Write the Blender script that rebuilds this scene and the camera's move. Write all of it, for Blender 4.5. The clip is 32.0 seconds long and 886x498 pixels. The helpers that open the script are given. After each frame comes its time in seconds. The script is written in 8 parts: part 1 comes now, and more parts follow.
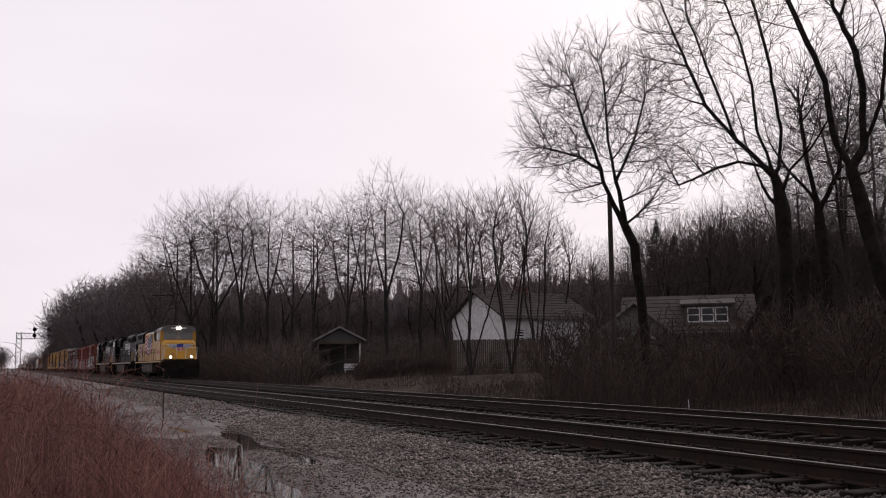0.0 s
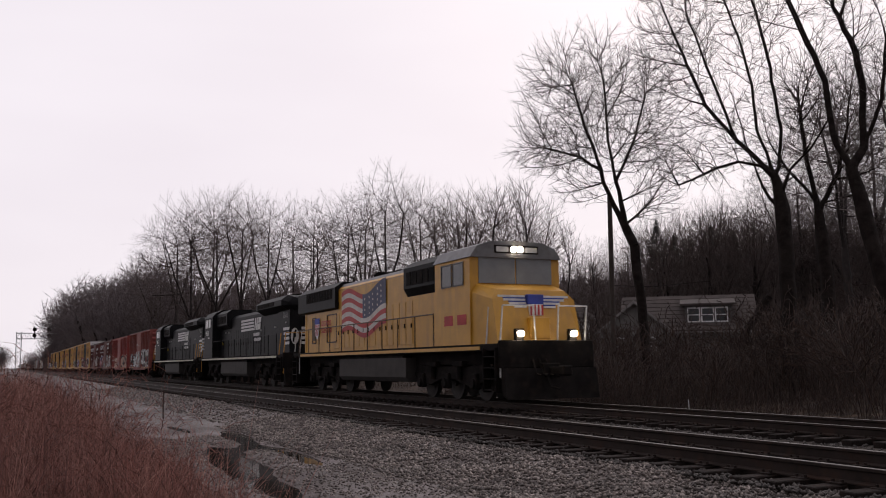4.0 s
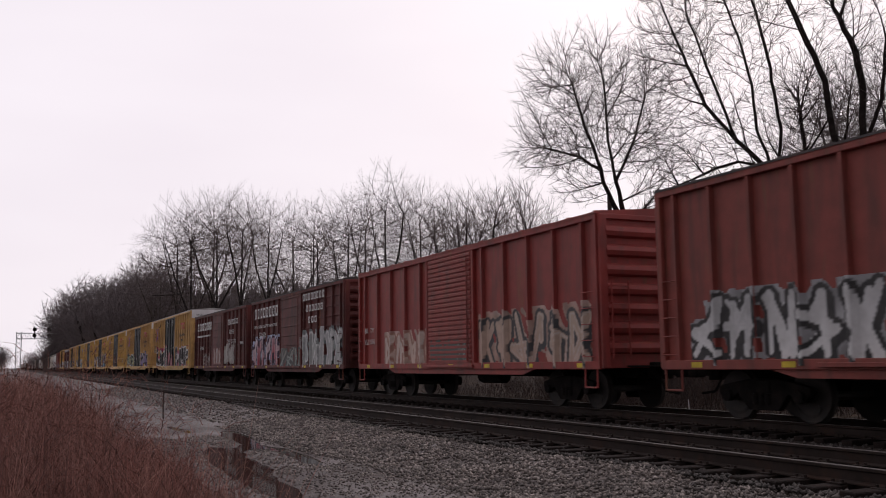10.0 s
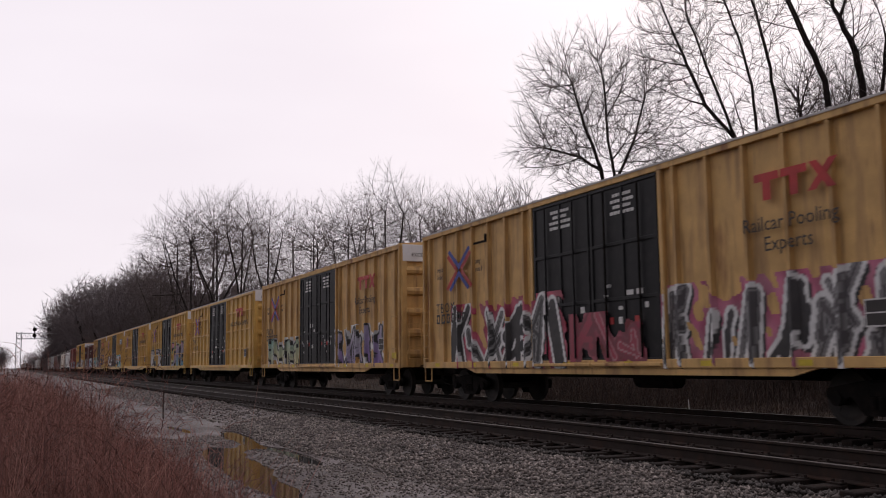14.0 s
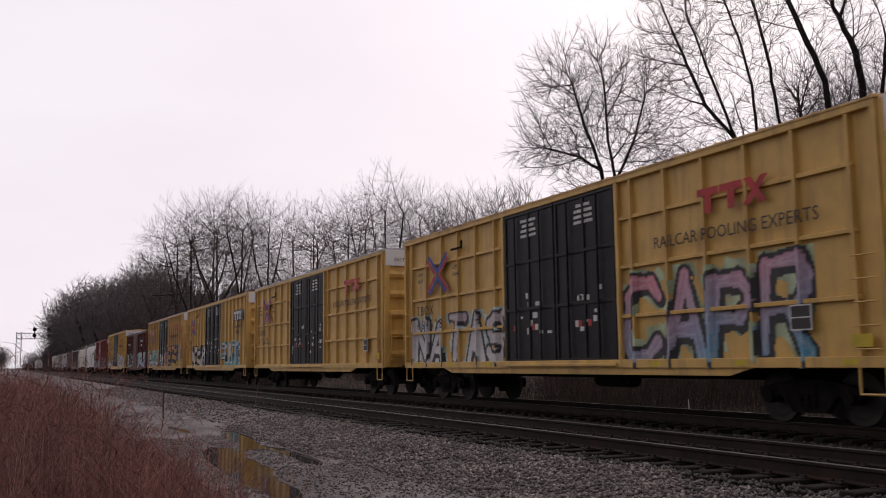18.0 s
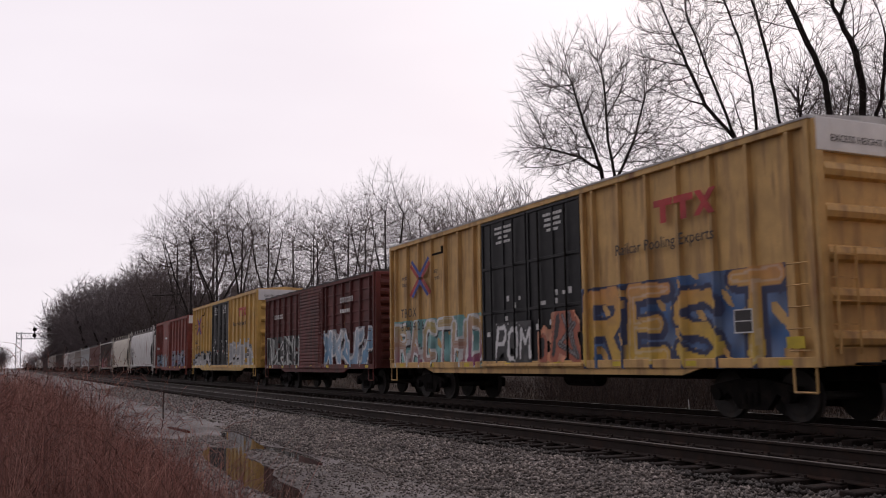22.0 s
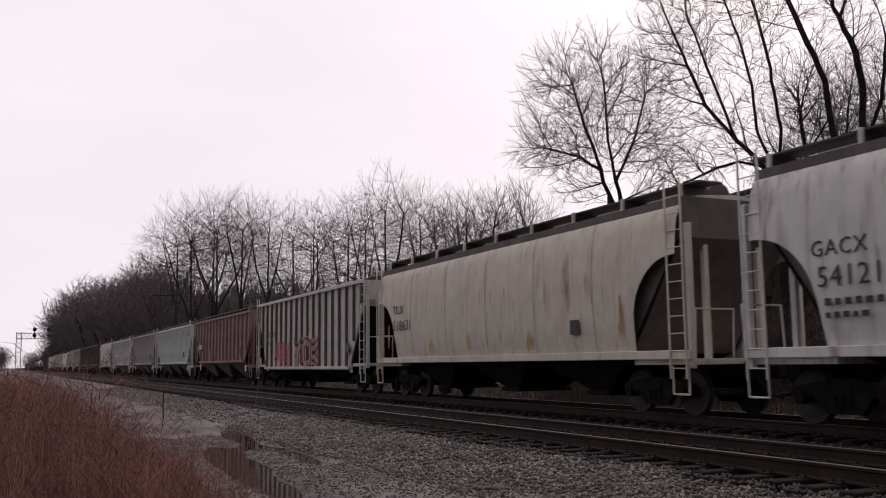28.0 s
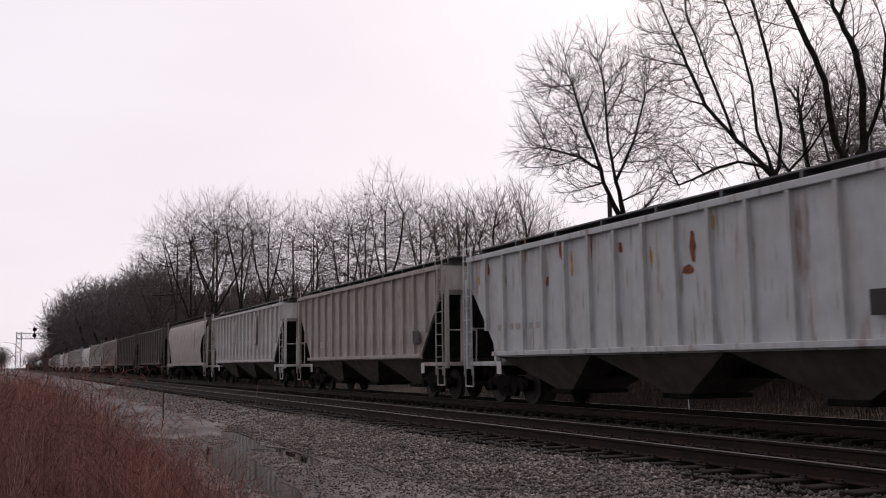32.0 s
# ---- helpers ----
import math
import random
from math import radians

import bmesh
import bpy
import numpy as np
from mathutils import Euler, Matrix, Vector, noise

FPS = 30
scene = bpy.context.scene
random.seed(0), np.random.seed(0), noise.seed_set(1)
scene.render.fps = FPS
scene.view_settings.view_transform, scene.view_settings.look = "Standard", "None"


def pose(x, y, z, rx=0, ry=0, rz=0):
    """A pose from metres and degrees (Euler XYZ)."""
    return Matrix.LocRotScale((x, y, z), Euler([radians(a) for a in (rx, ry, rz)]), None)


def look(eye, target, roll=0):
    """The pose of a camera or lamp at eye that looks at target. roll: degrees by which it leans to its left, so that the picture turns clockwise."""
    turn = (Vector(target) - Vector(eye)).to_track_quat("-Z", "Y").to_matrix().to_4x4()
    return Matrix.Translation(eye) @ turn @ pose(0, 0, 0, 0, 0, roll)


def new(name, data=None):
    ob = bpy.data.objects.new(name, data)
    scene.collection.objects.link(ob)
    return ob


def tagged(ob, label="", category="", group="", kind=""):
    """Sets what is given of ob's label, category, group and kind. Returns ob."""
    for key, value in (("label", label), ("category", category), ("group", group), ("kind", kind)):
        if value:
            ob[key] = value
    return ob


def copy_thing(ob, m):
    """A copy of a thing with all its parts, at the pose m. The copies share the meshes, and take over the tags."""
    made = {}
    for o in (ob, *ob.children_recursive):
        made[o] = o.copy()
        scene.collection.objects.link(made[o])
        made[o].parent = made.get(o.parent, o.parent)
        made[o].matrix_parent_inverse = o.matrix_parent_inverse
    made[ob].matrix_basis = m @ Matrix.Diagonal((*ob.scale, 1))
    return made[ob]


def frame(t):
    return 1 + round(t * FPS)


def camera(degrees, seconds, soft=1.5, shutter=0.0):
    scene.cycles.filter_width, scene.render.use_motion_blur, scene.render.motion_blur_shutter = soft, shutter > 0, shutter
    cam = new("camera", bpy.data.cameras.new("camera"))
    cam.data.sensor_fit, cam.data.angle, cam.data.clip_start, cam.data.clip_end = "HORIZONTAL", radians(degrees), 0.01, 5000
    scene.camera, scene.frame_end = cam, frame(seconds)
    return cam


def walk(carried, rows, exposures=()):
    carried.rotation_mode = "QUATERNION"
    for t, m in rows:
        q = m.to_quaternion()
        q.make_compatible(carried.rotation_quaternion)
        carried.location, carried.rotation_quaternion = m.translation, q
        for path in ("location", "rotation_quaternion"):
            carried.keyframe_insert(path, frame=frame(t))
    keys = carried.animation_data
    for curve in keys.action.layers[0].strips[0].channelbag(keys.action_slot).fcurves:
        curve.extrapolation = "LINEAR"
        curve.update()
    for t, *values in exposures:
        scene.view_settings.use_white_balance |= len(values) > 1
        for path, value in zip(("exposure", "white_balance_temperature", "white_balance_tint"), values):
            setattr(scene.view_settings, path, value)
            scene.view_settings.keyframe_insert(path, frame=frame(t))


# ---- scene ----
cam = camera(50.87, 32.0, 1.0, 0.12)
EYE = (0.0, 0.0, 1.116)
_p, _y = radians(6.966), radians(25.038)
AIM = (EYE[0] - math.cos(_y) * math.cos(_p) * 50, EYE[1] + math.sin(_y) * math.cos(_p) * 50, EYE[2] + math.sin(_p) * 50)
STAND = look(EYE, AIM, -0.69)
walk(cam, [(0, STAND), (32, STAND)], [(0, 0.0, 6500, 14), (4, 0.0, 6500, 14), (9, 0.03, 6500, 15), (32, 0.03, 6500, 15)])

# ---- plan: rails run along x, rail tops at z = 0, the train moves towards +x ----
NEAR_Y, FAR_Y = 8.772, 13.4545


def way(t):
    """How far the train has come at t seconds, counted from 19 s."""
    return 15.122 * (t - 19) + 0.007 * (t - 19) ** 2


# ---- sky and sun: flat overcast ----
world = bpy.data.worlds.new("overcast")
scene.world = world
world.use_nodes = True
_nt = world.node_tree
_bg = _nt.nodes["Background"]
_sky = _nt.nodes.new("ShaderNodeTexSky")
_sky.sky_type, _sky.sun_disc = "NISHITA", False
_sky.sun_elevation, _sky.sun_rotation = radians(32), radians(-47)
_sky.air_density, _sky.dust_density = 1.0, 4.0
_sc = _nt.nodes.new("ShaderNodeVectorMath")
_sc.operation = "SCALE"
_sc.inputs["Scale"].default_value = 0.6
_nt.links.new(_sky.outputs[0], _sc.inputs[0])
_co = _nt.nodes.new("ShaderNodeTexCoord")
_mp = _nt.nodes.new("ShaderNodeMapping")
_mp.inputs["Scale"].default_value = (1.0, 1.0, 3.5)
_no = _nt.nodes.new("ShaderNodeTexNoise")
_no.inputs["Scale"].default_value, _no.inputs["Detail"].default_value = 1.3, 4
_nt.links.new(_co.outputs["Generated"], _mp.inputs[0])
_nt.links.new(_mp.outputs[0], _no.inputs["Vector"])
_cr = _nt.nodes.new("ShaderNodeValToRGB")
_cr.color_ramp.elements[0].position, _cr.color_ramp.elements[0].color = 0.3, (8.6, 8.1, 8.5, 1)
_cr.color_ramp.elements[1].position, _cr.color_ramp.elements[1].color = 0.7, (9.6, 9.2, 9.5, 1)
_nt.links.new(_no.outputs["Fac"], _cr.inputs[0])
# thin cloud is brighter towards the veiled sun, beyond the tracks
_dp = _nt.nodes.new("ShaderNodeVectorMath")
_dp.operation = "DOT_PRODUCT"
_dp.inputs[1].default_value = (-0.62, 0.58, 0.53)
_nt.links.new(_co.outputs["Generated"], _dp.inputs[0])
_mr = _nt.nodes.new("ShaderNodeMapRange")
_mr.interpolation_type = "SMOOTHSTEP"
_mr.inputs["From Min"].default_value, _mr.inputs["From Max"].default_value = -0.5, 0.75
_mr.inputs["To Min"].default_value, _mr.inputs["To Max"].default_value = 0.38, 1.0
_nt.links.new(_dp.outputs["Value"], _mr.inputs["Value"])
_m2 = _nt.nodes.new("ShaderNodeVectorMath")
_m2.operation = "SCALE"
_nt.links.new(_cr.outputs[0], _m2.inputs[0])
_nt.links.new(_mr.outputs[0], _m2.inputs["Scale"])
_mx = _nt.nodes.new("ShaderNodeMix")
_mx.data_type = "RGBA"
_mx.inputs["Factor"].default_value = 0.92
_nt.links.new(_sc.outputs[0], _mx.inputs["A"])
_nt.links.new(_m2.outputs[0], _mx.inputs["B"])
_nt.links.new(_mx.outputs["Result"], _bg.inputs["Color"])
_bg.inputs["Strength"].default_value = 0.104

sun = new("sun", bpy.data.lights.new("sun", "SUN"))
sun.data.energy, sun.data.angle, sun.data.color = 0.5, radians(40), (1.0, 0.95, 0.92)
sun.matrix_world = look((-62, 58, 53), (0, 0, 0))


# ---- materials ----
def nodes_of(name):
    m = bpy.data.materials.new(name)
    m.use_nodes = True
    nt = m.node_tree
    return m, nt, nt.nodes["Principled BSDF"]


def noise_fac(nt, scale, detail=4, stretch=(1, 1, 1), lo=0.35, hi=0.65, coord="Object"):
    co = nt.nodes.new("ShaderNodeTexCoord")
    mp = nt.nodes.new("ShaderNodeMapping")
    mp.inputs["Scale"].default_value = stretch
    no = nt.nodes.new("ShaderNodeTexNoise")
    no.inputs["Scale"].default_value, no.inputs["Detail"].default_value = scale, detail
    mr = nt.nodes.new("ShaderNodeMapRange")
    mr.inputs["From Min"].default_value, mr.inputs["From Max"].default_value = lo, hi
    nt.links.new(co.outputs[coord], mp.inputs[0])
    nt.links.new(mp.outputs[0], no.inputs["Vector"])
    nt.links.new(no.outputs["Fac"], mr.inputs["Value"])
    return mr.outputs[0]


def blend(nt, fac, a, b):
    """Mix of two colours, each a tuple or a socket."""
    mx = nt.nodes.new("ShaderNodeMix")
    mx.data_type = "RGBA"
    if isinstance(fac, float):
        mx.inputs["Factor"].default_value = fac
    else:
        nt.links.new(fac, mx.inputs["Factor"])
    for key, c in (("A", a), ("B", b)):
        if isinstance(c, tuple):
            mx.inputs[key].default_value = (*c, 1)
        else:
            nt.links.new(c, mx.inputs[key])
    return mx.outputs["Result"]


def scaled(nt, fac, k):
    mu = nt.nodes.new("ShaderNodeMath")
    mu.operation = "MULTIPLY"
    mu.inputs[1].default_value = k
    nt.links.new(fac, mu.inputs[0])
    return mu.outputs[0]


def bumped(nt, bsdf, height, strength, dist=0.01):
    bu = nt.nodes.new("ShaderNodeBump")
    bu.inputs["Strength"].default_value, bu.inputs["Distance"].default_value = strength, dist
    nt.links.new(height, bu.inputs["Height"])
    nt.links.new(bu.outputs[0], bsdf.inputs["Normal"])


def surf(name, col, rough=0.65, metal=0.0, var=0.3, scale=2.0, fine=30.0, dirt=None, dirt_amount=0.5, streak=False, bump=0.0, spread=0.0, rust=0.0):
    """A weathered surface: two scales of tone, patches or streaks of dirt, fine relief."""
    m, nt, b = nodes_of(name)
    dark = tuple(c * (1 - var) for c in col)
    lite = tuple(min(1, c * (1 + var * 0.6)) for c in col)
    c = blend(nt, noise_fac(nt, scale), dark, lite)
    c = blend(nt, scaled(nt, noise_fac(nt, fine, 3), 0.35), c, dark)
    if dirt:
        st = (1.0, 1.0, 0.12) if streak else (1, 1, 1)
        c = blend(nt, scaled(nt, noise_fac(nt, scale * 1.7 + 0.5, 6, st, 0.5, 0.72), dirt_amount), c, dirt)
    if rust:
        # patches of rust that run down in streaks
        f1 = noise_fac(nt, 1.5, 7, (1.0, 1.0, 0.22), 0.66 - 0.1 * rust, 0.74 - 0.1 * rust)
        c = blend(nt, scaled(nt, f1, 0.85), c, (0.2, 0.07, 0.03))
        f2 = noise_fac(nt, 9.0, 6, (1.0, 1.0, 0.1), 0.62 - 0.06 * rust, 0.72 - 0.06 * rust)
        c = blend(nt, scaled(nt, f2, 0.5), c, (0.16, 0.075, 0.04))
    if spread:
        oi = nt.nodes.new("ShaderNodeObjectInfo")
        mr = nt.nodes.new("ShaderNodeMapRange")
        mr.inputs["To Min"].default_value, mr.inputs["To Max"].default_value = 0.0, spread
        nt.links.new(oi.outputs["Random"], mr.inputs["Value"])
        c = blend(nt, mr.outputs[0], c, tuple(x * 0.35 for x in col))
    nt.links.new(c, b.inputs["Base Color"])
    b.inputs["Roughness"].default_value, b.inputs["Metallic"].default_value = rough, metal
    if bump:
        bumped(nt, b, noise_fac(nt, fine, 5), bump)
    return m


def glow(name, col, power):
    m, nt, b = nodes_of(name)
    b.inputs["Base Color"].default_value = (*col, 1)
    b.inputs["Emission Color"].default_value = (*col, 1)
    b.inputs["Emission Strength"].default_value = power
    return m


def isle_surf(name, a, b_, c_, rough=0.9):
    """Pieces of one joined mesh, each of its own tone."""
    m, nt, b = nodes_of(name)
    ge = nt.nodes.new("ShaderNodeNewGeometry")
    cr = nt.nodes.new("ShaderNodeValToRGB")
    cr.color_ramp.elements[0].color, cr.color_ramp.elements[1].color = (*a, 1), (*c_, 1)
    e = cr.color_ramp.elements.new(0.5)
    e.color = (*b_, 1)
    nt.links.new(ge.outputs["Random Per Island"], cr.inputs[0])
    c = blend(nt, scaled(nt, noise_fac(nt, 25, 4), 0.4), cr.outputs[0], a)
    c = blend(nt, scaled(nt, noise_fac(nt, 1.3, 4), 0.55), c, a)
    nt.links.new(c, b.inputs["Base Color"])
    b.inputs["Roughness"].default_value = rough
    return m


GRIME = (0.05, 0.042, 0.038)
RUST = (0.16, 0.06, 0.03)
mat_yellow = surf("boxcar_yellow", (0.64, 0.395, 0.108), 0.55, var=0.14, dirt=(0.2, 0.12, 0.06), dirt_amount=0.4, streak=True)
mat_yellow_old = surf("boxcar_yellow_faded", (0.62, 0.38, 0.14), 0.65, var=0.17, dirt=(0.17, 0.09, 0.05), dirt_amount=0.65, streak=True, rust=0.2)
mat_red = surf("boxcar_red", (0.28, 0.038, 0.031), 0.6, var=0.2, dirt=(0.1, 0.035, 0.03), dirt_amount=0.6, streak=True, rust=0.2)
mat_redbrown = surf("boxcar_red_brown", (0.24, 0.048, 0.036), 0.65, var=0.22, dirt=(0.07, 0.03, 0.025), dirt_amount=0.6, streak=True, rust=0.2)
mat_oxide = surf("boxcar_oxide", (0.125, 0.026, 0.0225), 0.7, var=0.38, scale=1.1, dirt=(0.045, 0.02, 0.018), dirt_amount=0.75, streak=True, rust=0.35)
mat_doorblack = surf("door_black", (0.008, 0.008, 0.0095), 0.55, var=0.3, dirt=(0.03, 0.026, 0.026), dirt_amount=0.4)
mat_doorblack.node_tree.nodes["Principled BSDF"].inputs["Specular IOR Level"].default_value = 0.25
mat_white = surf("white_paint", (0.72, 0.7, 0.7), 0.6, var=0.12, dirt=(0.4, 0.36, 0.33), dirt_amount=0.5, streak=True)
mat_roof = surf("galvanised_roof", (0.42, 0.4, 0.39), 0.5, 0.3, var=0.25, dirt=(0.2, 0.16, 0.13))
mat_roof_dark = surf("dark_roof", (0.06, 0.05, 0.05), 0.7, var=0.3, dirt=(0.1, 0.06, 0.05))
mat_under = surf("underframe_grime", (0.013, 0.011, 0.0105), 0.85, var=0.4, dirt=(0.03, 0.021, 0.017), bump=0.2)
mat_steel = surf("wheel_steel", (0.026, 0.021, 0.019), 0.75, 0.0, var=0.4, dirt=(0.05, 0.03, 0.02), dirt_amount=0.3)
mat_rail = surf("rail_side", (0.032, 0.023, 0.02), 0.7, 0.2, var=0.3, dirt=(0.06, 0.03, 0.02), dirt_amount=0.5)
mat_railtop = surf("rail_head", (0.085, 0.072, 0.067), 0.6, 0.3, var=0.2)
mat_tie = surf("tie_wood", (0.022, 0.016, 0.014), 0.9, var=0.5, scale=5, fine=60, dirt=(0.05, 0.026, 0.02), dirt_amount=0.6, bump=0.4, spread=0.5)
mat_bar = surf("white_marking", (0.62, 0.61, 0.6), 0.6, var=0.2, scale=8)
mat_barblk = surf("dark_marking", (0.03, 0.025, 0.025), 0.6, var=0.2)
mat_nsblack = surf("loco_black", (0.0105, 0.0105, 0.0115), 0.5, var=0.3, dirt=(0.018, 0.016, 0.016), dirt_amount=0.5, streak=True)
for _mt in (mat_nsblack, mat_under):
    _mt.node_tree.nodes["Principled BSDF"].inputs["IOR"].default_value = 1.17
mat_upyellow = surf("loco_yellow", (0.52, 0.265, 0.026), 0.45, var=0.14, dirt=(0.22, 0.12, 0.05), dirt_amount=0.35, streak=True)
mat_upgrey = surf("loco_grey", (0.13, 0.13, 0.135), 0.5, var=0.2, dirt=GRIME)
# grey base colour stands for the sky mirrored in the panes
mat_shield = surf("windshield_sky_grey", (0.16, 0.17, 0.18), 0.1, var=0.15)
mat_handyellow = surf("end_rail_orange", (0.55, 0.27, 0.03), 0.5, var=0.2)
mat_glass = surf("cab_glass", (0.02, 0.022, 0.025), 0.08, var=0.1)
mat_stripe = surf("frame_stripe", (0.55, 0.52, 0.42), 0.6, var=0.2)
mat_railyellow = surf("handrail_yellow", (0.5, 0.32, 0.06), 0.5, var=0.2)
mat_signred = surf("red_marking", (0.45, 0.03, 0.03), 0.6)
mat_signblue = surf("blue_marking", (0.03, 0.05, 0.3), 0.6)
mat_signyel = surf("yellow_marking", (0.65, 0.48, 0.03), 0.6)
mat_hop_white = surf("hopper_white", (0.62, 0.61, 0.6), 0.6, var=0.12, dirt=(0.3, 0.25, 0.21), dirt_amount=0.6, streak=True, rust=0.4)
mat_hop_cream = surf("hopper_cream", (0.6, 0.55, 0.47), 0.65, var=0.1, dirt=(0.34, 0.28, 0.22), dirt_amount=0.5, streak=True, rust=0.12)
mat_hop_grey = surf("hopper_grey", (0.56, 0.535, 0.505), 0.65, var=0.14, dirt=(0.28, 0.23, 0.2), dirt_amount=0.5, streak=True, rust=0.15)
mat_hop_red = surf("hopper_oxide", (0.25, 0.135, 0.125), 0.75, var=0.25, dirt=(0.5, 0.4, 0.38), dirt_amount=0.35, streak=True)
mat_hop_blue = surf("hopper_bluegrey", (0.57, 0.595, 0.61), 0.6, var=0.1, dirt=(0.4, 0.33, 0.27), dirt_amount=0.4, streak=True, rust=0.5)
mat_hop_tan = surf("hopper_tan", (0.45, 0.41, 0.385), 0.7, var=0.15, dirt=(0.2, 0.14, 0.1), streak=True, rust=0.2)
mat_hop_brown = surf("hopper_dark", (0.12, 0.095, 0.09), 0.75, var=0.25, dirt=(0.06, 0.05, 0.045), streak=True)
# grime, darkened further by the shade under the car
mat_bay = surf("bay_grime_shade", (0.11, 0.092, 0.083), 0.85, var=0.3, dirt=(0.06, 0.05, 0.045), dirt_amount=0.7, streak=True)
mat_tank_black = surf("tank_black", (0.02, 0.02, 0.021), 0.45, var=0.3)
mat_dimletter = surf("dim_grey_number", (0.3, 0.295, 0.29), 0.7, var=0.3)
mat_railbrown = surf("brown_handrail", (0.09, 0.05, 0.025), 0.6, var=0.3)
mat_lamp = glow("headlight", (1.0, 0.86, 0.62), 60.0)


# ---- mesh building ----
class MB:
    """Collects vertices and faces of one mesh."""

    def __init__(self):
        self.v, self.f, self.m = [], [], []
        self.mi = 0

    def add(self, vs, fs):
        n = len(self.v)
        self.v.extend(vs)
        self.f.extend([tuple(i + n for i in f) for f in fs])
        self.m.extend([self.mi] * len(fs))
        return self

    def box(self, x0, x1, y0, y1, z0, z1, c=0.0):
        if c <= 0:
            vs = [(x, y, z) for x in (x0, x1) for y in (y0, y1) for z in (z0, z1)]
            return self.add(vs, [(0, 1, 3, 2), (4, 6, 7, 5), (0, 4, 5, 1), (2, 3, 7, 6), (0, 2, 6, 4), (1, 5, 7, 3)])
        vs, idx = [], {}
        for i, x in enumerate((x0, x1)):
            for j, y in enumerate((y0, y1)):
                for k, z in enumerate((z0, z1)):
                    sx, sy, sz = (c, -c)[i], (c, -c)[j], (c, -c)[k]
                    idx[i, j, k] = len(vs)
                    vs += [(x, y + sy, z + sz), (x + sx, y, z + sz), (x + sx, y + sy, z)]
        fs = []
        for a in range(3):
            o = [q for q in range(3) if q != a]
            for s in (0, 1):
                ring = []
                for u, w in ((0, 0), (1, 0), (1, 1), (0, 1)):
                    key = [0, 0, 0]
                    key[a], key[o[0]], key[o[1]] = s, u, w
                    ring.append(idx[tuple(key)] + a)
                fs.append(tuple(ring))
            for u in (0, 1):
                for w in (0, 1):
                    k0, k1 = [0, 0, 0], [0, 0, 0]
                    k0[o[0]] = k1[o[0]] = u
                    k0[o[1]] = k1[o[1]] = w
                    k0[a], k1[a] = 0, 1
                    i0, i1 = idx[tuple(k0)], idx[tuple(k1)]
                    fs.append((i0 + o[0], i1 + o[0], i1 + o[1], i0 + o[1]))
        fs += [(q, q + 1, q + 2) for q in idx.values()]
        return self.add(vs, fs)

    def prism(self, poly, axis, lo, hi):
        """A flat outline drawn out along an axis; outline in the other two axes, in order."""
        def at(p, s):
            q = list(p)
            q.insert(axis, s)
            return tuple(q)
        n = len(poly)
        vs = [at(p, lo) for p in poly] + [at(p, hi) for p in poly]
        fs = [tuple(range(n)), tuple(range(2 * n - 1, n - 1, -1))]
        fs += [(i, (i + 1) % n, n + (i + 1) % n, n + i) for i in range(n)]
        return self.add(vs, fs)

    def cyl(self, p0, p1, r0, r1=None, n=8, caps=True):
        r1 = r0 if r1 is None else r1
        p0, p1 = Vector(p0), Vector(p1)
        d = (p1 - p0).normalized()
        a = d.orthogonal().normalized()
        b = d.cross(a)
        vs = []
        for p, r in ((p0, r0), (p1, r1)):
            for i in range(n):
                q = p + (a * math.cos(2 * math.pi * i / n) + b * math.sin(2 * math.pi * i / n)) * r
                vs.append(tuple(q))
        fs = [(i, (i + 1) % n, n + (i + 1) % n, n + i) for i in range(n)]
        if caps:
            fs += [tuple(range(n - 1, -1, -1)), tuple(range(n, 2 * n))]
        return self.add(vs, fs)

    def tube(self, pts, r, n=5):
        for a, b in zip(pts, pts[1:]):
            self.cyl(a, b, r, n=n)
        return self

    def mesh(self, name, mats, smooth=False, fix=True):
        me = bpy.data.meshes.new(name)
        me.from_pydata(self.v, [], self.f)
        for m in mats if isinstance(mats, (list, tuple)) else [mats]:
            me.materials.append(m)
        if any(self.m):
            me.polygons.foreach_set("material_index", self.m)
        if fix:
            bm = bmesh.new()
            bm.from_mesh(me)
            bmesh.ops.recalc_face_normals(bm, faces=bm.faces)
            bm.to_mesh(me)
            bm.free()
        if smooth:
            me.polygons.foreach_set("use_smooth", [True] * len(me.polygons))
        me.update()
        return me


def part(name, shape, material, parent, label="", at=None, smooth=False):
    """One mesh under a thing or a part. shape: an MB or a finished mesh."""
    me = shape if isinstance(shape, bpy.types.Mesh) else shape.mesh(name, material, smooth)
    ob = new(name, me)
    ob.parent = parent
    if at is not None:
        ob.matrix_basis = at
    if label:
        tagged(ob, label)
    return ob


def thing(name, m, label, category, group=""):
    ob = new(name)
    ob.empty_display_size = 0.3
    ob.matrix_basis = m
    return tagged(ob, label, category, group)


def pieces(name, boxes, material, parent, chamfer=0.01, label=""):
    """Several like parts, each a mesh of its own."""
    for b in boxes:
        part(name, MB().box(*b, chamfer), material, parent, label)


def solid(name, shape, material, label, category, kind="", group="", m=None, smooth=False, fix=True):
    me = shape if isinstance(shape, bpy.types.Mesh) else shape.mesh(name, material, smooth, fix)
    ob = new(name, me)
    if m is not None:
        ob.matrix_basis = m
    return tagged(ob, label, category, group, kind)


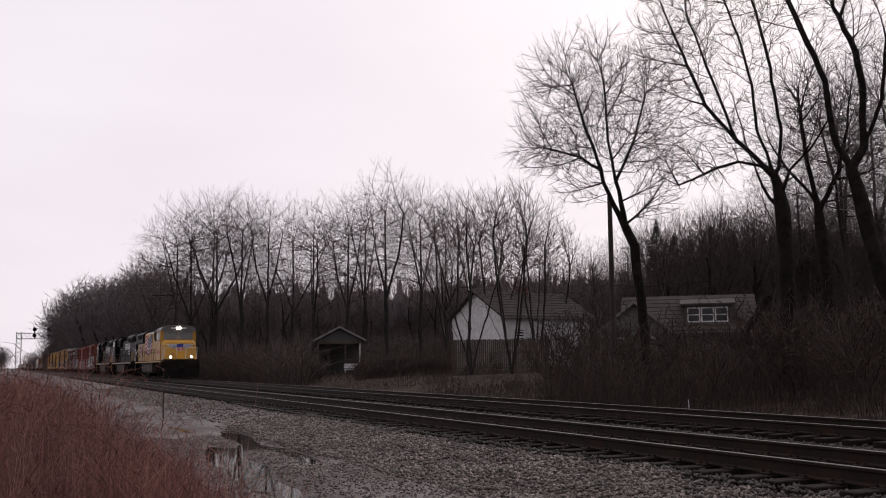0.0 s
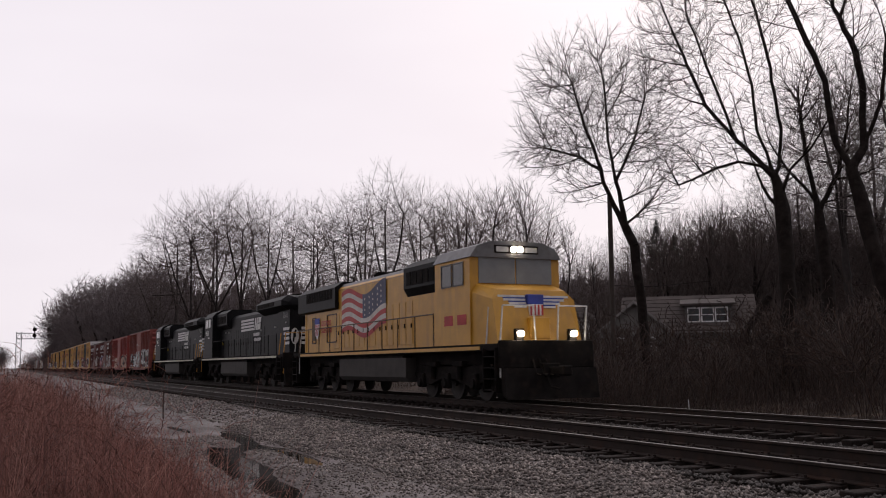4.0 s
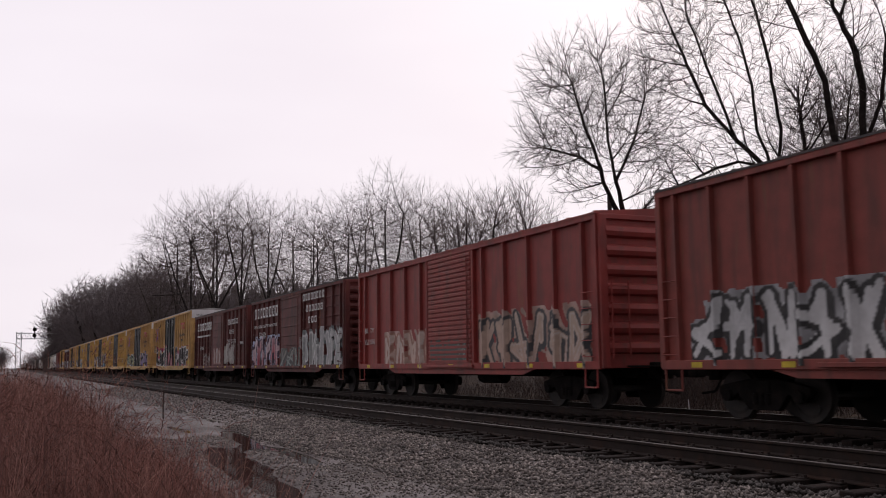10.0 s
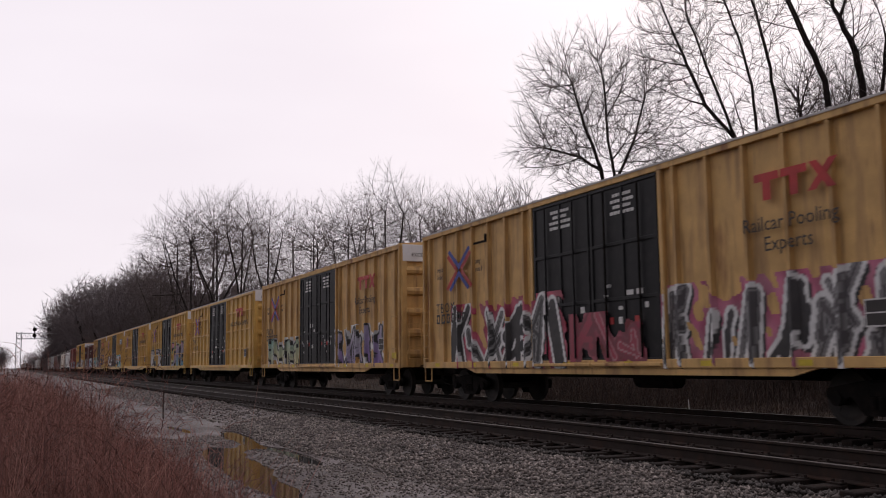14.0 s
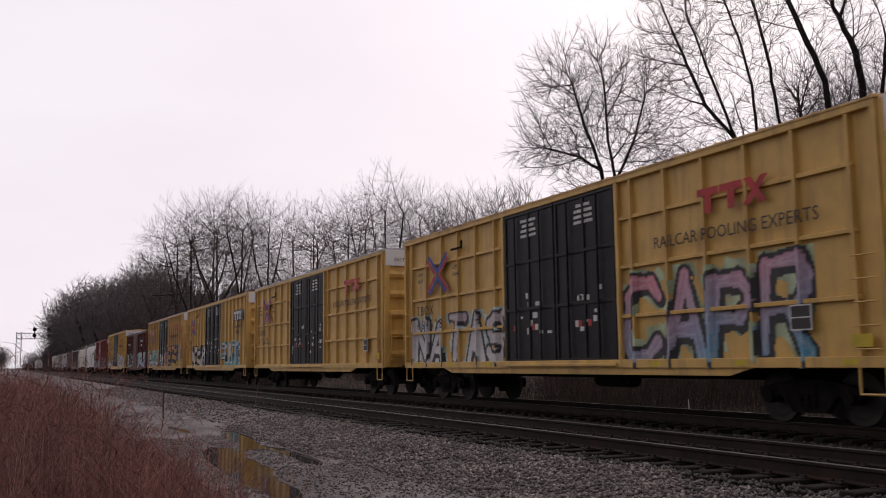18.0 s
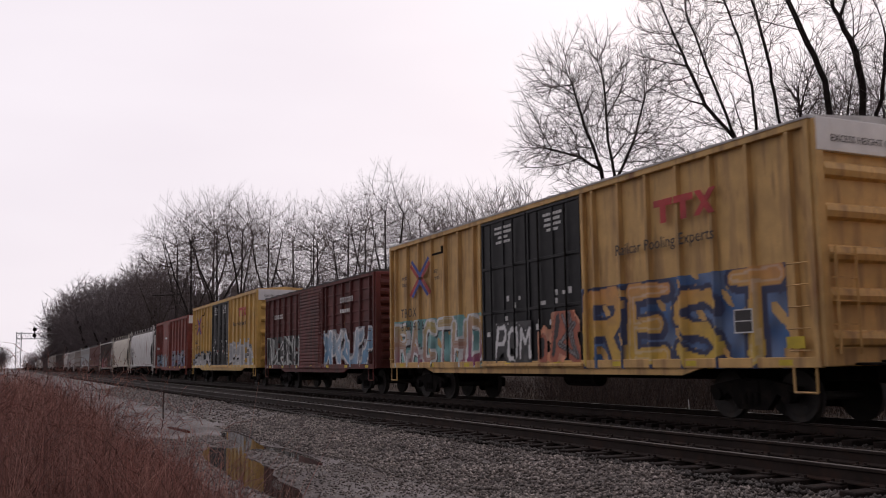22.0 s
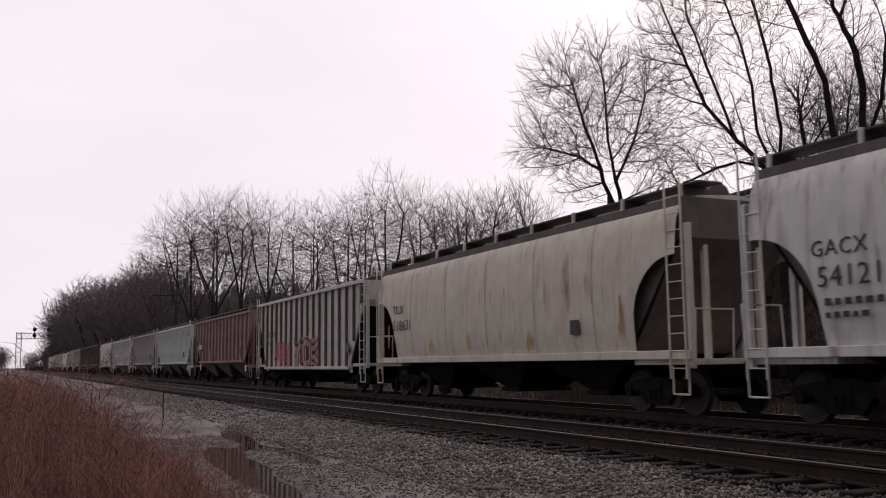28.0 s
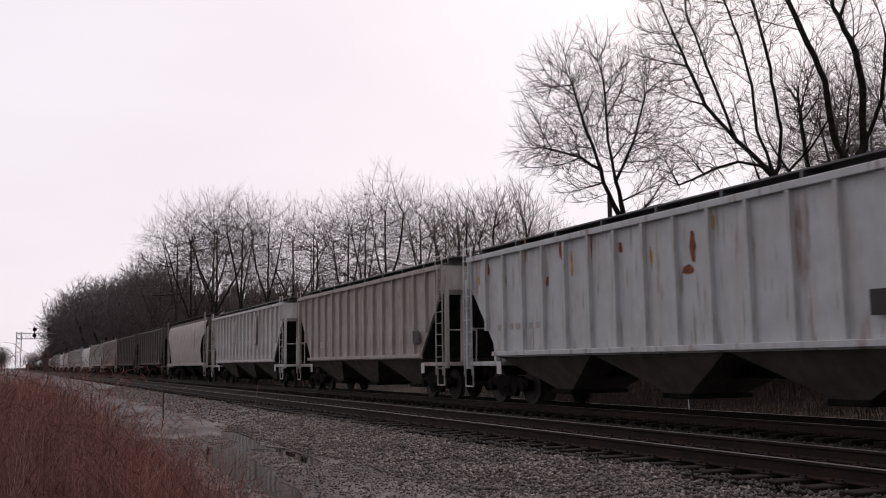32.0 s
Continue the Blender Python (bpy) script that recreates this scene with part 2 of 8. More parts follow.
def np_mesh(name, verts, quads, material, smooth=False):
    """A large mesh from arrays; quads or triangles."""
    me = bpy.data.meshes.new(name)
    verts, quads = np.asarray(verts, np.float32), np.asarray(quads, np.int32)
    k = quads.shape[1]
    me.vertices.add(len(verts))
    me.vertices.foreach_set("co", verts.ravel())
    me.loops.add(quads.size)
    me.loops.foreach_set("vertex_index", quads.ravel())
    me.polygons.add(len(quads))
    me.polygons.foreach_set("loop_start", np.arange(0, quads.size, k, dtype=np.int32))
    me.polygons.foreach_set("loop_total", np.full(len(quads), k, np.int32))
    if smooth:
        me.polygons.foreach_set("use_smooth", np.ones(len(quads), bool))
    me.materials.append(material)
    me.update(calc_edges=True)
    me.validate()
    return me

# ---- ground ----
mat_gravel, _nt, _b = nodes_of("gravel_ground")
_c = blend(_nt, noise_fac(_nt, 0.6, 5), (0.075, 0.058, 0.056), (0.155, 0.124, 0.12))
_vo = _nt.nodes.new("ShaderNodeTexVoronoi")
_vo.inputs["Scale"].default_value = 26
_co = _nt.nodes.new("ShaderNodeTexCoord")
_nt.links.new(_co.outputs["Object"], _vo.inputs["Vector"])
_hs = _nt.nodes.new("ShaderNodeSeparateColor")
_nt.links.new(_vo.outputs["Color"], _hs.inputs[0])
_c = blend(_nt, scaled(_nt, _hs.outputs[0], 0.75), _c, (0.06, 0.05, 0.048))
_c = blend(_nt, scaled(_nt, noise_fac(_nt, 0.25, 5, (1, 1, 1), 0.5, 0.7), 0.6), _c, (0.06, 0.045, 0.035))
_nt.links.new(_c, _b.inputs["Base Color"])
_wr = _nt.nodes.new("ShaderNodeMapRange")
_wr.inputs["To Min"].default_value, _wr.inputs["To Max"].default_value = 0.5, 0.82
_nt.links.new(noise_fac(_nt, 0.5, 5, (1, 1.6, 1)), _wr.inputs["Value"])
_nt.links.new(_wr.outputs[0], _b.inputs["Roughness"])
bumped(_nt, _b, _vo.outputs["Distance"], 0.55, 0.02)

mat_water, _nt, _b = nodes_of("puddle_water")
_b.inputs["Base Color"].default_value = (0.03, 0.024, 0.02, 1)
_b.inputs["Roughness"].default_value = 0.04
_b.inputs["IOR"].default_value = 1.33
bumped(_nt, _b, noise_fac(_nt, 6, 2), 0.012, 0.01)

mat_soil = surf("leaf_litter", (0.038, 0.027, 0.022), 0.95, var=0.45, scale=0.7, fine=14, dirt=(0.12, 0.075, 0.045), dirt_amount=0.6, bump=0.5)
mat_bed = surf("oily_track_bed", (0.032, 0.024, 0.02), 0.85, var=0.45, scale=1.2, fine=35, dirt=(0.05, 0.04, 0.035), bump=0.6)
for _mt in (mat_bed, mat_gravel, mat_tie, mat_rail, mat_soil):
    _mt.node_tree.nodes["Principled BSDF"].inputs["Specular IOR Level"].default_value = 0.15
mat_gravel.node_tree.nodes["Principled BSDF"].inputs["Specular IOR Level"].default_value = 0.28
WATER_Z = -0.565


def profile(y):
    """Height of the ground across the tracks."""
    pts = ((-300, -0.2), (-20, -0.4), (-2, -0.5), (1.5, -0.5), (5.2, -0.5), (6.0, -0.45), (7.3, -0.27), (10.2, -0.27), (11.2, -0.33), (12.0, -0.27),
           (15.1, -0.27), (16.4, -0.75), (19, -0.7), (26, 0.1), (60, 1.0), (300, 2.0))
    for (a, za), (b, zb) in zip(pts, pts[1:]):
        if y <= b:
            s = (y - a) / (b - a)
            return za + (zb - za) * max(0.0, s)
    return pts[-1][1]


# hollows in the track road that hold water: x, y, half length, half width, depth, slant
HOLLOWS = ((-16.8, 3.72, 3.1, 0.4, 0.15, 0.1), (-12.9, 3.4, 1.5, 0.22, 0.13, 0.05), (-22.3, 5.0, 2.6, 0.3, 0.15, 0.1), (-17.2, 4.95, 1.9, 0.24, 0.13, 0.03), (-25.5, 4.2, 1.5, 0.22, 0.11, 0.0))


def ground_z(x, y):
    z = profile(y)
    if 0.0 < y < 7.6 and -45 < x < 6:
        z += 0.055 * noise.noise(Vector((x * 0.55, y * 1.3, 0))) + 0.035 * noise.noise(Vector((x * 2.1, y * 3.0, 4)))
        for hx, hy, a, b, d, tilt in HOLLOWS:
            q = ((x - hx) / a) ** 2 + ((y - hy + tilt * (x - hx)) / b) ** 2
            if q < 4:
                z -= 1.25 * d * math.exp(-q)
    elif y > 17:
        z += 0.3 * noise.noise(Vector((x * 0.1, y * 0.12, 9)))
    return z


def grid(xs, ys):
    vs = [(x, y, ground_z(x, y)) for x in xs for y in ys]
    n = len(ys)
    qs = [(i * n + j, (i + 1) * n + j, (i + 1) * n + j + 1, i * n + j + 1) for i in range(len(xs) - 1) for j in range(n - 1)]
    return vs, qs


def span(a, b, step):
    n = max(1, round(abs(b - a) / step))
    return [a + (b - a) * i / n for i in range(n)]


_xs = span(-3000, -300, 300) + span(-300, -45, 8) + span(-45, -8, 0.1) + span(-8, 6, 0.5) + span(6, 100, 8) + span(100, 1500, 200) + [1500]
_ys = [-1500, -600, -200, -60, -20, -8, -4, -2, -1] + span(0, 7.3, 0.1) + [7.3, 8.7, 10.2, 11.2, 12.0, 13.5, 15.1, 15.7, 16.4, 17.5] + span(19, 60, 3) + [60, 90, 140, 300, 800, 2000]
_v, _q = grid(_xs, _ys)
ground = new("ground", np_mesh("ground", _v, _q, mat_gravel, True))
tagged(ground, "grey gravel and mud beside the tracks, leaf litter beyond", "ground", kind="structure")
ground.data.materials.append(mat_soil)
ground.data.materials.append(mat_bed)
_cy = [sum(_v[i][1] for i in q) / 4 for q in _q]
ground.data.polygons.foreach_set("material_index", [1 if (y > 16.6 or y < -1.5) else 2 if y > 7.4 else 0 for y in _cy])
_w = MB()
_w.box(-34, -8, 1.6, 6.4, WATER_Z - 0.3, WATER_Z)
solid("puddle_water", _w, mat_water, "still rain water in shallow puddles on the gravel road", "puddle", "structure")

# ---- rails and ties ----
RAIL = ((-0.07, -0.18), (0.07, -0.18), (0.07, -0.165), (0.012, -0.145), (0.012, -0.05), (0.036, -0.035), (0.036, -0.004), (0.03, 0.0), (-0.03, 0.0), (-0.036, -0.004), (-0.036, -0.035), (-0.012, -0.05), (-0.012, -0.145), (-0.07, -0.165))
for _tr, _yc in (("near", NEAR_Y), ("far", FAR_Y)):
    for _s in (-0.7525, 0.7525):
        _m = MB()
        _m.prism(RAIL, 0, -1400, 300)
        _me = _m.mesh("rail", [mat_rail, mat_railtop])
        for _p in _me.polygons:
            if _p.normal.z > 0.5 and _p.center.z > -0.006:
                _p.material_index = 1
        solid("rail", _me, None, "long steel rail with a worn bright top on wooden ties", "rail", "structure", "rails", pose(0, _yc + _s, 0))
_m = MB()
_m.box(-0.11, 0.11, -1.3, 1.3, -0.36, -0.18, 0.012)
TIE = _m.mesh("tie", mat_tie)
_m = MB()
for _s in (-0.7525, 0.7525):
    _m.box(-0.09, 0.09, _s - 0.17, _s + 0.17, -0.18, -0.168)
    for _a in (-0.06, 0.06):
        for _b2 in (-0.1, 0.1):
            _m.box(_a - 0.012, _a + 0.012, _s + _b2 - 0.012, _s + _b2 + 0.012, -0.168, -0.14)
PLATE = _m.mesh("tie_plate", mat_rail)
_rng = random.Random(5)
for _tr, _yc in (("near", NEAR_Y), ("far", FAR_Y)):
    bed = solid("track_bed_" + _tr, MB().box(-1400, 300, _yc - 1.0, _yc + 1.0, -0.6, -0.31), mat_bed, "dark stone ballast between the wooden ties", "ballast", "structure")
    _rest = MB()
    for _i in range(-260, 20):
        _x = _i * 0.52 + _rng.uniform(-0.03, 0.03)
        _po = pose(_x, _yc + _rng.uniform(-0.06, 0.06), _rng.uniform(-0.012, 0.006), 0, 0, _rng.uniform(-1.5, 1.5))
        if -70 < _i < 10:
            part("tie", TIE, None, bed, at=_po)
            part("tie_plate", PLATE, None, bed, at=pose(_x, _yc, 0))
        else:
            _rest.box(_x - 0.11, _x + 0.11, _yc - 1.3, _yc + 1.3, -0.36, -0.185)
    part("far_ties", _rest, mat_tie, bed)["kind"] = "stuff"

# ---- rolling stock ----
def wheel_mesh(r, gauge=0.7525):
    m = MB()
    for s in (-1, 1):
        yo = s * gauge
        m.cyl((0, yo - s * 0.035, 0), (0, yo - s * 0.065, 0), r + 0.028, n=18)
        m.cyl((0, yo - s * 0.035, 0), (0, yo + s * 0.065, 0), r, n=18)
        m.cyl((0, yo + s * 0.065, 0), (0, yo + s * 0.075, 0), r * 0.82, r * 0.7, n=16)
        m.cyl((0, yo + s * 0.06, 0), (0, yo + s * 0.16, 0), 0.11, n=10)
        for k in range(3):
            a = k * 2.094
            m.cyl((0.6 * r * math.cos(a), yo + s * 0.07, 0.6 * r * math.sin(a)), (0.6 * r * math.cos(a), yo + s * 0.085, 0.6 * r * math.sin(a)), 0.06, n=6)
    m.cyl((0, -gauge, 0), (0, gauge, 0), 0.08, n=8)
    return m.mesh("wheelset", mat_steel)


WHEEL_R, LOCO_R = 0.457, 0.508
WHEEL, LOCO_WHEEL = wheel_mesh(WHEEL_R), wheel_mesh(LOCO_R)
WHEELSETS = []

_m = MB()
for _s in (-1, 1):
    _y0, _y1 = (_s * 0.93, _s * 1.07)
    _m.prism([(-1.12, 0.5), (-1.1, 0.62), (-0.8, 0.68), (-0.3, 0.76), (0.3, 0.76), (0.8, 0.68), (1.1, 0.62), (1.12, 0.5), (0.98, 0.36), (0.76, 0.42), (0.62, 0.5), (0.36, 0.2), (-0.36, 0.2), (-0.62, 0.5), (-0.76, 0.42), (-0.98, 0.36)], 1, min(_y0, _y1), max(_y0, _y1))
    for _x in (-0.15, 0.0, 0.15):
        _m.cyl((_x, _s * 1.08, 0.3), (_x, _s * 1.08, 0.5), 0.06, n=8)
    for _x in (-0.88, 0.88):
        _m.cyl((_x, _s * 1.0, 0.457), (_x, _s * 1.13, 0.457), 0.12, n=10)
_m.box(-0.2, 0.2, -1.1, 1.1, 0.5, 0.74, 0.02)
TRUCK = _m.mesh("truck", mat_under)

_m = MB()
for _s in (-1, 1):
    _y0, _y1 = (_s * 0.98, _s * 1.14)
    _m.prism([(-2.55, 0.75), (-2.4, 1.05), (-1.2, 1.0), (1.2, 1.0), (2.4, 1.05), (2.55, 0.75), (2.3, 0.55), (1.4, 0.42), (0.5, 0.62), (-0.5, 0.62), (-1.4, 0.42), (-2.3, 0.55)], 1, min(_y0, _y1), max(_y0, _y1))
    for _x in (-1.9, 0.0, 1.9):
        _m.box(_x - 0.2, _x + 0.2, _s * 1.16 - 0.08, _s * 1.16 + 0.08, 0.34, 0.8, 0.03)
        _m.cyl((_x, _s * 1.1, 0.508), (_x, _s * 1.3, 0.508), 0.14, n=10)
    for _x in (-0.95, 0.95):
        _m.cyl((_x, _s * 1.2, 0.62), (_x, _s * 1.2, 1.1), 0.09, n=8)
        _m.box(_x - 0.35, _x + 0.35, _s * 1.2 - 0.09, _s * 1.2 + 0.09, 1.0, 1.16, 0.02)
_m.box(-1.6, 1.6, -1.0, 1.0, 0.55, 0.95, 0.03)
LOCO_TRUCK = _m.mesh("truck", mat_under)

_m = MB()
_m.box(0, 0.75, -0.09, 0.09, 0.78, 0.98, 0.02)
_m.box(0.7, 1.0, -0.15, 0.13, 0.74, 1.02, 0.04)
_m.box(-0.1, 0.2, -0.25, 0.25, 0.7, 1.08, 0.02)
_m.tube([(0.3, -0.25, 0.8), (0.6, -0.28, 0.45), (0.95, -0.22, 0.4)], 0.03)
COUPLER = _m.mesh("coupler", mat_under)


def trucks(root, xs, loco=False):
    for x in xs:
        tr = part("truck", LOCO_TRUCK if loco else TRUCK, None, root, at=pose(x, 0, 0))
        for d in ((-1.9, 0.0, 1.9) if loco else (-0.88, 0.88)):
            w = part("wheelset", LOCO_WHEEL if loco else WHEEL, None, tr, at=pose(d, 0, LOCO_R if loco else WHEEL_R))
            WHEELSETS.append(w)


def couplers(root, hl):
    part("coupler", COUPLER, None, root, at=pose(hl, 0, 0))
    part("coupler", COUPLER, None, root, at=pose(-hl, 0, 0, 0, 0, 180))


def ladder(x0, x1, y, z0, z1, step=0.36, r=0.013, stiles=True):
    m = MB()
    if stiles:
        m.box(x0 - 0.016, x0 + 0.016, y - 0.016, y + 0.016, z0, z1)
        m.box(x1 - 0.016, x1 + 0.016, y - 0.016, y + 0.016, z0, z1)
    z = z0 + step * 0.6
    while z < z1:
        m.cyl((x0, y, z), (x1, y, z), r, n=5)
        z += step
    return m


def bars(m, x0, x1, y, z, h, n, rng, gap=0.3, depth=0.004):
    """A row of plain blocks the size of letters; large ones are broken into strokes."""
    w = (x1 - x0) / n
    for i in range(n):
        g = w * min(gap, 0.36) * 0.5 * rng.uniform(0.8, 1.3)
        a, b = x0 + i * w + g, x0 + (i + 1) * w - g
        if h < 0.19:
            m.box(a, b, y - depth, y, z, z + h * rng.uniform(0.88, 1))
            continue
        st = 0.25 * (b - a)
        for q in ((a, a + st, z, z + h), (b - st, b, z, z + h), (a + st, b - st, z, z + 0.2 * h), (a + st, b - st, z + 0.8 * h, z + h)):
            m.box(q[0], q[1], y - depth, y, q[2], q[3])


def lettering(text, size, material, parent, x, y, z, name="lettering", spacing=1.0, stretch=1.0):
    """Words in raised paint on the side that faces -y."""
    cu = bpy.data.curves.new(name, "FONT")
    cu.body, cu.size, cu.extrude, cu.space_character = text, size, 0.002, spacing
    cu.align_x = "LEFT"
    cu.resolution_u = 2
    tmp = bpy.data.objects.new("tmp", cu)
    scene.collection.objects.link(tmp)
    me = bpy.data.meshes.new_from_object(tmp.evaluated_get(bpy.context.evaluated_depsgraph_get()))
    bpy.data.objects.remove(tmp)
    me.materials.clear()
    me.materials.append(material)
    me.transform(Matrix.Diagonal((stretch, 1, 1, 1)))
    ob = part(name, me, None, parent, at=pose(x, y, z, 90, 0, 0))
    ob["kind"] = "stuff"
    return ob

mat_spray, _nt, _b = nodes_of("spray_paint")
_at = _nt.nodes.new("ShaderNodeVertexColor")
_at.layer_name = "paint"
_c = blend(_nt, scaled(_nt, noise_fac(_nt, 5, 5), 0.22), _at.outputs[0], (0.1, 0.085, 0.08))
_nt.links.new(_c, _b.inputs["Base Color"])
_b.inputs["Roughness"].default_value = 0.55

WHITE, BLACK, GREY, SILVER = (0.7, 0.7, 0.7), (0.012, 0.012, 0.014), (0.3, 0.3, 0.31), (0.45, 0.46, 0.47)


STROKES = {"A": "002640 1232", "C": "453616050110304 1", "D": "00062645412000", "E": "46060040 0333", "H": "0006 4046 0343", "K": "0006 460340", "L": "060040", "M": "0006234640", "N": "00064046", "O": "160501103041453616", "P": "00063645443303",
           "R": "00063645443303 2340", "S": "45361605041333424130 1001", "T": "0646 2620", "U": "060110304146", "V": "062046", "Y": "062346 2320"}


def glyph(rng, ch):
    """Strokes of one letter on a grid 4 wide and 6 high, or a wild letter-like zigzag."""
    if ch in STROKES:
        t = STROKES[ch] if ch not in "CS" else STROKES[ch].replace(" ", "")
        return [[(int(q[i]), int(q[i + 1])) for i in range(0, len(q), 2)] for q in t.split()]
    out = []
    for _ in range(rng.choice((2, 2, 3))):
        x, y = rng.choice((0, 1, 3, 4)), rng.choice((0, 0, 6))
        st = [(x, y)]
        for _k in range(rng.choice((1, 2, 3))):
            x, y = min(4.3, max(-0.3, 4 - x + rng.uniform(-1.6, 1.6))) if rng.random() < 0.6 else x + rng.uniform(-0.5, 0.5), (6 - y if rng.random() < 0.6 else rng.choice((2, 3, 4))) + rng.uniform(-0.4, 0.4)
            st.append((x, y))
        out.append(st)
    return out


def spray(root, x0, x1, z0, z1, letters, fill, fill2, edge, cloud, seed, skin, step=0.034, rough=0.6):
    """A painted tag of thick crossing strokes, draped over the car's side. letters: a word, or how many wild ones. skin(x): the side's depth."""
    rng = random.Random(seed)
    word = letters if isinstance(letters, str) else "*" * letters
    nx, nz = max(2, int((x1 - x0) / step)), max(2, int((z1 - z0) / step))
    X, Z = np.meshgrid(np.linspace(x0, x1, nx + 1), np.linspace(z0, z1, nz + 1), indexing="ij")
    best = np.full(X.shape, 9.0)
    tone = np.zeros(X.shape)
    w = (x1 - x0) / len(word)
    h = z1 - z0
    half = min(0.1 * h, 0.125 * w)
    for i, ch in enumerate(word):
        lean, up, tall = rng.uniform(0.0, 0.22), rng.uniform(0.08, 0.16), rng.uniform(0.66, 0.78)
        d = np.full(X.shape, 9.0)
        for st in glyph(rng, ch):
            sw = rng.uniform(0.85, 1.2)
            pts = [(x0 + (i + 0.14 + 0.72 * q[0] / 4 + rng.uniform(-0.04, 0.04)) * w, z0 + h * (up + tall * q[1] / 6 + rng.uniform(-0.02, 0.02))) for q in st]
            pts = [(a + lean * (b - z0 - h / 2), b) for a, b in pts]
            for k in range(len(pts) - 1):
                (ax, az_), (bx_, bz_) = pts[k], pts[k + 1]
                vx, vz = bx_ - ax, bz_ - az_
                t = np.clip(((X - ax) * vx + (Z - az_) * vz) / (vx * vx + vz * vz + 1e-6), 0, 1)
                fl = sw * (0.8 + 0.35 * t)
                d = np.minimum(d, np.hypot(X - ax - t * vx, Z - az_ - t * vz) - half * (fl - 1))
        d = d - half
        over = d < 0.06
        tone = np.where(over, rng.uniform(0, 1), tone)
        best = np.where(over, d, np.minimum(best, d))
    sh = max(1, int(0.1 / step))
    cast = np.full(best.shape, 9.0)
    cast[sh:, :-sh] = best[:-sh, sh:]
    g = (Z - z0) / h + 0.35 * np.sin(X * 2.3 + seed) * 0.4
    mixv = np.clip(0.5 * tone + 0.7 * g - 0.2, 0, 1)[..., None]
    f, f2, e, c = (np.array(q) for q in (fill, fill2, edge, cloud))
    col = f * (1 - mixv) + f2 * mixv
    inner = (best > -half * 0.75) & (best < -half * 0.5) & (tone > 0.35)
    col = np.where(inner[..., None], col * 0.7 + 0.2, col)
    col = np.where(((best > -0.03) & (best <= 0.06))[..., None], e, col)
    col = np.where((best > 0.06)[..., None] & (cast < 0.05)[..., None], np.array(BLACK) if e.mean() > 0.3 else e, col)
    best = np.where((best > 0.06) & (cast < 0.05), 0.06, best)
    wob = 0.16 * np.sin(X * 5.1 + seed) * np.sin(Z * 6.7 + X * 1.7) + 0.1 * np.sin(X * 13 + Z * 11)
    drip = 0.5 + 0.5 * np.sin(X * 9 + 3 * np.sin(Z * 2.1) + seed)
    c2 = c * (0.7 + 0.5 * drip[..., None]) + 0.04 * np.sin(Z * 7 + X * 3)[..., None]
    col = np.where((best > 0.062)[..., None], np.clip(c2, 0, 1), col)
    keep = best < 0.062 + rough * (0.2 + wob)
    Y = np.vectorize(skin)(X) - 0.006
    vs = np.stack([X, Y, Z], -1).reshape(-1, 3)
    n = nz + 1
    ii, jj = np.meshgrid(np.arange(nx), np.arange(nz), indexing="ij")
    ok = keep[:-1, :-1] & keep[1:, :-1] & keep[1:, 1:] & keep[:-1, 1:]
    a = (ii * n + jj)[ok]
    if not len(a):
        return None
    q = np.stack([a, a + n, a + n + 1, a + 1], -1)
    used, inv = np.unique(q, return_inverse=True)
    me = np_mesh("graffiti", vs[used], inv.reshape(-1, 4), mat_spray)
    ca = me.color_attributes.new("paint", "FLOAT_COLOR", "POINT")
    rgba = np.concatenate([col.reshape(-1, 3)[used], np.ones((len(used), 1))], 1).astype(np.float32)
    ca.data.foreach_set("color", rgba.ravel())
    return part("graffiti", me, None, root, "sprayed graffiti lettering")


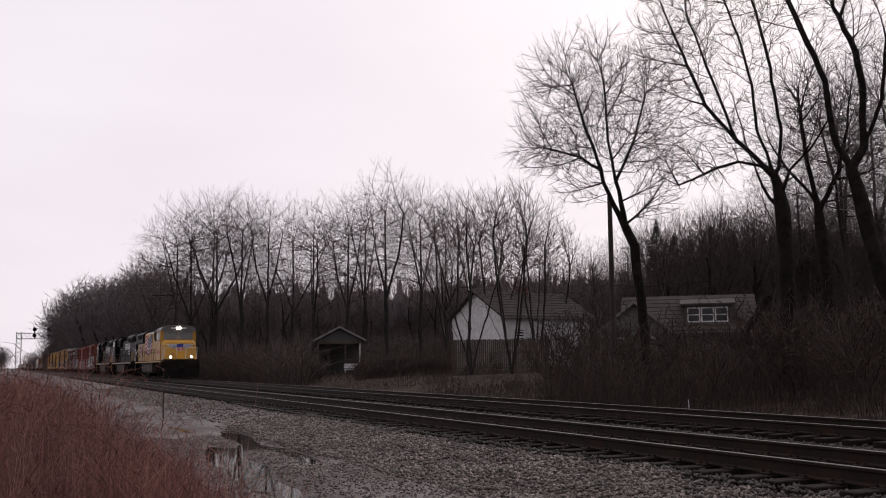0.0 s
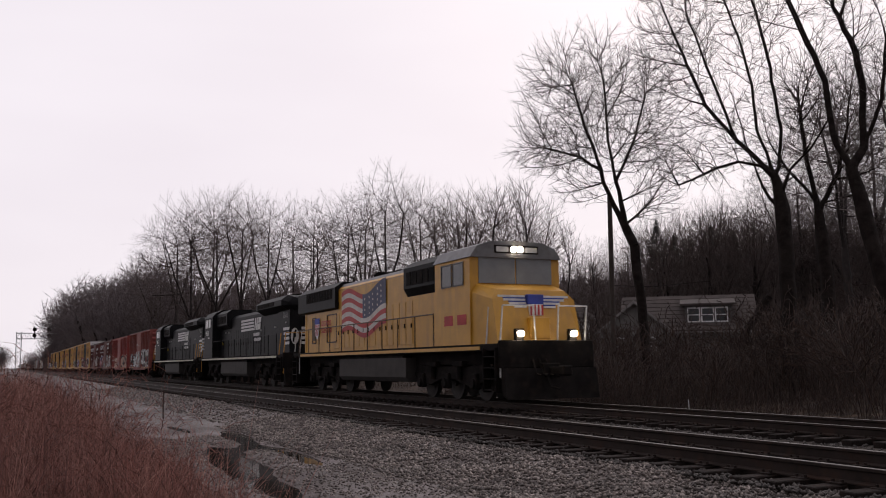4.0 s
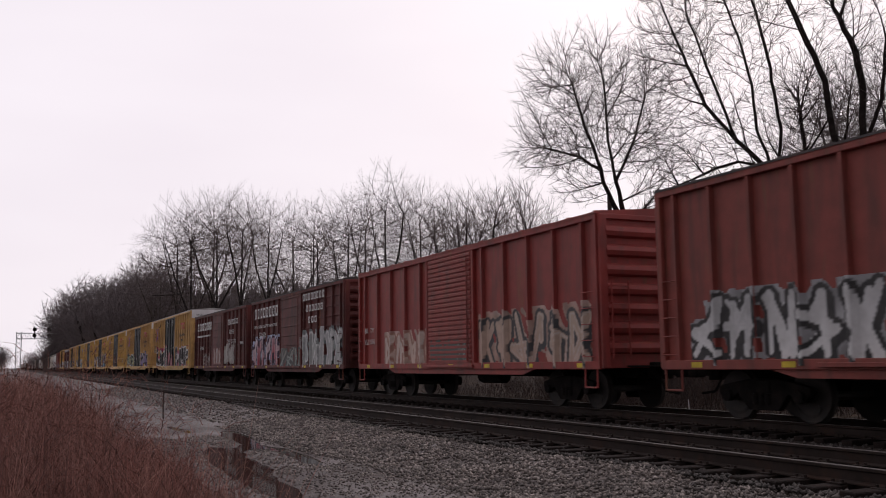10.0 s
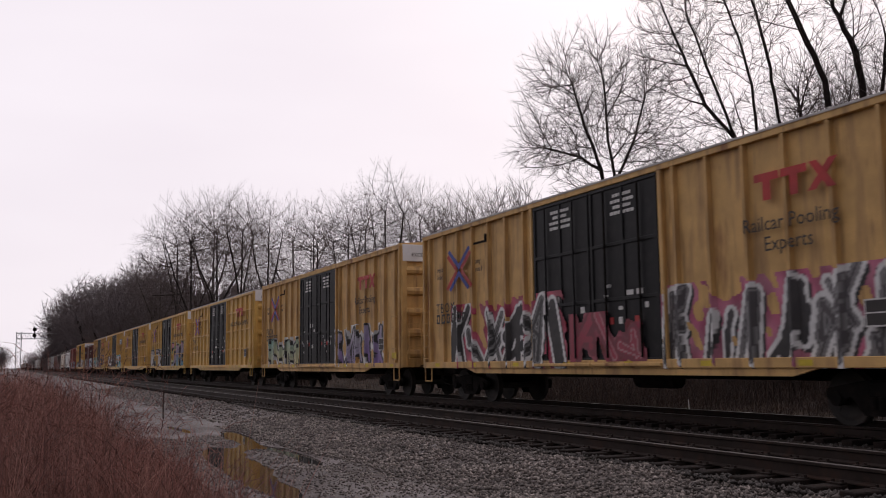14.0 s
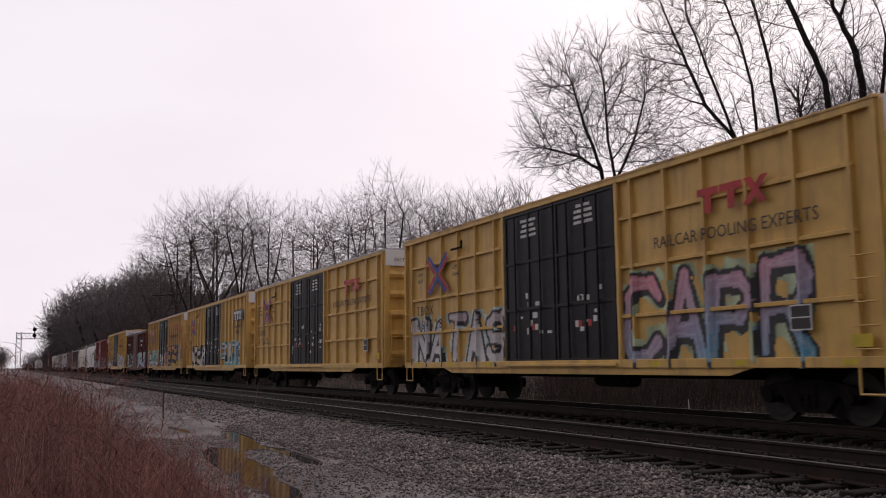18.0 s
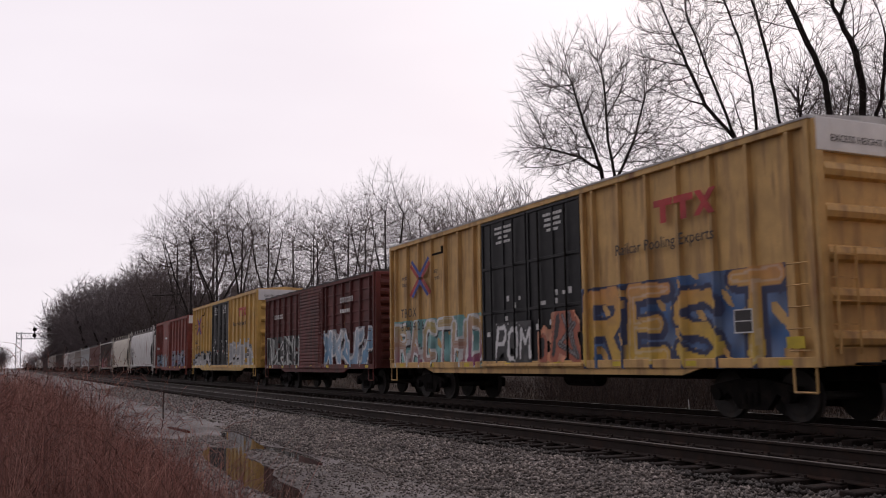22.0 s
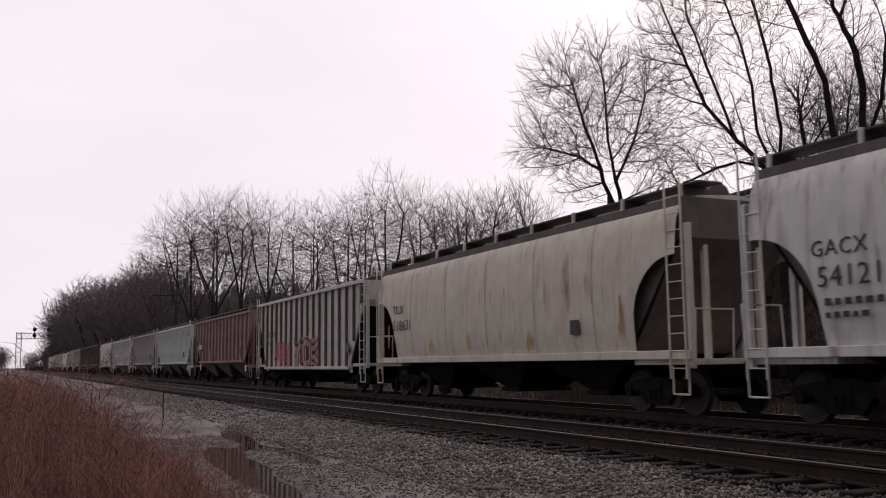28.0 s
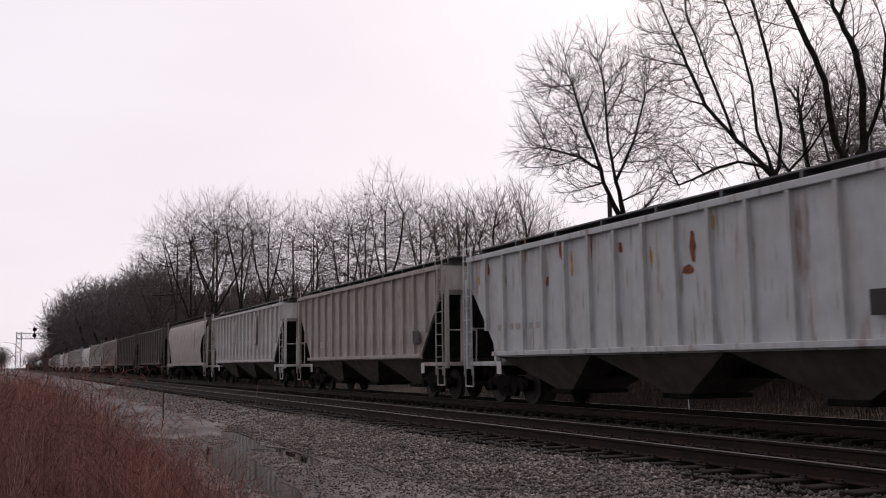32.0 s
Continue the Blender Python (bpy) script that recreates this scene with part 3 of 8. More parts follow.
def boxcar(c, L, paint, eave=5.08, sill=0.98, doors="plug", door_x=(-2.5, 2.5), n_ribs=8, rails=(), roof=None, white_end=False, label="", end_n=6, tags=(), marks=None, group="freight cars of the train", peak=0.16, rib_w=0.1, seed=1, seams=False):
    rng = random.Random(seed)
    root = thing("boxcar", pose(c, FAR_Y, 0), label, "boxcar", group)
    roof = roof or mat_roof
    h, W, R = L / 2, 1.5, 1.6
    d0, d1 = door_x
    b = MB()
    b.box(-h, h, -W, W, sill, eave, 0.015)
    part("body", b, paint, root)
    for q in (-1, 1):
        part("side_sill", MB().box(-h, h, q * 1.555 - 0.045, q * 1.555 + 0.045, sill - 0.02, sill + 0.16, 0.01), paint, root)
        part("top_chord", MB().box(-h, h, q * 1.555 - 0.05, q * 1.555 + 0.05, eave - 0.13, eave + 0.0, 0.01), paint, root)
        part("sill_skirt", MB().prism([(-h + 2.9, sill - 0.02), (-h + 3.5, sill - 0.16), (h - 3.5, sill - 0.16), (h - 2.9, sill - 0.02)], 1, q * 1.53 - 0.03, q * 1.53 + 0.03), paint, root)
    # corner posts and outside posts
    p = MB()
    p.prism([(-rib_w / 2, -W + 0.005), (-rib_w / 2 + 0.015, -R), (rib_w / 2 - 0.015, -R), (rib_w / 2, -W + 0.005)], 2, sill + 0.16, eave - 0.13)
    rib = p.mesh("post", paint)
    xs = []
    for a, b_ in ((-h, d0), (d1, h)):
        for i in range(n_ribs):
            xs.append(a + (b_ - a) * (i + 0.5) / n_ribs)
    for x in xs:
        part("post", rib, None, root, at=pose(x, 0, 0))
        part("post", rib, None, root, at=pose(x, 0, 0, 0, 0, 180))
    pieces("corner_post", [(x - 0.06, x + 0.06, q * 1.55 - 0.055, q * 1.55 + 0.055, sill + 0.1, eave - 0.1) for x in (-h + 0.06, h - 0.06, d0 - 0.07, d1 + 0.07) for q in (-1, 1)], paint, root, 0.012)
    if seams:
        for i in range(1, 8):
            z = sill + 0.16 + (eave - sill - 0.3) * i / 8
            pieces("panel_seam", [(a, b_, -W - 0.035, -W + 0.01, z - 0.03, z + 0.03) for a, b_ in ((-h + 0.12, d0 - 0.14), (d1 + 0.14, h - 0.12))], paint, root, 0.012)
    for z in rails:
        for a, b_ in ((-h + 0.5, d0 - 0.14), (d1 + 0.14, h - 0.5)):
            part("rail", MB().box(a, b_, -1.575, -W + 0.01, z - 0.04, z + 0.04, 0.01), paint, root)
    # ends with pressed ribs
    e = MB()
    e.prism([(0.0, -0.15), (0.1, -0.1), (0.13, 0.0), (0.1, 0.1), (0.0, 0.15)], 1, -1.38, 1.38)
    er = e.mesh("end_rib", paint)
    top = eave - 0.65 if white_end else eave - 0.2
    for i in range(end_n):
        z = sill + 0.45 + (top - sill - 0.65) * i / (end_n - 1)
        part("end_rib", er, None, root, at=pose(h - 0.01, 0, z))
        part("end_rib", er, None, root, at=pose(-h + 0.01, 0, z, 0, 0, 180))
    pieces("end_post", [(q * (h + 0.045) - 0.05, q * (h + 0.045) + 0.05, y - 0.1, y + 0.1, sill, eave - 0.02) for q in (-1, 1) for y in (-1.46, 1.46)], paint, root, 0.015)
    pieces("end_plate", [(q * (h + 0.03) - 0.04, q * (h + 0.03) + 0.04, -1.5, 1.5, eave - 0.12, eave) for q in (-1, 1)], paint, root)
    if white_end:
        for q in (-1, 1):
            part("height_panel", MB().box(q * (h + 0.055) - 0.05, q * (h + 0.055) + 0.05, -1.52, 1.52, eave - 0.55, eave + 0.02, 0.008), mat_white, root, "white painted panel at the car's end")
        lt = lettering("EXCESS HEIGHT CAR", 0.17, mat_barblk, root, h + 0.112, -1.2, eave - 0.38)
        lt.matrix_basis = pose(h + 0.112, -1.2, eave - 0.38, 90, 0, 90)
    # roof
    r = MB()
    r.prism([(-1.62, eave - 0.01), (-1.62, eave + 0.03), (0, eave + peak), (1.62, eave + 0.03), (1.62, eave - 0.01)], 0, -h - 0.03, h + 0.03)
    part("roof", r, roof, root)
    rs = MB()
    n = int(L / 1.1)
    for i in range(n + 1):
        x = -h + 0.05 + (L - 0.1) * i / n
        rs.prism([(-1.61, eave + 0.02), (-1.61, eave + 0.06), (0, eave + peak + 0.035), (1.61, eave + 0.06), (1.61, eave + 0.02), (0, eave + peak - 0.01)], 0, x - 0.03, x + 0.03)
    part("roof_seaming", rs, roof, root)
    # doors
    if doors == "plug":
        dw = (d1 - d0) / 2
        for k in range(2):
            a, b_ = d0 + k * dw + 0.02, d0 + (k + 1) * dw - 0.02
            for q in (-1, 1):
                dm = MB()
                y0, y1 = sorted((q * 1.49, q * 1.56))
                dm.box(a, b_, y0, y1, sill + 0.12, eave - 0.14, 0.012)
                z_ = [sill + 0.16 + (eave - sill - 0.34) * f for f in (0, 0.345, 0.665, 1.0)]
                yy = sorted((q * 1.55, q * 1.59))
                dr = part("door", dm, mat_doorblack, root, "black plug door")
                pieces("door_rail", [(a, b_, yy[0], yy[1], z - 0.04, z + 0.04) for z in z_], mat_doorblack, dr)
                pieces("door_stile", [(x - 0.045, x + 0.045, yy[0], yy[1] + 0.003, z_[0] + 0.041, z_[-1] - 0.041) for x in (a + 0.06, (a + b_) / 2, b_ - 0.06)], mat_doorblack, dr)
                if q < 0:
                    for f in (0.25, 0.75):
                        x = a + (b_ - a) * f
                        part("lock_rod", MB().cyl((x, -1.62, sill + 0.2), (x, -1.62, eave - 0.25), 0.025, n=6), mat_under if k else mat_doorblack, dr)
                    part("door_track", MB().box(a, b_, -1.66, -1.56, sill + 0.02, sill + 0.09, 0.01), paint, dr)
                    mk = MB()
                    for i in range(4):
                        g_ = rng.uniform(0.0, 0.22)
                        bars(mk, a + 0.75 + g_, b_ - 0.75 - g_, -1.566, eave - 0.42 - i * 0.13, 0.075, 6, rng, 0.12)
                    for i in range(9):
                        x, z = rng.uniform(a + 0.2, b_ - 0.4), rng.choice((1.6, 1.8, 2.0, 2.2, 2.5, 2.7))
                        mk.box(x, x + rng.uniform(0.08, 0.25), -1.566, -1.563, z, z + rng.uniform(0.05, 0.16))
                    part("door_lettering", mk, mat_bar, dr, "white stencil marks")["kind"] = "stuff"
                    for i in range(3):
                        x = a + rng.uniform(0.3, dw - 0.5)
                        part("placard", MB().box(x, x + 0.14, -1.568, -1.563, 1.9, 2.05), (mat_signred, mat_bar, mat_signred)[i], dr)
    else:
        for q in (-1, 1):
            y0, y1 = sorted((q * 1.5, q * 1.575))
            dm = MB()
            dm.box(d0, d1, y0, y1, sill + 0.1, eave - 0.12, 0.012)
            dr = part("door", dm, paint, root)
            nb = 22 if doors == "corrugated" else 7
            for i in range(nb + 1):
                z = sill + 0.2 + (eave - sill - 0.42) * i / nb
                hh = 0.05 if doors == "corrugated" else 0.03
                yy = sorted((q * 1.57, q * (1.61 if doors == "corrugated" else 1.6)))
                if q < 0:
                    part("door_rib", MB().box(d0 + 0.05, d1 - 0.05, yy[0], yy[1], z - hh, z + hh, 0.015), paint, dr)
            if q < 0:
                part("lock_rod", MB().cyl((d1 - 0.22, -1.64, sill + 0.2), (d1 - 0.22, -1.64, eave - 0.3), 0.02, n=6), paint, dr)
                part("door_track", MB().box(d0 - 2.2 if doors != "corrugated" else d0, d1 + 0.1, -1.66, -1.56, sill + 0.02, sill + 0.1, 0.01), paint, dr)
    # ladders, steps, end platform
    for x0 in (-h + 0.12, h - 0.58):
        part("ladder", ladder(x0, x0 + 0.46, -1.66, sill + 0.05, sill + 1.75, stiles=False).cyl((x0, -1.6, sill + 0.3), (x0, -1.66, sill + 0.3), 0.014, n=5), paint, root)
    for x0 in (-h + 0.1, h - 0.6):
        m = MB()
        m.tube([(x0, -1.58, sill), (x0, -1.58, sill - 0.42), (x0 + 0.48, -1.58, sill - 0.42), (x0 + 0.48, -1.58, sill)], 0.022)
        part("sill_step", m, paint, root)
    for q in (-1, 1):
        m = MB()
        for z in [sill + 0.3 + 0.38 * i for i in range(5)]:
            m.tube([(q * (h + 0.1), -1.35, z), (q * (h + 0.2), -1.35, z), (q * (h + 0.2), -0.9, z), (q * (h + 0.1), -0.9, z)], 0.016, 4)
        for y_ in (-1.35, -0.9):
            m.box(q * (h + 0.2) - 0.014, q * (h + 0.2) + 0.014, y_ - 0.014, y_ + 0.014, sill + 0.2, sill + 1.95)
        part("end_ladder", m, paint, root)
    part("brake_wheel", MB().cyl((h + 0.2, 0.5, 2.4), (h + 0.23, 0.5, 2.4), 0.28, n=14), mat_under, root)
    pieces("end_platform", [(h + 0.05, h + 0.5, -0.9, 0.9, sill + 0.02, sill + 0.06), (-h - 0.5, -h - 0.05, -0.9, 0.9, sill + 0.02, sill + 0.06)], mat_under, root, 0.005)
    u = MB()
    u.box(-h + 0.3, h - 0.3, -0.35, 0.35, 0.72, sill, 0.02)
    for x in [-h + 3.4 + (L - 6.8) * i / 5 for i in range(6)]:
        u.box(x - 0.06, x + 0.06, -1.45, 1.45, sill - 0.16, sill)
    u.cyl((0.6, -0.75, 0.72), (1.9, -0.75, 0.72), 0.2, n=10)
    part("underframe", u, mat_under, root)
    couplers(root, h + 0.02)
    trucks(root, (-h + 2.15, h - 2.15))
    ribs = xs + [d0 - 0.07, d1 + 0.07, -h + 0.06, h - 0.06]

    def skin(x):
        if d0 - 0.01 < x < d1 + 0.01:
            return -1.6 if doors != "plug" else -1.6
        return -R - 0.004 if min(abs(x - q) for q in ribs) < rib_w * 0.62 else -W - (0.034 if seams else 0.0)
    for (x0, x1, z0, z1, n, f, f2, e, cl, sd, *more) in tags:
        spray(root, x0, x1, z0, z1, n, f, f2, e, cl, sd, skin, rough=more[0] if more else 0.6)
    if marks:
        marks(root, h, eave, sill, d0, d1, rng)
    return root


def marks_yellow(pool=1, cross=True, number="", tone=0):
    """Lettering of a yellow boxcar: crossed arrows at one end, red emblem and slogan at the other."""
    def put(root, h, eave, sill, d0, d1, rng):
        y = -1.61
        if cross:
            cx, cz = -h + 2.64, eave - 1.29
            for ux in (-1, 1):
                for uz in (-1, 1):
                    for k in (0, 1):
                        top = (k == 0) == (uz > 0)
                        o = 0.085 * (1 if k == 0 else -1)
                        ox, oz = -uz * ux * o * 0.72, o * 0.72
                        hw_, a0, a1 = 0.075, 0.0 if k == (0 if uz > 0 else 1) else 0.1, 0.74 - 0.06 * k
                        nx_, nz_ = -uz * ux * hw_ * 0.72, hw_ * 0.72
                        c_ = [(cx + ox + ux * a0 + sg * nx_, cz + 0.76 * (oz + uz * a0 + sg * nz_)) for sg in (1, -1)] + [(cx + ox + ux * a1 + sg * nx_, cz + 0.76 * (oz + uz * a1 + sg * nz_)) for sg in (-1, 1)]
                        lay = 0.002 * (1 + k + (ux > 0) * 2)
                        part("emblem", MB().prism(c_, 1, y - 0.002 - lay, y - lay + 0.0005), mat_signblue if top else mat_signred, root, "blue arrow bar" if top else "red arrow bar")
            lettering("next\nload", 0.22, mat_barblk, root, cx - 1.5, y, cz + 0.05)
            lettering("any\nroad", 0.22, mat_barblk, root, cx + 1.05, y, cz + 0.08)
            part("placard_holder", MB().box(cx + 1.0, cx + 1.75, y - 0.03, y, cz + 0.62, cz + 0.68).box(cx + 1.66, cx + 1.75, y - 0.03, y, cz + 0.68, cz + 0.85), mat_under, root, "dark bracket for a placard")
        m = MB()
        lettering("TBOX", 0.42, mat_barblk, root, -h + 1.03, y, eave - 2.48, spacing=1.25)
        if number:
            lettering(number, 0.42, mat_barblk, root, -h + 1.05, y, eave - 2.92, spacing=1.6)
        else:
            bars(m, -h + 1.0, -h + 3.1, y, eave - 2.8, 0.28, 6, rng, 0.45)
        part("stencil_lettering", m, mat_barblk, root, "black stencilled characters")["kind"] = "stuff"
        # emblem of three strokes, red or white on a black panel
        ex, ez = (6.3, eave - 0.9) if pool == 4 else (5.24, eave - 0.75)
        tone_m = mat_bar if pool == 4 else mat_signred
        if pool == 4:
            part("emblem", MB().box(6.16, 8.48, y - 0.002, y + 0.002, eave - 1.42, eave - 0.83), mat_barblk, root, "black panel behind the emblem")
        for q in (0, 1):
            x_ = ex + 0.62 * q
            part("emblem", MB().box(x_, x_ + 0.58, y - 0.007, y - 0.002, ez - 0.14, ez).box(x_ + 0.2, x_ + 0.38, y - 0.007, y - 0.002, ez - 0.48, ez - 0.14), tone_m, root, "angular emblem stroke")
        part("emblem", MB().prism([(ex + 1.2, ez - 0.48), (ex + 1.38, ez - 0.48), (ex + 1.85, ez), (ex + 1.67, ez)], 1, y - 0.007, y - 0.002), tone_m, root, "angular emblem stroke")
        part("emblem", MB().prism([(ex + 1.25, ez), (ex + 1.43, ez), (ex + 1.8, ez - 0.48), (ex + 1.62, ez - 0.48)], 1, y - 0.012, y - 0.008), tone_m, root, "angular emblem stroke")
        if pool == 1:
            lettering("Railcar Pooling\n     Experts", 0.36, mat_barblk, root, ex - 0.35, y, eave - 1.75)
        elif pool == 4:
            lettering("Railcar Pooling\n     Experts", 0.31, mat_barblk, root, 6.3, y, eave - 1.83)
        else:
            lettering("RAILCAR POOLING EXPERTS" if pool == 2 else "Railcar Pooling Experts", 0.335, mat_barblk, root, 3.85, y, eave - 1.72)
        px0, px1, pz0, pz1 = h - 1.9, h - 1.48, sill + 0.62, sill + 1.0
        part("data_plate", MB().box(px0, px1, y - 0.004, y, pz0, pz1), mat_barblk, root, "black data panel with white frame")
        m = MB()
        for a, b_, z0, z1 in ((px0 - 0.025, px1 + 0.025, pz1, pz1 + 0.025), (px0 - 0.025, px1 + 0.025, pz0 - 0.025, pz0), (px0 - 0.025, px0, pz0, pz1), (px1, px1 + 0.025, pz0, pz1), (px0, px1, pz0 + 0.18, pz0 + 0.2)):
            m.box(a, b_, y - 0.006, y, z0, z1)
        part("plate_frame", m, mat_bar, root)
        part("reflector", MB().box(h - 0.7, h - 0.3, y - 0.003, y, sill + 0.3, sill + 0.5), mat_signyel, root, "yellow reflective patch")
        for x in [-h + 0.9 + (2 * h - 1.8) * i / 7 for i in range(8)]:
            part("reflector", MB().box(x, x + 0.3, -1.606, -1.602, sill + 0.02, sill + 0.12), mat_signyel, root, "yellow reflective patch")
    return put


def marks_white(rows, tail=True):
    """White stencilled rows: (from, to, height over the sill, letter height, letters, text)."""
    def put(root, h, eave, sill, d0, d1, rng):
        y = -1.608
        m = MB()
        for x0, x1, z, hh, n, text in rows:
            if text:
                lettering(text, hh * 1.35, mat_bar, root, x0, y, z, spacing=1.15)
            else:
                bars(m, x0, x1, y, z, hh, n, rng, 0.4)
        part("stencil_lettering", m, mat_bar, root, "white stencilled characters")["kind"] = "stuff"
        for x in [-h + 0.9 + (2 * h - 1.8) * i / 6 for i in range(7)]:
            part("reflector", MB().box(x, x + 0.3, -1.606, -1.602, sill + 0.02, sill + 0.12), mat_signyel, root, "yellow reflective patch")
    return put


def hopper(c, L, paint, style="ribbed", top=4.55, label="", n_ribs=14, roofmat=None, marks=None, tags=(), bays=3, frame_mat=None, rib_mat=None, seed=3, full=True, group="freight cars of the train", z0=1.25, walk_on=True):
    """A covered grain hopper: slanted end sheets, open end platforms, bays below."""
    rng = random.Random(seed)
    root = thing("hopper_car", pose(c, FAR_Y, 0), label, "hopper car", group)
    h, W = L / 2, 1.5
    fm = frame_mat or paint
    cut = 1.6 if style == "ribbed" else 1.75
    e0 = h - 0.35
    if style == "ribbed":
        out = [(-e0, top), (e0, top), (e0, top - 0.75), (e0 - cut, z0 + 0.15), (e0 - cut, z0), (-e0 + cut, z0), (-e0 + cut, z0 + 0.15), (-e0, top - 0.75)]
        part("body", MB().prism(out, 1, -W + 0.02, W - 0.02), paint, root)
        for i in range(n_ribs):
            x = -e0 + 0.12 + (2 * e0 - 0.24) * i / (n_ribs - 1)
            zb = z0 + 0.1
            over = abs(x) - (e0 - cut)
            if over > 0:
                zb = z0 + 0.15 + over / cut * (top - 0.75 - z0 - 0.15)
            m = MB().prism([(-0.05, -W + 0.03), (-0.04, -1.58), (0.04, -1.58), (0.05, -W + 0.03)], 2, zb, top - 0.1)
            part("post", m, rib_mat or paint, root, at=pose(x, 0, 0))
        pieces("top_chord", [(-e0, e0, q * 1.54 - 0.045, q * 1.54 + 0.045, top - 0.14, top) for q in (-1, 1)], fm, root)
        pieces("side_sill", [(-e0 + cut - 0.1, e0 - cut + 0.1, q * 1.54 - 0.05, q * 1.54 + 0.05, z0 + 0.03, z0 + 0.15) for q in (-1, 1)], fm, root)
    else:
        # rounded side sheets with an oval opening at each end
        prof = [(-0.95, top + 0.02), (-1.25, top - 0.08), (-1.42, top - 0.26), (-1.5, top - 0.5), (-1.55, top - 0.85), (-1.58, top - 1.3), (-1.58, top - 1.75), (-1.57, top - 2.1), (-1.55, top - 2.45), (-1.52, top - 2.75), (-1.48, top - 3.0), (-1.44, z0)]
        xs_ = [e0 * (1 - 1.75 / e0 * (k / 22) ** 1.0) for k in range(22)]
        xs_ = sorted([-x for x in xs_] + xs_ + [(e0 - 1.75) * (2 * k / 30 - 1) for k in range(1, 30)])

        def depth_at(z):
            for (ya, za), (yb, zb) in zip(prof, prof[1:]):
                if za >= z >= zb:
                    return ya + (yb - ya) * (za - z) / (za - zb + 1e-9)
            return prof[-1][0]
        for q in (1, -1):
            m = MB()
            for x in xs_:
                u_ = (e0 - 0.1 - abs(x)) / 1.35
                zb = z0
                if u_ < 1:
                    zb = z0 + 0.6 + 1.35 * math.sqrt(max(0.0, 1 - max(u_, 0) ** 2))
                for k in range(24):
                    z = top + 0.02 + (zb - top - 0.02) * k / 23
                    m.v.append((x, q * depth_at(z), z))
            for i in range(len(xs_) - 1):
                for k in range(23):
                    m.f.append((i * 24 + k, (i + 1) * 24 + k, (i + 1) * 24 + k + 1, i * 24 + k + 1))
                    m.m.append(0)
            part("side_sheet", m, paint, root, smooth=True)
        # inner body in dark brown: the openings' shade is put into its colour
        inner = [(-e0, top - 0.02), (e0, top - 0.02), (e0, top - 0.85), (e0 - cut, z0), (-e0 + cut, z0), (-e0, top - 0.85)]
        part("body", MB().prism(inner, 1, -1.36, 1.36), mat_hop_brown, root, "inner slope sheet, dark with painted-in shade")
        part("roof_cap", MB().prism([(-0.96, top - 0.02), (-0.96, top + 0.02), (0, top + 0.08), (0.96, top + 0.02), (0.96, top - 0.02)], 0, -e0, e0), paint, root)
        ring = prof
        # rounded cut in the side sheet shows as a thin rim
        for q in (-1, 1):
            sm = MB().box(-h + 0.05, h - 0.05, q * 1.5 - 0.05, q * 1.5 + 0.05, z0 - 0.12, z0 + 0.06, 0.012)
            part("side_sill", sm, fm, root)
        if full:
            for i in range(1, 6):
                x = -e0 + 0.3 + (2 * e0 - 0.6) * i / 6
                m = MB()
                m.tube([(x, y - 0.005, z) for y, z in ring[1:]], 0.012, 4)
                part("seam", m, paint, root)
    # roof with walkway and hatches
    rf = MB()
    if style == "ribbed":
        rf.prism([(-1.52, top - 0.02), (-1.1, top + 0.12), (0, top + 0.2), (1.1, top + 0.12), (1.52, top - 0.02)], 0, -e0, e0)
    rf.cyl((-e0 + 0.4, 0, top + 0.12), (e0 - 0.4, 0, top + 0.12), 0.3, n=10)
    part("roof", rf, roofmat or mat_roof_dark, root)
    for q in (-1, 1):
        wk = MB().box(-h + 0.05, h - 0.05, q * 0.85 - 0.3, q * 0.85 + 0.3, top + 0.23, top + 0.265)
        for i in range(9):
            x = -e0 + 0.2 + (2 * e0 - 0.4) * i / 8
            wk.box(x - 0.03, x + 0.03, q * 0.85 - 0.32, q * 0.85 + 0.32, top + 0.05, top + 0.23)
        if not walk_on:
            continue
        part("walkway", wk, mat_upgrey if full and style == "ribbed" else mat_roof_dark if full else (roofmat or mat_roof_dark), root)
    if style != "ribbed" and full:
        for i in range(9):
            x = -e0 + 0.2 + (2 * e0 - 0.4) * i / 8
            part("walkway_bracket", MB().box(x - 0.035, x + 0.035, -1.22, -1.15, top - 0.08, top + 0.275), fm, root)
    # end platforms, posts, ladders, slope sheets
    for q in (-1, 1):
        m = MB()
        m.box(min(q * h, q * (h - 2.0)), max(q * h, q * (h - 2.0)), -1.4, 1.4, 1.02, 1.14, 0.01)
        for y in (-1.42, 1.42):
            m.box(q * (h - 0.12) - 0.06, q * (h - 0.12) + 0.06, y - 0.06, y + 0.06, 0.95, top - 0.6, 0.012)
        part("end_platform", m, fm, root)
        if full and style == "ribbed":
            part("routing_plate", MB().box(q * (h - 1.95) - 0.12, q * (h - 1.95) + 0.12, -1.43, -1.41, 0.8, 1.12), mat_white, root, "small white plate under the sill")
        pieces("end_stanchion", [(q * (h - 0.5) - 0.06, q * (h - 0.5) + 0.06, y - 0.06, y + 0.06, 1.14, top - 0.8) for y in (-0.7, 0.7)], fm, root)
        # slope sheet coloured dark for the shade of the open car end
        m = MB()
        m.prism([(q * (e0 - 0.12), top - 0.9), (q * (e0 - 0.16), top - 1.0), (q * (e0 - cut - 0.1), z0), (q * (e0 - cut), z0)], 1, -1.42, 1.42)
        part("slope_sheet", m, mat_under, root, "slope sheet, dark with the end opening's shade in its colour")
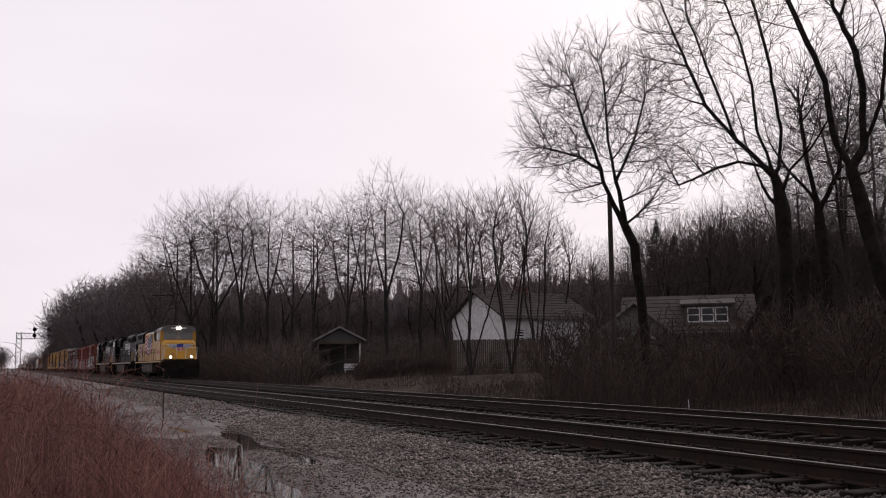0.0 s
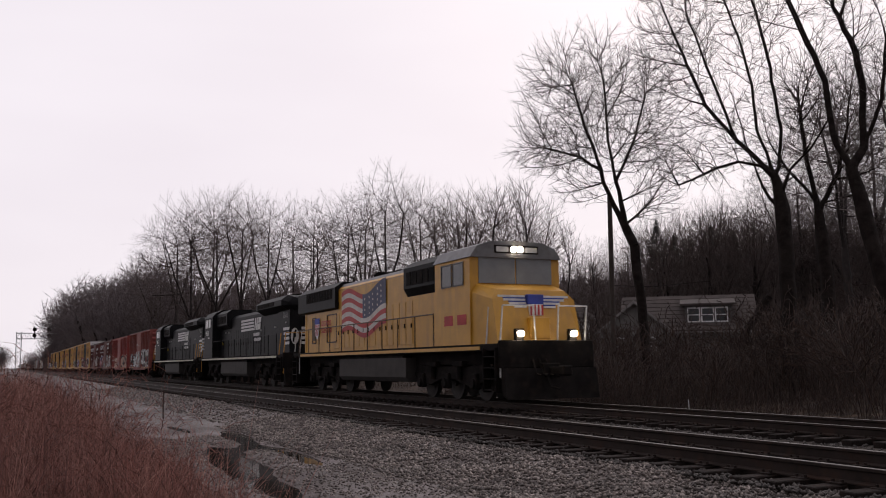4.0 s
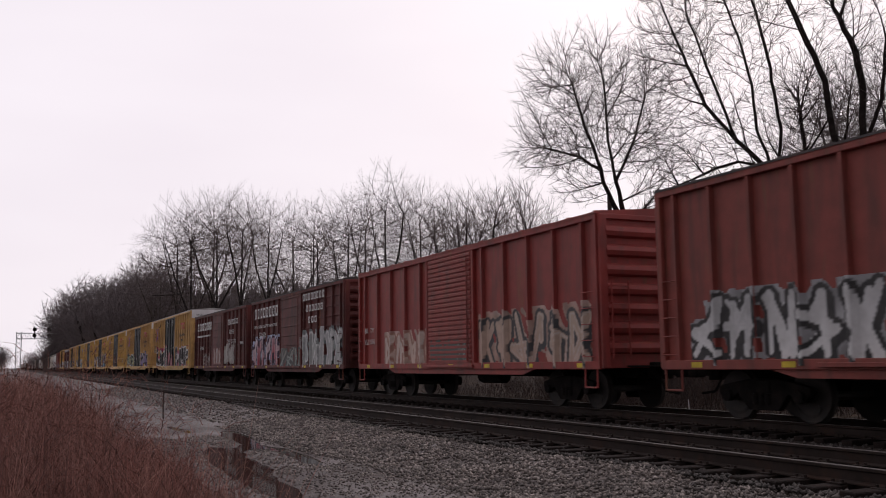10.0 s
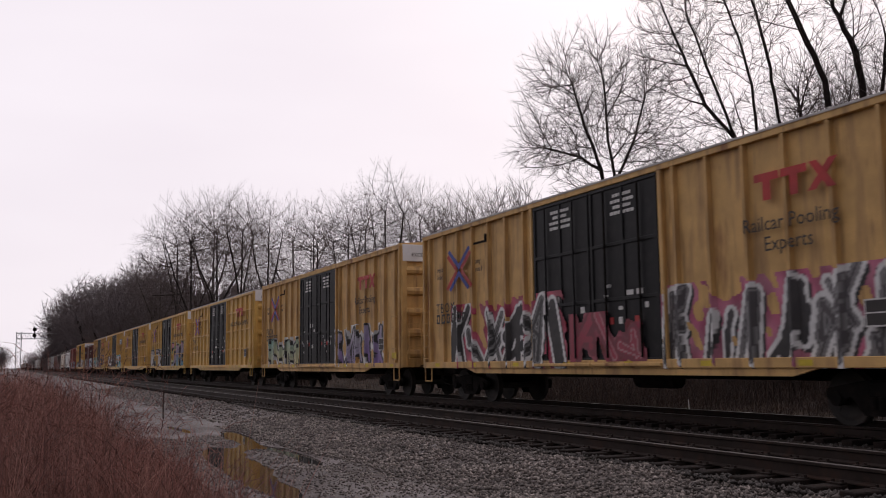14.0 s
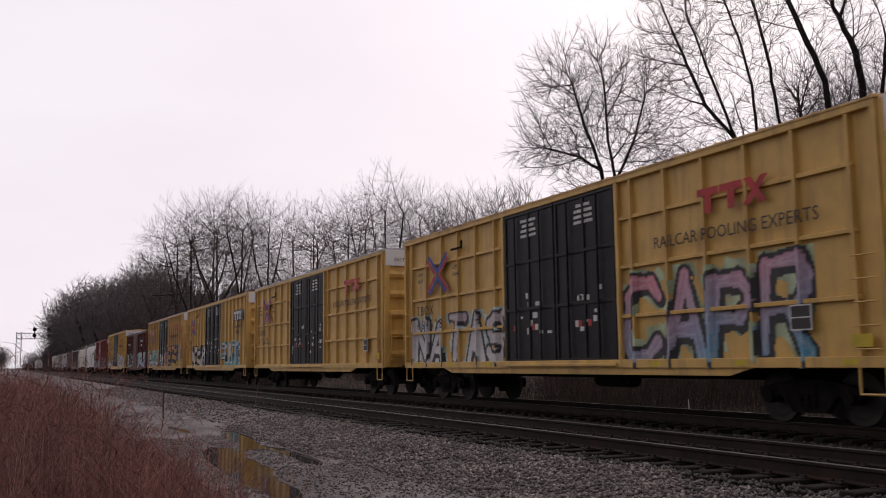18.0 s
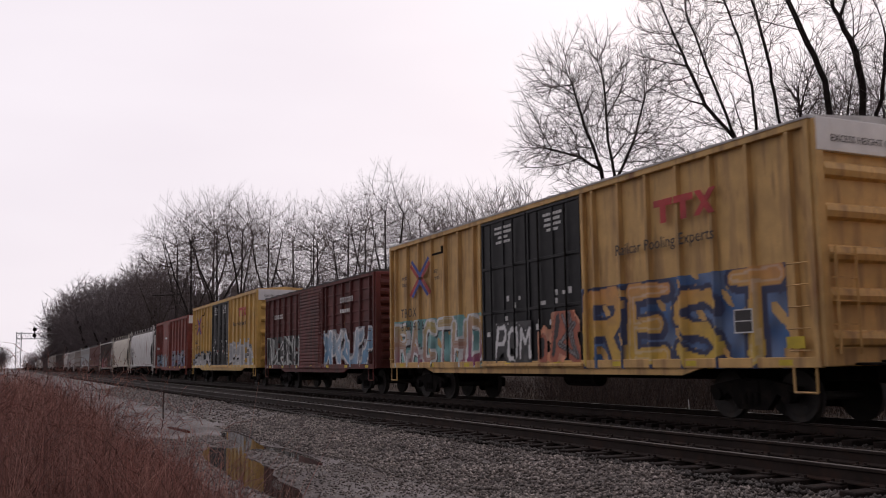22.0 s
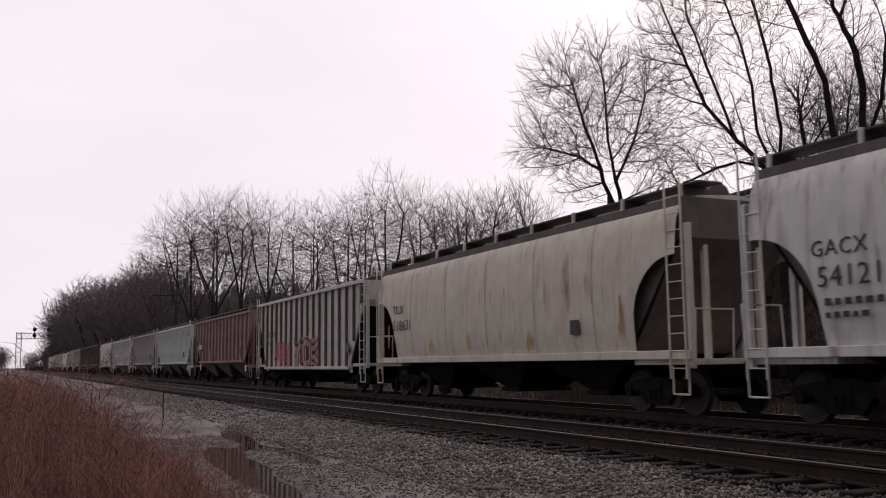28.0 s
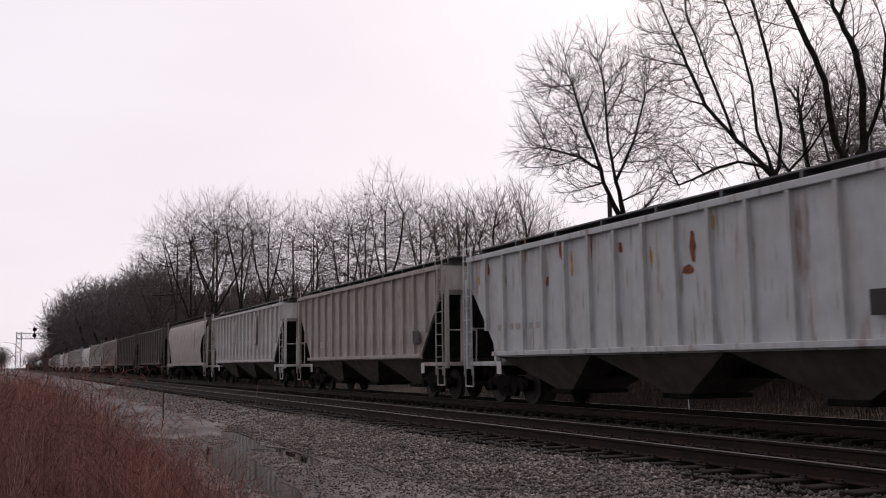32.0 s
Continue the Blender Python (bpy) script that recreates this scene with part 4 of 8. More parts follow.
        part("ladder", ladder(min(q * (h - 0.14), q * (h - 0.62)), max(q * (h - 0.14), q * (h - 0.62)), -1.56, 0.75, top + 0.3, 0.34), fm, root)
        m = MB()
        m.tube([(q * (h - 0.12), -1.52, 1.0), (q * (h - 0.12), -1.52, 0.45), (q * (h - 0.6), -1.52, 0.45), (q * (h - 0.6), -1.52, 1.0)], 0.022)
        part("sill_step", m, fm, root)
        m = MB()
        m.tube([(q * h, -1.45, 1.15), (q * (h + 0.05), -1.45, 2.1), (q * (h + 0.05), -0.5, 2.1), (q * h, -0.5, 1.15)], 0.02)
        part("grab_iron", m, fm, root)
    # outlet bays
    bw = (2 * (e0 - cut)) / bays
    for i in range(bays):
        a = -(e0 - cut) + i * bw
        m = MB()
        t_, bt = z0, 0.42
        x0, x1, xm = a + 0.06, a + bw - 0.06, a + bw / 2
        m.add([(x0, -1.4, t_), (x1, -1.4, t_), (x1, 1.4, t_), (x0, 1.4, t_), (xm - 0.35, -0.75, bt), (xm + 0.35, -0.75, bt), (xm + 0.35, 0.75, bt), (xm - 0.35, 0.75, bt)],
              [(0, 1, 2, 3), (4, 7, 6, 5), (0, 4, 5, 1), (1, 5, 6, 2), (2, 6, 7, 3), (3, 7, 4, 0)])
        # both bay colours also hold the shade below the body
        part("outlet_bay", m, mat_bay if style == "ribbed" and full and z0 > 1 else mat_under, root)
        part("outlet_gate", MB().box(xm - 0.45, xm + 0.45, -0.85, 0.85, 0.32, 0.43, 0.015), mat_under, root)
    part("underframe", MB().box(-h + 0.2, h - 0.2, -0.3, 0.3, 0.75, 1.03, 0.02).cyl((-h + 1.1, -0.4, 1.5), (-h + 1.1, 0.5, 1.5), 0.24, n=10), mat_under, root)
    couplers(root, h + 0.02)
    trucks(root, (-h + 1.75, h - 1.75))

    def skin(x):
        return -1.585
    if tags:
        ribs = [-e0 + 0.12 + (2 * e0 - 0.24) * i / (n_ribs - 1) for i in range(n_ribs)]

        def skin(x):
            return -1.584 if min(abs(x - r) for r in ribs) < 0.06 else -1.482
    for (x0, x1, za, zb, n, f, f2, e, cl, sd) in tags:
        spray(root, x0, x1, za, zb, n, f, f2, e, cl, sd, skin)
    if marks:
        marks(root, h, top, z0, rng)
    return root


def tank_car(c, L, paint, label, group="freight cars of the train"):
    root = thing("tank_car", pose(c, FAR_Y, 0), label, "tank car", group)
    h = L / 2
    m = MB().cyl((-h + 0.9, 0, 2.75), (h - 0.9, 0, 2.75), 1.45, n=24)
    m.cyl((h - 0.9, 0, 2.75), (h - 0.5, 0, 2.75), 1.45, 0.9, n=24).cyl((-h + 0.9, 0, 2.75), (-h + 0.5, 0, 2.75), 1.45, 0.9, n=24)
    part("tank", m, paint, root, smooth=False)
    part("dome", MB().cyl((0, 0, 4.1), (0, 0, 4.6), 0.5, n=12).box(-1.2, 1.2, -0.9, 0.9, 4.2, 4.25), mat_under, root)
    part("underframe", MB().box(-h, h, -0.4, 0.4, 0.75, 1.1).box(-h, -h + 2.2, -1.4, 1.4, 1.05, 1.3).box(h - 2.2, h, -1.4, 1.4, 1.05, 1.3), mat_under, root)
    couplers(root, h)
    trucks(root, (-h + 1.75, h - 1.75))
    return root

# ---- bare trees ----
mat_bark = surf("tree_bark", (0.022, 0.017, 0.0155), 0.95, var=0.4, scale=3, fine=25, dirt=(0.04, 0.034, 0.03), dirt_amount=0.4, bump=0.5)
# colour paled to stand for the haze over the far woods
mat_twig_haze = surf("far_twigs", (0.12, 0.096, 0.098), 0.95, var=0.3, scale=0.3)
mat_bark.node_tree.nodes["Principled BSDF"].inputs["IOR"].default_value = 1.2
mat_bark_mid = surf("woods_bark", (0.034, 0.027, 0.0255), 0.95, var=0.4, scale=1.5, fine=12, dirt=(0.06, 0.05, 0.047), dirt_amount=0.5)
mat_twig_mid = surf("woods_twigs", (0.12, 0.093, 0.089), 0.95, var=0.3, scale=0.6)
mat_twig = surf("tree_twigs", (0.075, 0.055, 0.05), 0.95, var=0.3, scale=1.0)


def tubes(name, P0, P1, R0, R1, n, material, ends=None):
    R0, R1 = R0[:, None, None], R1[:, None, None]
    D = P1 - P0
    D = D / (np.linalg.norm(D, axis=1, keepdims=True) + 1e-9)
    ref = np.where(np.abs(D[:, 2:3]) < 0.9, np.array([[0, 0, 1.0]]), np.array([[1.0, 0, 0]]))
    A = np.cross(D, ref)
    A /= np.linalg.norm(A, axis=1, keepdims=True) + 1e-9
    B = np.cross(D, A)
    th = np.arange(n) * 2 * np.pi / n
    ring = A[:, None, :] * np.cos(th)[None, :, None] + B[:, None, :] * np.sin(th)[None, :, None]
    i = np.arange(n)
    j = (i + 1) % n
    V = np.concatenate([P0[:, None, :] + ring * R0, P1[:, None, :] + ring * R1], 1).reshape(-1, 3)
    base = (np.arange(len(P0)) * 2 * n)[:, None, None]
    q = np.concatenate([np.stack([i, j, n + j], -1), np.stack([i, n + j, n + i], -1)])[None]
    F = (base + q).reshape(-1, 3)
    if ends is not None and len(ends[0]):
        # the last twigs run out to a point
        E0, E1, ER = ends
        D = E1 - E0
        D = D / (np.linalg.norm(D, axis=1, keepdims=True) + 1e-9)
        A = np.cross(D, np.where(np.abs(D[:, 2:3]) < 0.9, np.array([[0, 0, 1.0]]), np.array([[1.0, 0, 0]])))
        A /= np.linalg.norm(A, axis=1, keepdims=True) + 1e-9
        B = np.cross(D, A)
        ring = A[:, None, :] * np.cos(th)[None, :, None] + B[:, None, :] * np.sin(th)[None, :, None]
        W = np.concatenate([E0[:, None, :] + ring * ER[:, None, None], E1[:, None, :]], 1).reshape(-1, 3)
        q = np.stack([i, j, np.full(n, n)], -1)[None]
        F = np.concatenate([F, len(V) + ((np.arange(len(E0)) * (n + 1))[:, None, None] + q).reshape(-1, 3)])
        V = np.concatenate([V, W])
    return np_mesh(name, V, F, material, n > 4)


def turned(rng, d, angle, az):
    a = d.orthogonal().normalized()
    b = d.cross(a)
    return (d * math.cos(angle) + (a * math.cos(az) + b * math.sin(az)) * math.sin(angle)).normalized()


def fork(rng, segs, p, d, length, r, level, levels, tip, up, spread, shoots, slim=0.78):
    """One limb that bends a little, bears side shoots and forks at its end."""
    n = 3 if level < levels - 1 else 2
    r_end = max(r * slim, tip)
    for i in range(n):
        d = (d + Vector((rng.uniform(-1, 1), rng.uniform(-1, 1), rng.uniform(-1, 1))) * 0.13 + Vector((0, 0, up))).normalized()
        q = p + d * (length / n)
        ra, rb = r + (r_end - r) * i / n, r + (r_end - r) * (i + 1) / n
        segs.append((p, q, ra, rb))
        p = q
        if level >= 1 and rng.random() < shoots:
            fork(rng, segs, p, turned(rng, d, radians(rng.uniform(30, 60)), rng.uniform(0, 6.28)), length * rng.uniform(0.45, 0.75), max(rb * rng.uniform(0.3, 0.45), tip), min(level + rng.choice((2, 3)), levels), levels, tip, up, spread, shoots, slim)
    if level >= levels:
        return
    az = rng.uniform(0, 6.28)
    lean = radians(rng.uniform(0.35, 0.9) * spread)
    fork(rng, segs, p, turned(rng, d, lean, az), length * rng.uniform(0.76, 0.92), max(r_end * 0.86, tip), level + 1, levels, tip, up, spread, shoots, slim)
    fork(rng, segs, p, turned(rng, d, radians(rng.uniform(0.8, 1.35) * spread), az + 3.14 + rng.uniform(-0.7, 0.7)), length * rng.uniform(0.64, 0.86), max(r_end * 0.68, tip), level + 1, levels, tip, up, spread, shoots, slim)


def seg_tree(segs, split=0.035, twig=None):
    P0, P1 = np.array([s[0] for s in segs], float), np.array([s[1] for s in segs], float)
    R0, R1 = np.array([s[2] for s in segs]), np.array([s[3] for s in segs])
    thick = R0 > max(split, 1.25 * R0.min())
    wood = tubes("trunk", P0[thick], P1[thick], R0[thick], R1[thick], 7, mat_bark)
    starts = {tuple(round(v, 4) for v in p) for p in P0}
    last = np.array([tuple(round(v, 4) for v in p) not in starts for p in P1]) & ~thick
    mid = ~thick & ~last
    return wood, tubes("crown", P0[mid], P1[mid], R0[mid], R1[mid], 3, twig or mat_twig, (P0[last], P1[last], R0[last]))


def colony(seed, stems, blobs, n, tip, twig=None, power=2.2, spikes=3, spike=0.5, split=0.035, sides=7, bend=1.5, near=9, fork_at=0.45, lift=0.25, rounds=3, bole=(0, 1.0), bark=None):
    """A bare tree: shortest ways from its foot to points spread through its crown, along the given limbs.
    stems are polylines from the foot, blobs the crown's rounded masses (x, y, z, rx, ry, rz, share)."""
    rng = np.random.RandomState(seed)
    P, E0, E1, EW = [], [], [], []
    for pts in stems:
        pts = [np.array(q, float) for q in pts]
        last = -1 if not P else int(np.argmin([np.sum((q - pts[0]) ** 2) for q in P]))
        if last < 0:
            P.append(pts[0])
            last = 0
        for a, b in zip(pts, pts[1:]):
            k = max(1, int(np.linalg.norm(b - a) / fork_at))
            for i in range(1, k + 1):
                P.append(a + (b - a) * i / k + rng.normal(0, 0.035 * fork_at, 3))
                E0.append(last)
                E1.append(len(P) - 1)
                EW.append(np.linalg.norm(P[-1] - P[last]) ** bend * 0.3)
                last = len(P) - 1
    ns = len(P)
    share = sum(q[6] for q in blobs)
    A = []
    for cx, cy, cz, rx, ry, rz, w in blobs:
        k = int(n * w / share)
        d = rng.normal(0, 1, (k, 3))
        d /= np.linalg.norm(d, axis=1, keepdims=True)
        A.append(np.array([cx, cy, cz]) + d * (rng.uniform(0, 1, (k, 1)) ** 0.42) * np.array([rx, ry, rz]) * rng.uniform(0.84, 1.08, (k, 1)))
    A = np.concatenate(A)
    A = A[A[:, 2] > 0.4]
    A = A[rng.permutation(len(A))]
    P = np.concatenate([np.array(P), A])
    for share, cheap in ((0.035, 0.0), (0.2, 0.42), (1.0, 0.5)):
        # limbs first, then branches, then twigs, each set leaning on the one before
        m = ns + max(30, int(len(A) * share)) if share < 1 else len(P)
        I, J = [], []
        Q = P[:m].astype(np.float32)
        sq = (Q * Q).sum(1)
        for lo in range(0, m, 1500):
            d2 = sq[lo:lo + 1500, None] + sq[None] - 2 * Q[lo:lo + 1500] @ Q.T
            nb = np.argpartition(d2, near, axis=1)[:, :near + 1]
            I.append(np.repeat(np.arange(lo, min(lo + 1500, m)), near + 1))
            J.append(nb.ravel())
        I, J = np.concatenate(I), np.concatenate(J)
        ok = (I != J) & ~((I < ns) & (J < ns))
        I, J = I[ok], J[ok]
        I, J = np.concatenate([I, J]), np.concatenate([J, I])
        V = P[J] - P[I]
        L = np.linalg.norm(V, axis=1) + 1e-6
        # hanging back or down costs more than rising
        Wt = L ** bend * (1 + lift * np.maximum(0, 0.2 - V[:, 2] / L)) * rng.uniform(0.85, 1.15, len(L))
        I, J, Wt = np.concatenate([I, E0]).astype(int), np.concatenate([J, E1]).astype(int), np.concatenate([Wt, EW])
        cost = np.full(m, 1e9)
        cost[0] = 0
        for _ in range(200):
            c2 = cost.copy()
            np.minimum.at(c2, J, cost[I] + Wt)
            if np.array_equal(c2, cost):
                break
            cost = c2
        par = np.full(m, -1)
        hit = np.abs(cost[I] + Wt - cost[J]) < 1e-9
        par[J[hit]] = I[hit]
        par[0] = -1
        order = np.argsort(cost)
        order = order[(cost[order] < 1e8) & ((par[order] >= 0) | (order == 0))]
        kids, most, heir = np.zeros(m), np.zeros(m), np.full(m, -1)
        for i in order[::-1]:
            kids[i] = max(kids[i], 1.0)
            q = par[i]
            if q >= 0:
                kids[q] += kids[i]
                if kids[i] > most[q]:
                    most[q], heir[q] = kids[i], i
        # limbs straighten as they thicken
        mv = np.array([i for i in order if i >= ns and heir[i] >= 0])
        for _ in range(rounds):
            P[mv] = 0.4 * P[mv] + 0.32 * P[par[mv]] + 0.28 * P[heir[mv]]
        # what has grown is the way that later growth takes
        grown = order[1:]
        E0, E1 = list(par[grown]), list(grown)
        EW = list(np.linalg.norm(P[grown] - P[par[grown]], axis=1) ** bend * (cheap if cheap else 0.3) * np.where(grown < ns, 0.8, 1.0))
    R = tip * np.maximum(kids, 1) ** (1 / power) * (1 + (bole[1] - 1) * np.clip((bole[0] - P[:, 2]) / 2.0, 0, 1))
    i = order[1:]
    P0, P1, R0, R1 = P[par[i]], P[i], np.where(heir[par[i]] == i, R[par[i]], np.minimum(R[par[i]], R[i] * 1.35)), R[i]
    P1 = P1 + (P1 - P0) * np.minimum(0.06, 0.3 * R1 / (np.linalg.norm(P1 - P0, axis=1) + 1e-6))[:, None]
    thick = R0 > max(split, 1.3 * tip)
    wood = tubes("trunk", P0[thick], P1[thick], R0[thick], R1[thick], sides, bark or mat_bark)
    # short twigs on the thin ends
    slim = np.repeat(i[R[i] < 2.2 * tip], spikes)
    ax = P[slim] - P[par[slim]]
    ax /= np.linalg.norm(ax, axis=1, keepdims=True) + 1e-6
    d = ax + rng.normal(0, 0.42, ax.shape) + np.array([0, 0, 0.22])
    d /= np.linalg.norm(d, axis=1, keepdims=True)
    tips = P[slim] + d * rng.uniform(0.3, 1.15, (len(slim), 1)) * spike
    return wood, tubes("crown", P0[~thick], P1[~thick], R0[~thick], R1[~thick], 3, twig or mat_twig, (P[slim], tips, np.full(len(slim), tip * 0.8)))


def plant(meshes, m, label, group="", name="tree"):
    ob = thing(name, m, label, "tree", group)
    part("trunk", meshes[0], None, ob)
    part("crown", meshes[1], None, ob)
    return ob


def strew(name, x, y, z, h, lean, width, rng, material, bend=0.35, sides=3, segs=2):
    """Many thin upright stems or blades, as one mesh."""
    n = len(x)
    P = [np.stack([x, y, z], 1)]
    az = rng.uniform(0, 2 * np.pi, n)
    for k in range(1, segs + 1):
        f = k / segs
        off = lean * (f ** (1 + bend * 2))
        P.append(np.stack([x + np.cos(az) * off * h, y + np.sin(az) * off * h, z + h * f * (1 - 0.25 * lean * f)], 1))
    if segs == 1:
        P0, P1, w0, w1 = P[0][:0], P[0][:0], width[:0], width[:0]
    else:
        P0, P1 = np.concatenate(P[:-2]), np.concatenate(P[1:-1])
        w0 = np.concatenate([width * (1 - 0.7 * k / segs) for k in range(segs - 1)])
        w1 = np.concatenate([width * (1 - 0.7 * (k + 1) / segs) for k in range(segs - 1)])
    return tubes(name, P0, P1, w0, w1, sides, material, (P[-2], P[-1], width * (1 - 0.7 * (segs - 1) / segs)))

FADED = (surf("faded_red", (0.43, 0.05, 0.05), 0.6, var=0.2, dirt=(0.3, 0.12, 0.06), dirt_amount=0.25, streak=True), surf("faded_white", (0.58, 0.53, 0.5), 0.6, var=0.2, dirt=(0.4, 0.3, 0.2), dirt_amount=0.3, streak=True), surf("faded_blue", (0.055, 0.06, 0.12), 0.6, var=0.25, dirt=(0.1, 0.08, 0.07), dirt_amount=0.3, streak=True))


def locomotive(c, s, kind, label, number=""):
    """A six-axle diesel; s = 1: cab towards +x, -1: cab towards -x."""
    rng = random.Random(11)
    root = thing("locomotive", pose(c, FAR_Y, 0), label, "locomotive", "locomotives of the train")
    ns = kind == "black"
    paint = mat_nsblack if ns else mat_upyellow
    roofm = mat_nsblack if ns else mat_upgrey
    frame_m = mat_nsblack if ns else mat_upgrey
    railm = mat_nsblack if ns else mat_railbrown
    H0 = 10.75 if ns else 9.85
    H = 10.75 if ns else 10.45
    s = s * H0 / H

    def bx(m, a, b, *r):
        return m.box(min(s * a, s * b), max(s * a, s * b), *r)

    def px(m, pts, y0, y1):
        return m.prism([(s * a, z) for a, z in pts], 1, y0, y1)
    # frame
    m = MB()
    bx(m, -H, H, -1.5, 1.5, 1.42, 1.62, 0.02)
    bx(m, -H + 1.3, H - 1.3, -1.1, 1.1, 1.05, 1.42)
    part("frame", m, mat_under, root)
    n = 16
    for i in range(n):
        a = -H + 1.1 + (2 * H - 2.2) * i / n
        b = -H + 1.1 + (2 * H - 2.2) * (i + 1) / n - (0.1 if ns else 0.0)
        part("frame_stripe", bx(MB(), a, b, -1.512, -1.5, 1.46, 1.56), mat_stripe if ns else mat_upyellow, root, "pale reflective stripe" if ns else "yellow frame edge")
    # fuel tank
    m = MB()
    m.prism([(-1.35, 0.5), (-1.48, 0.65), (-1.48, 1.3), (1.48, 1.3), (1.48, 0.65), (1.35, 0.5)], 0, -3.4, 3.4)
    part("fuel_tank", m, surf("tank_grime", (0.036, 0.031, 0.029), 0.85, var=0.3, dirt=(0.04, 0.032, 0.026)), root)
    m = MB()
    m.cyl((-3.0, -1.25, 1.32), (3.0, -1.25, 1.32), 0.16, n=8)
    part("air_reservoir", m, mat_under, root)
    # end plates, plows, steps
    for e in (-1, 1):
        m = MB()
        bx(m, e * H, e * (H + 0.12), -1.5, 1.5, 0.95, 1.7, 0.02)
        px(m, [(e * (H + 0.1), 0.95), (e * (H + 0.1), 0.3), (e * (H + 0.45), 0.12), (e * (H + 0.3), 0.95)], -1.45, 1.45)
        part("pilot", m, mat_under, root)
        for y in (-1.35, 1.35):
            for z in (0.35, 0.65, 0.95, 1.25):
                part("step", bx(MB(), e * (H - 0.75), e * (H - 0.05), y - 0.22, y + 0.22, z, z + 0.035), mat_under, root)
            for a in (H - 0.78, H - 0.05):
                part("step_side", bx(MB(), e * a, e * (a + 0.04), min(y, y * 1.17), max(y, y * 1.17), 0.3, 1.5), mat_under, root)
            for a in (H - 0.8, H + 0.05):
                part("step_rail", MB().tube([(s * e * a, y - 0.1, 0.7), (s * e * a, y - 0.1, 1.6), (s * e * a, y, 2.65)], 0.022), mat_handyellow if ns else mat_bar, root, "orange grab rail" if ns else "pale grab rail")
            w_ = y / 1.35
            part("end_rail", MB().tube([(s * e * (H + 0.08), 1.35 * w_, 2.65), (s * e * (H + 0.08), 0.4 * w_, 2.65), (s * e * (H + 0.08), 0.35 * w_, 1.7)], 0.022), mat_handyellow if ns else mat_bar, root, "end handrail")
        for k in range(3):
            m = MB()
            m.tube([(s * e * (H + 0.15), -0.5 + k * 0.2, 1.2), (s * e * (H + 0.35), -0.5 + k * 0.2, 0.8), (s * e * (H + 0.6), -0.5 + k * 0.2, 0.75)], 0.025)
            part("air_hose", m, mat_under, root)
    # long hood
    hw = 0.95 if ns else 1.15
    top = 4.12 if ns else 4.36
    m = MB()
    m.prism([(-hw, 1.62), (-hw, top - 0.2), (-hw + 0.22, top), (hw - 0.22, top), (hw, top - 0.2), (hw, 1.62)], 0, min(s * -9.6, s * 6.2), max(s * -9.6, s * 6.2))
    part("hood", m, paint, root)
    if not ns:
        m = MB().prism([(-hw - 0.01, top - 0.24), (-hw + 0.2, top + 0.012), (hw - 0.2, top + 0.012), (hw + 0.01, top - 0.24)], 0, min(s * -9.4, s * 6.2), max(s * -9.4, s * 6.2))
        part("hood_roof", m, mat_upgrey, root, "grey hood roof")
    # hood doors
    k = 0
    a = -5.2
    while a < 3.4:
        w = 0.62
        for y in (-1, 1):
            yy = sorted((y * hw, y * (hw + 0.02)))
            dr = part("hood_door", bx(MB(), a + 0.02, a + w - 0.02, yy[0], yy[1], 1.75, 3.2, 0.008), paint, root)
            if y < 0:
                part("latch", bx(MB(), a + w - 0.12, a + w - 0.06, -hw - 0.045, -hw - 0.02, 2.3, 2.45), mat_under, dr)
        a += w
        k += 1
    # radiator section at the rear, flared out
    wing = 1.4 if ns else 1.32
    r0, r1 = (-10.1, -5.0) if ns else (-10.4, -4.75)
    m = MB()
    zt = 4.52 if ns else 4.5
    lo, le = (3.72, 4.0) if ns else (3.35, 3.42)
    prof = [(-hw, lo), (-wing, le), (-wing, zt - 0.25), (-wing + 0.35, zt), (wing - 0.35, zt), (wing, zt - 0.25), (wing, le), (hw, lo)]
    m.prism(prof, 0, min(s * r0, s * r1), max(s * r0, s * r1))
    if ns:
        # rounded rear end of the housing
        n_ = len(prof)
        e_ = [(s * r0, y_, z_) for y_, z_ in prof] + [(s * (r0 - 0.35), y_ * 0.82, z_ - 0.12 * (z_ > 4)) for y_, z_ in prof] + [(s * (r0 - 0.55), y_ * 0.5, z_ - 0.28 * (z_ > 4)) for y_, z_ in prof]
        m.add(e_, [tuple(o + q for q in (i, (i + 1) % n_, n_ + (i + 1) % n_, n_ + i)) for o in (0, n_) for i in range(n_)] + [tuple(range(2 * n_, 3 * n_))])
    rad = part("radiator", m, mat_nsblack, root, "black flared radiator housing")
    for i in range(10):
        a = r0 + 1.4 + (r1 - r0 - 1.75) * i / 10
        part("grille_slat", bx(MB(), a, a + 0.3, -wing - 0.015, -wing, 4.04 if ns else 3.8, zt - 0.27), mat_under, rad)
    for i in range(3):
        a = r0 + 0.9 + i * 1.4
        part("fan", MB().cyl((s * a, 0, zt), (s * a, 0, zt + 0.1), 0.6, n=16), mat_under, rad)
    m = MB()
    bx(m, -9.75, -9.5, -hw - 0.03, hw + 0.03, 1.62, 3.9, 0.03)
    part("rear_wall", m, paint, root)
    # roof gear: dynamic brake box, exhaust, horn, inertial filter
    m = MB()
    wb = 1.25 if ns else 1.3
    m.prism([(-hw, 3.35), (-wb, 3.6), (-wb, zt - 0.2), (-wb + 0.3, zt + 0.02), (wb - 0.3, zt + 0.02), (wb, zt - 0.2), (wb, 3.6), (hw, 3.35)], 0, min(s * 3.0, s * 6.15), max(s * 3.0, s * 6.15))
    db = part("brake_grid_box", m, mat_nsblack, root)
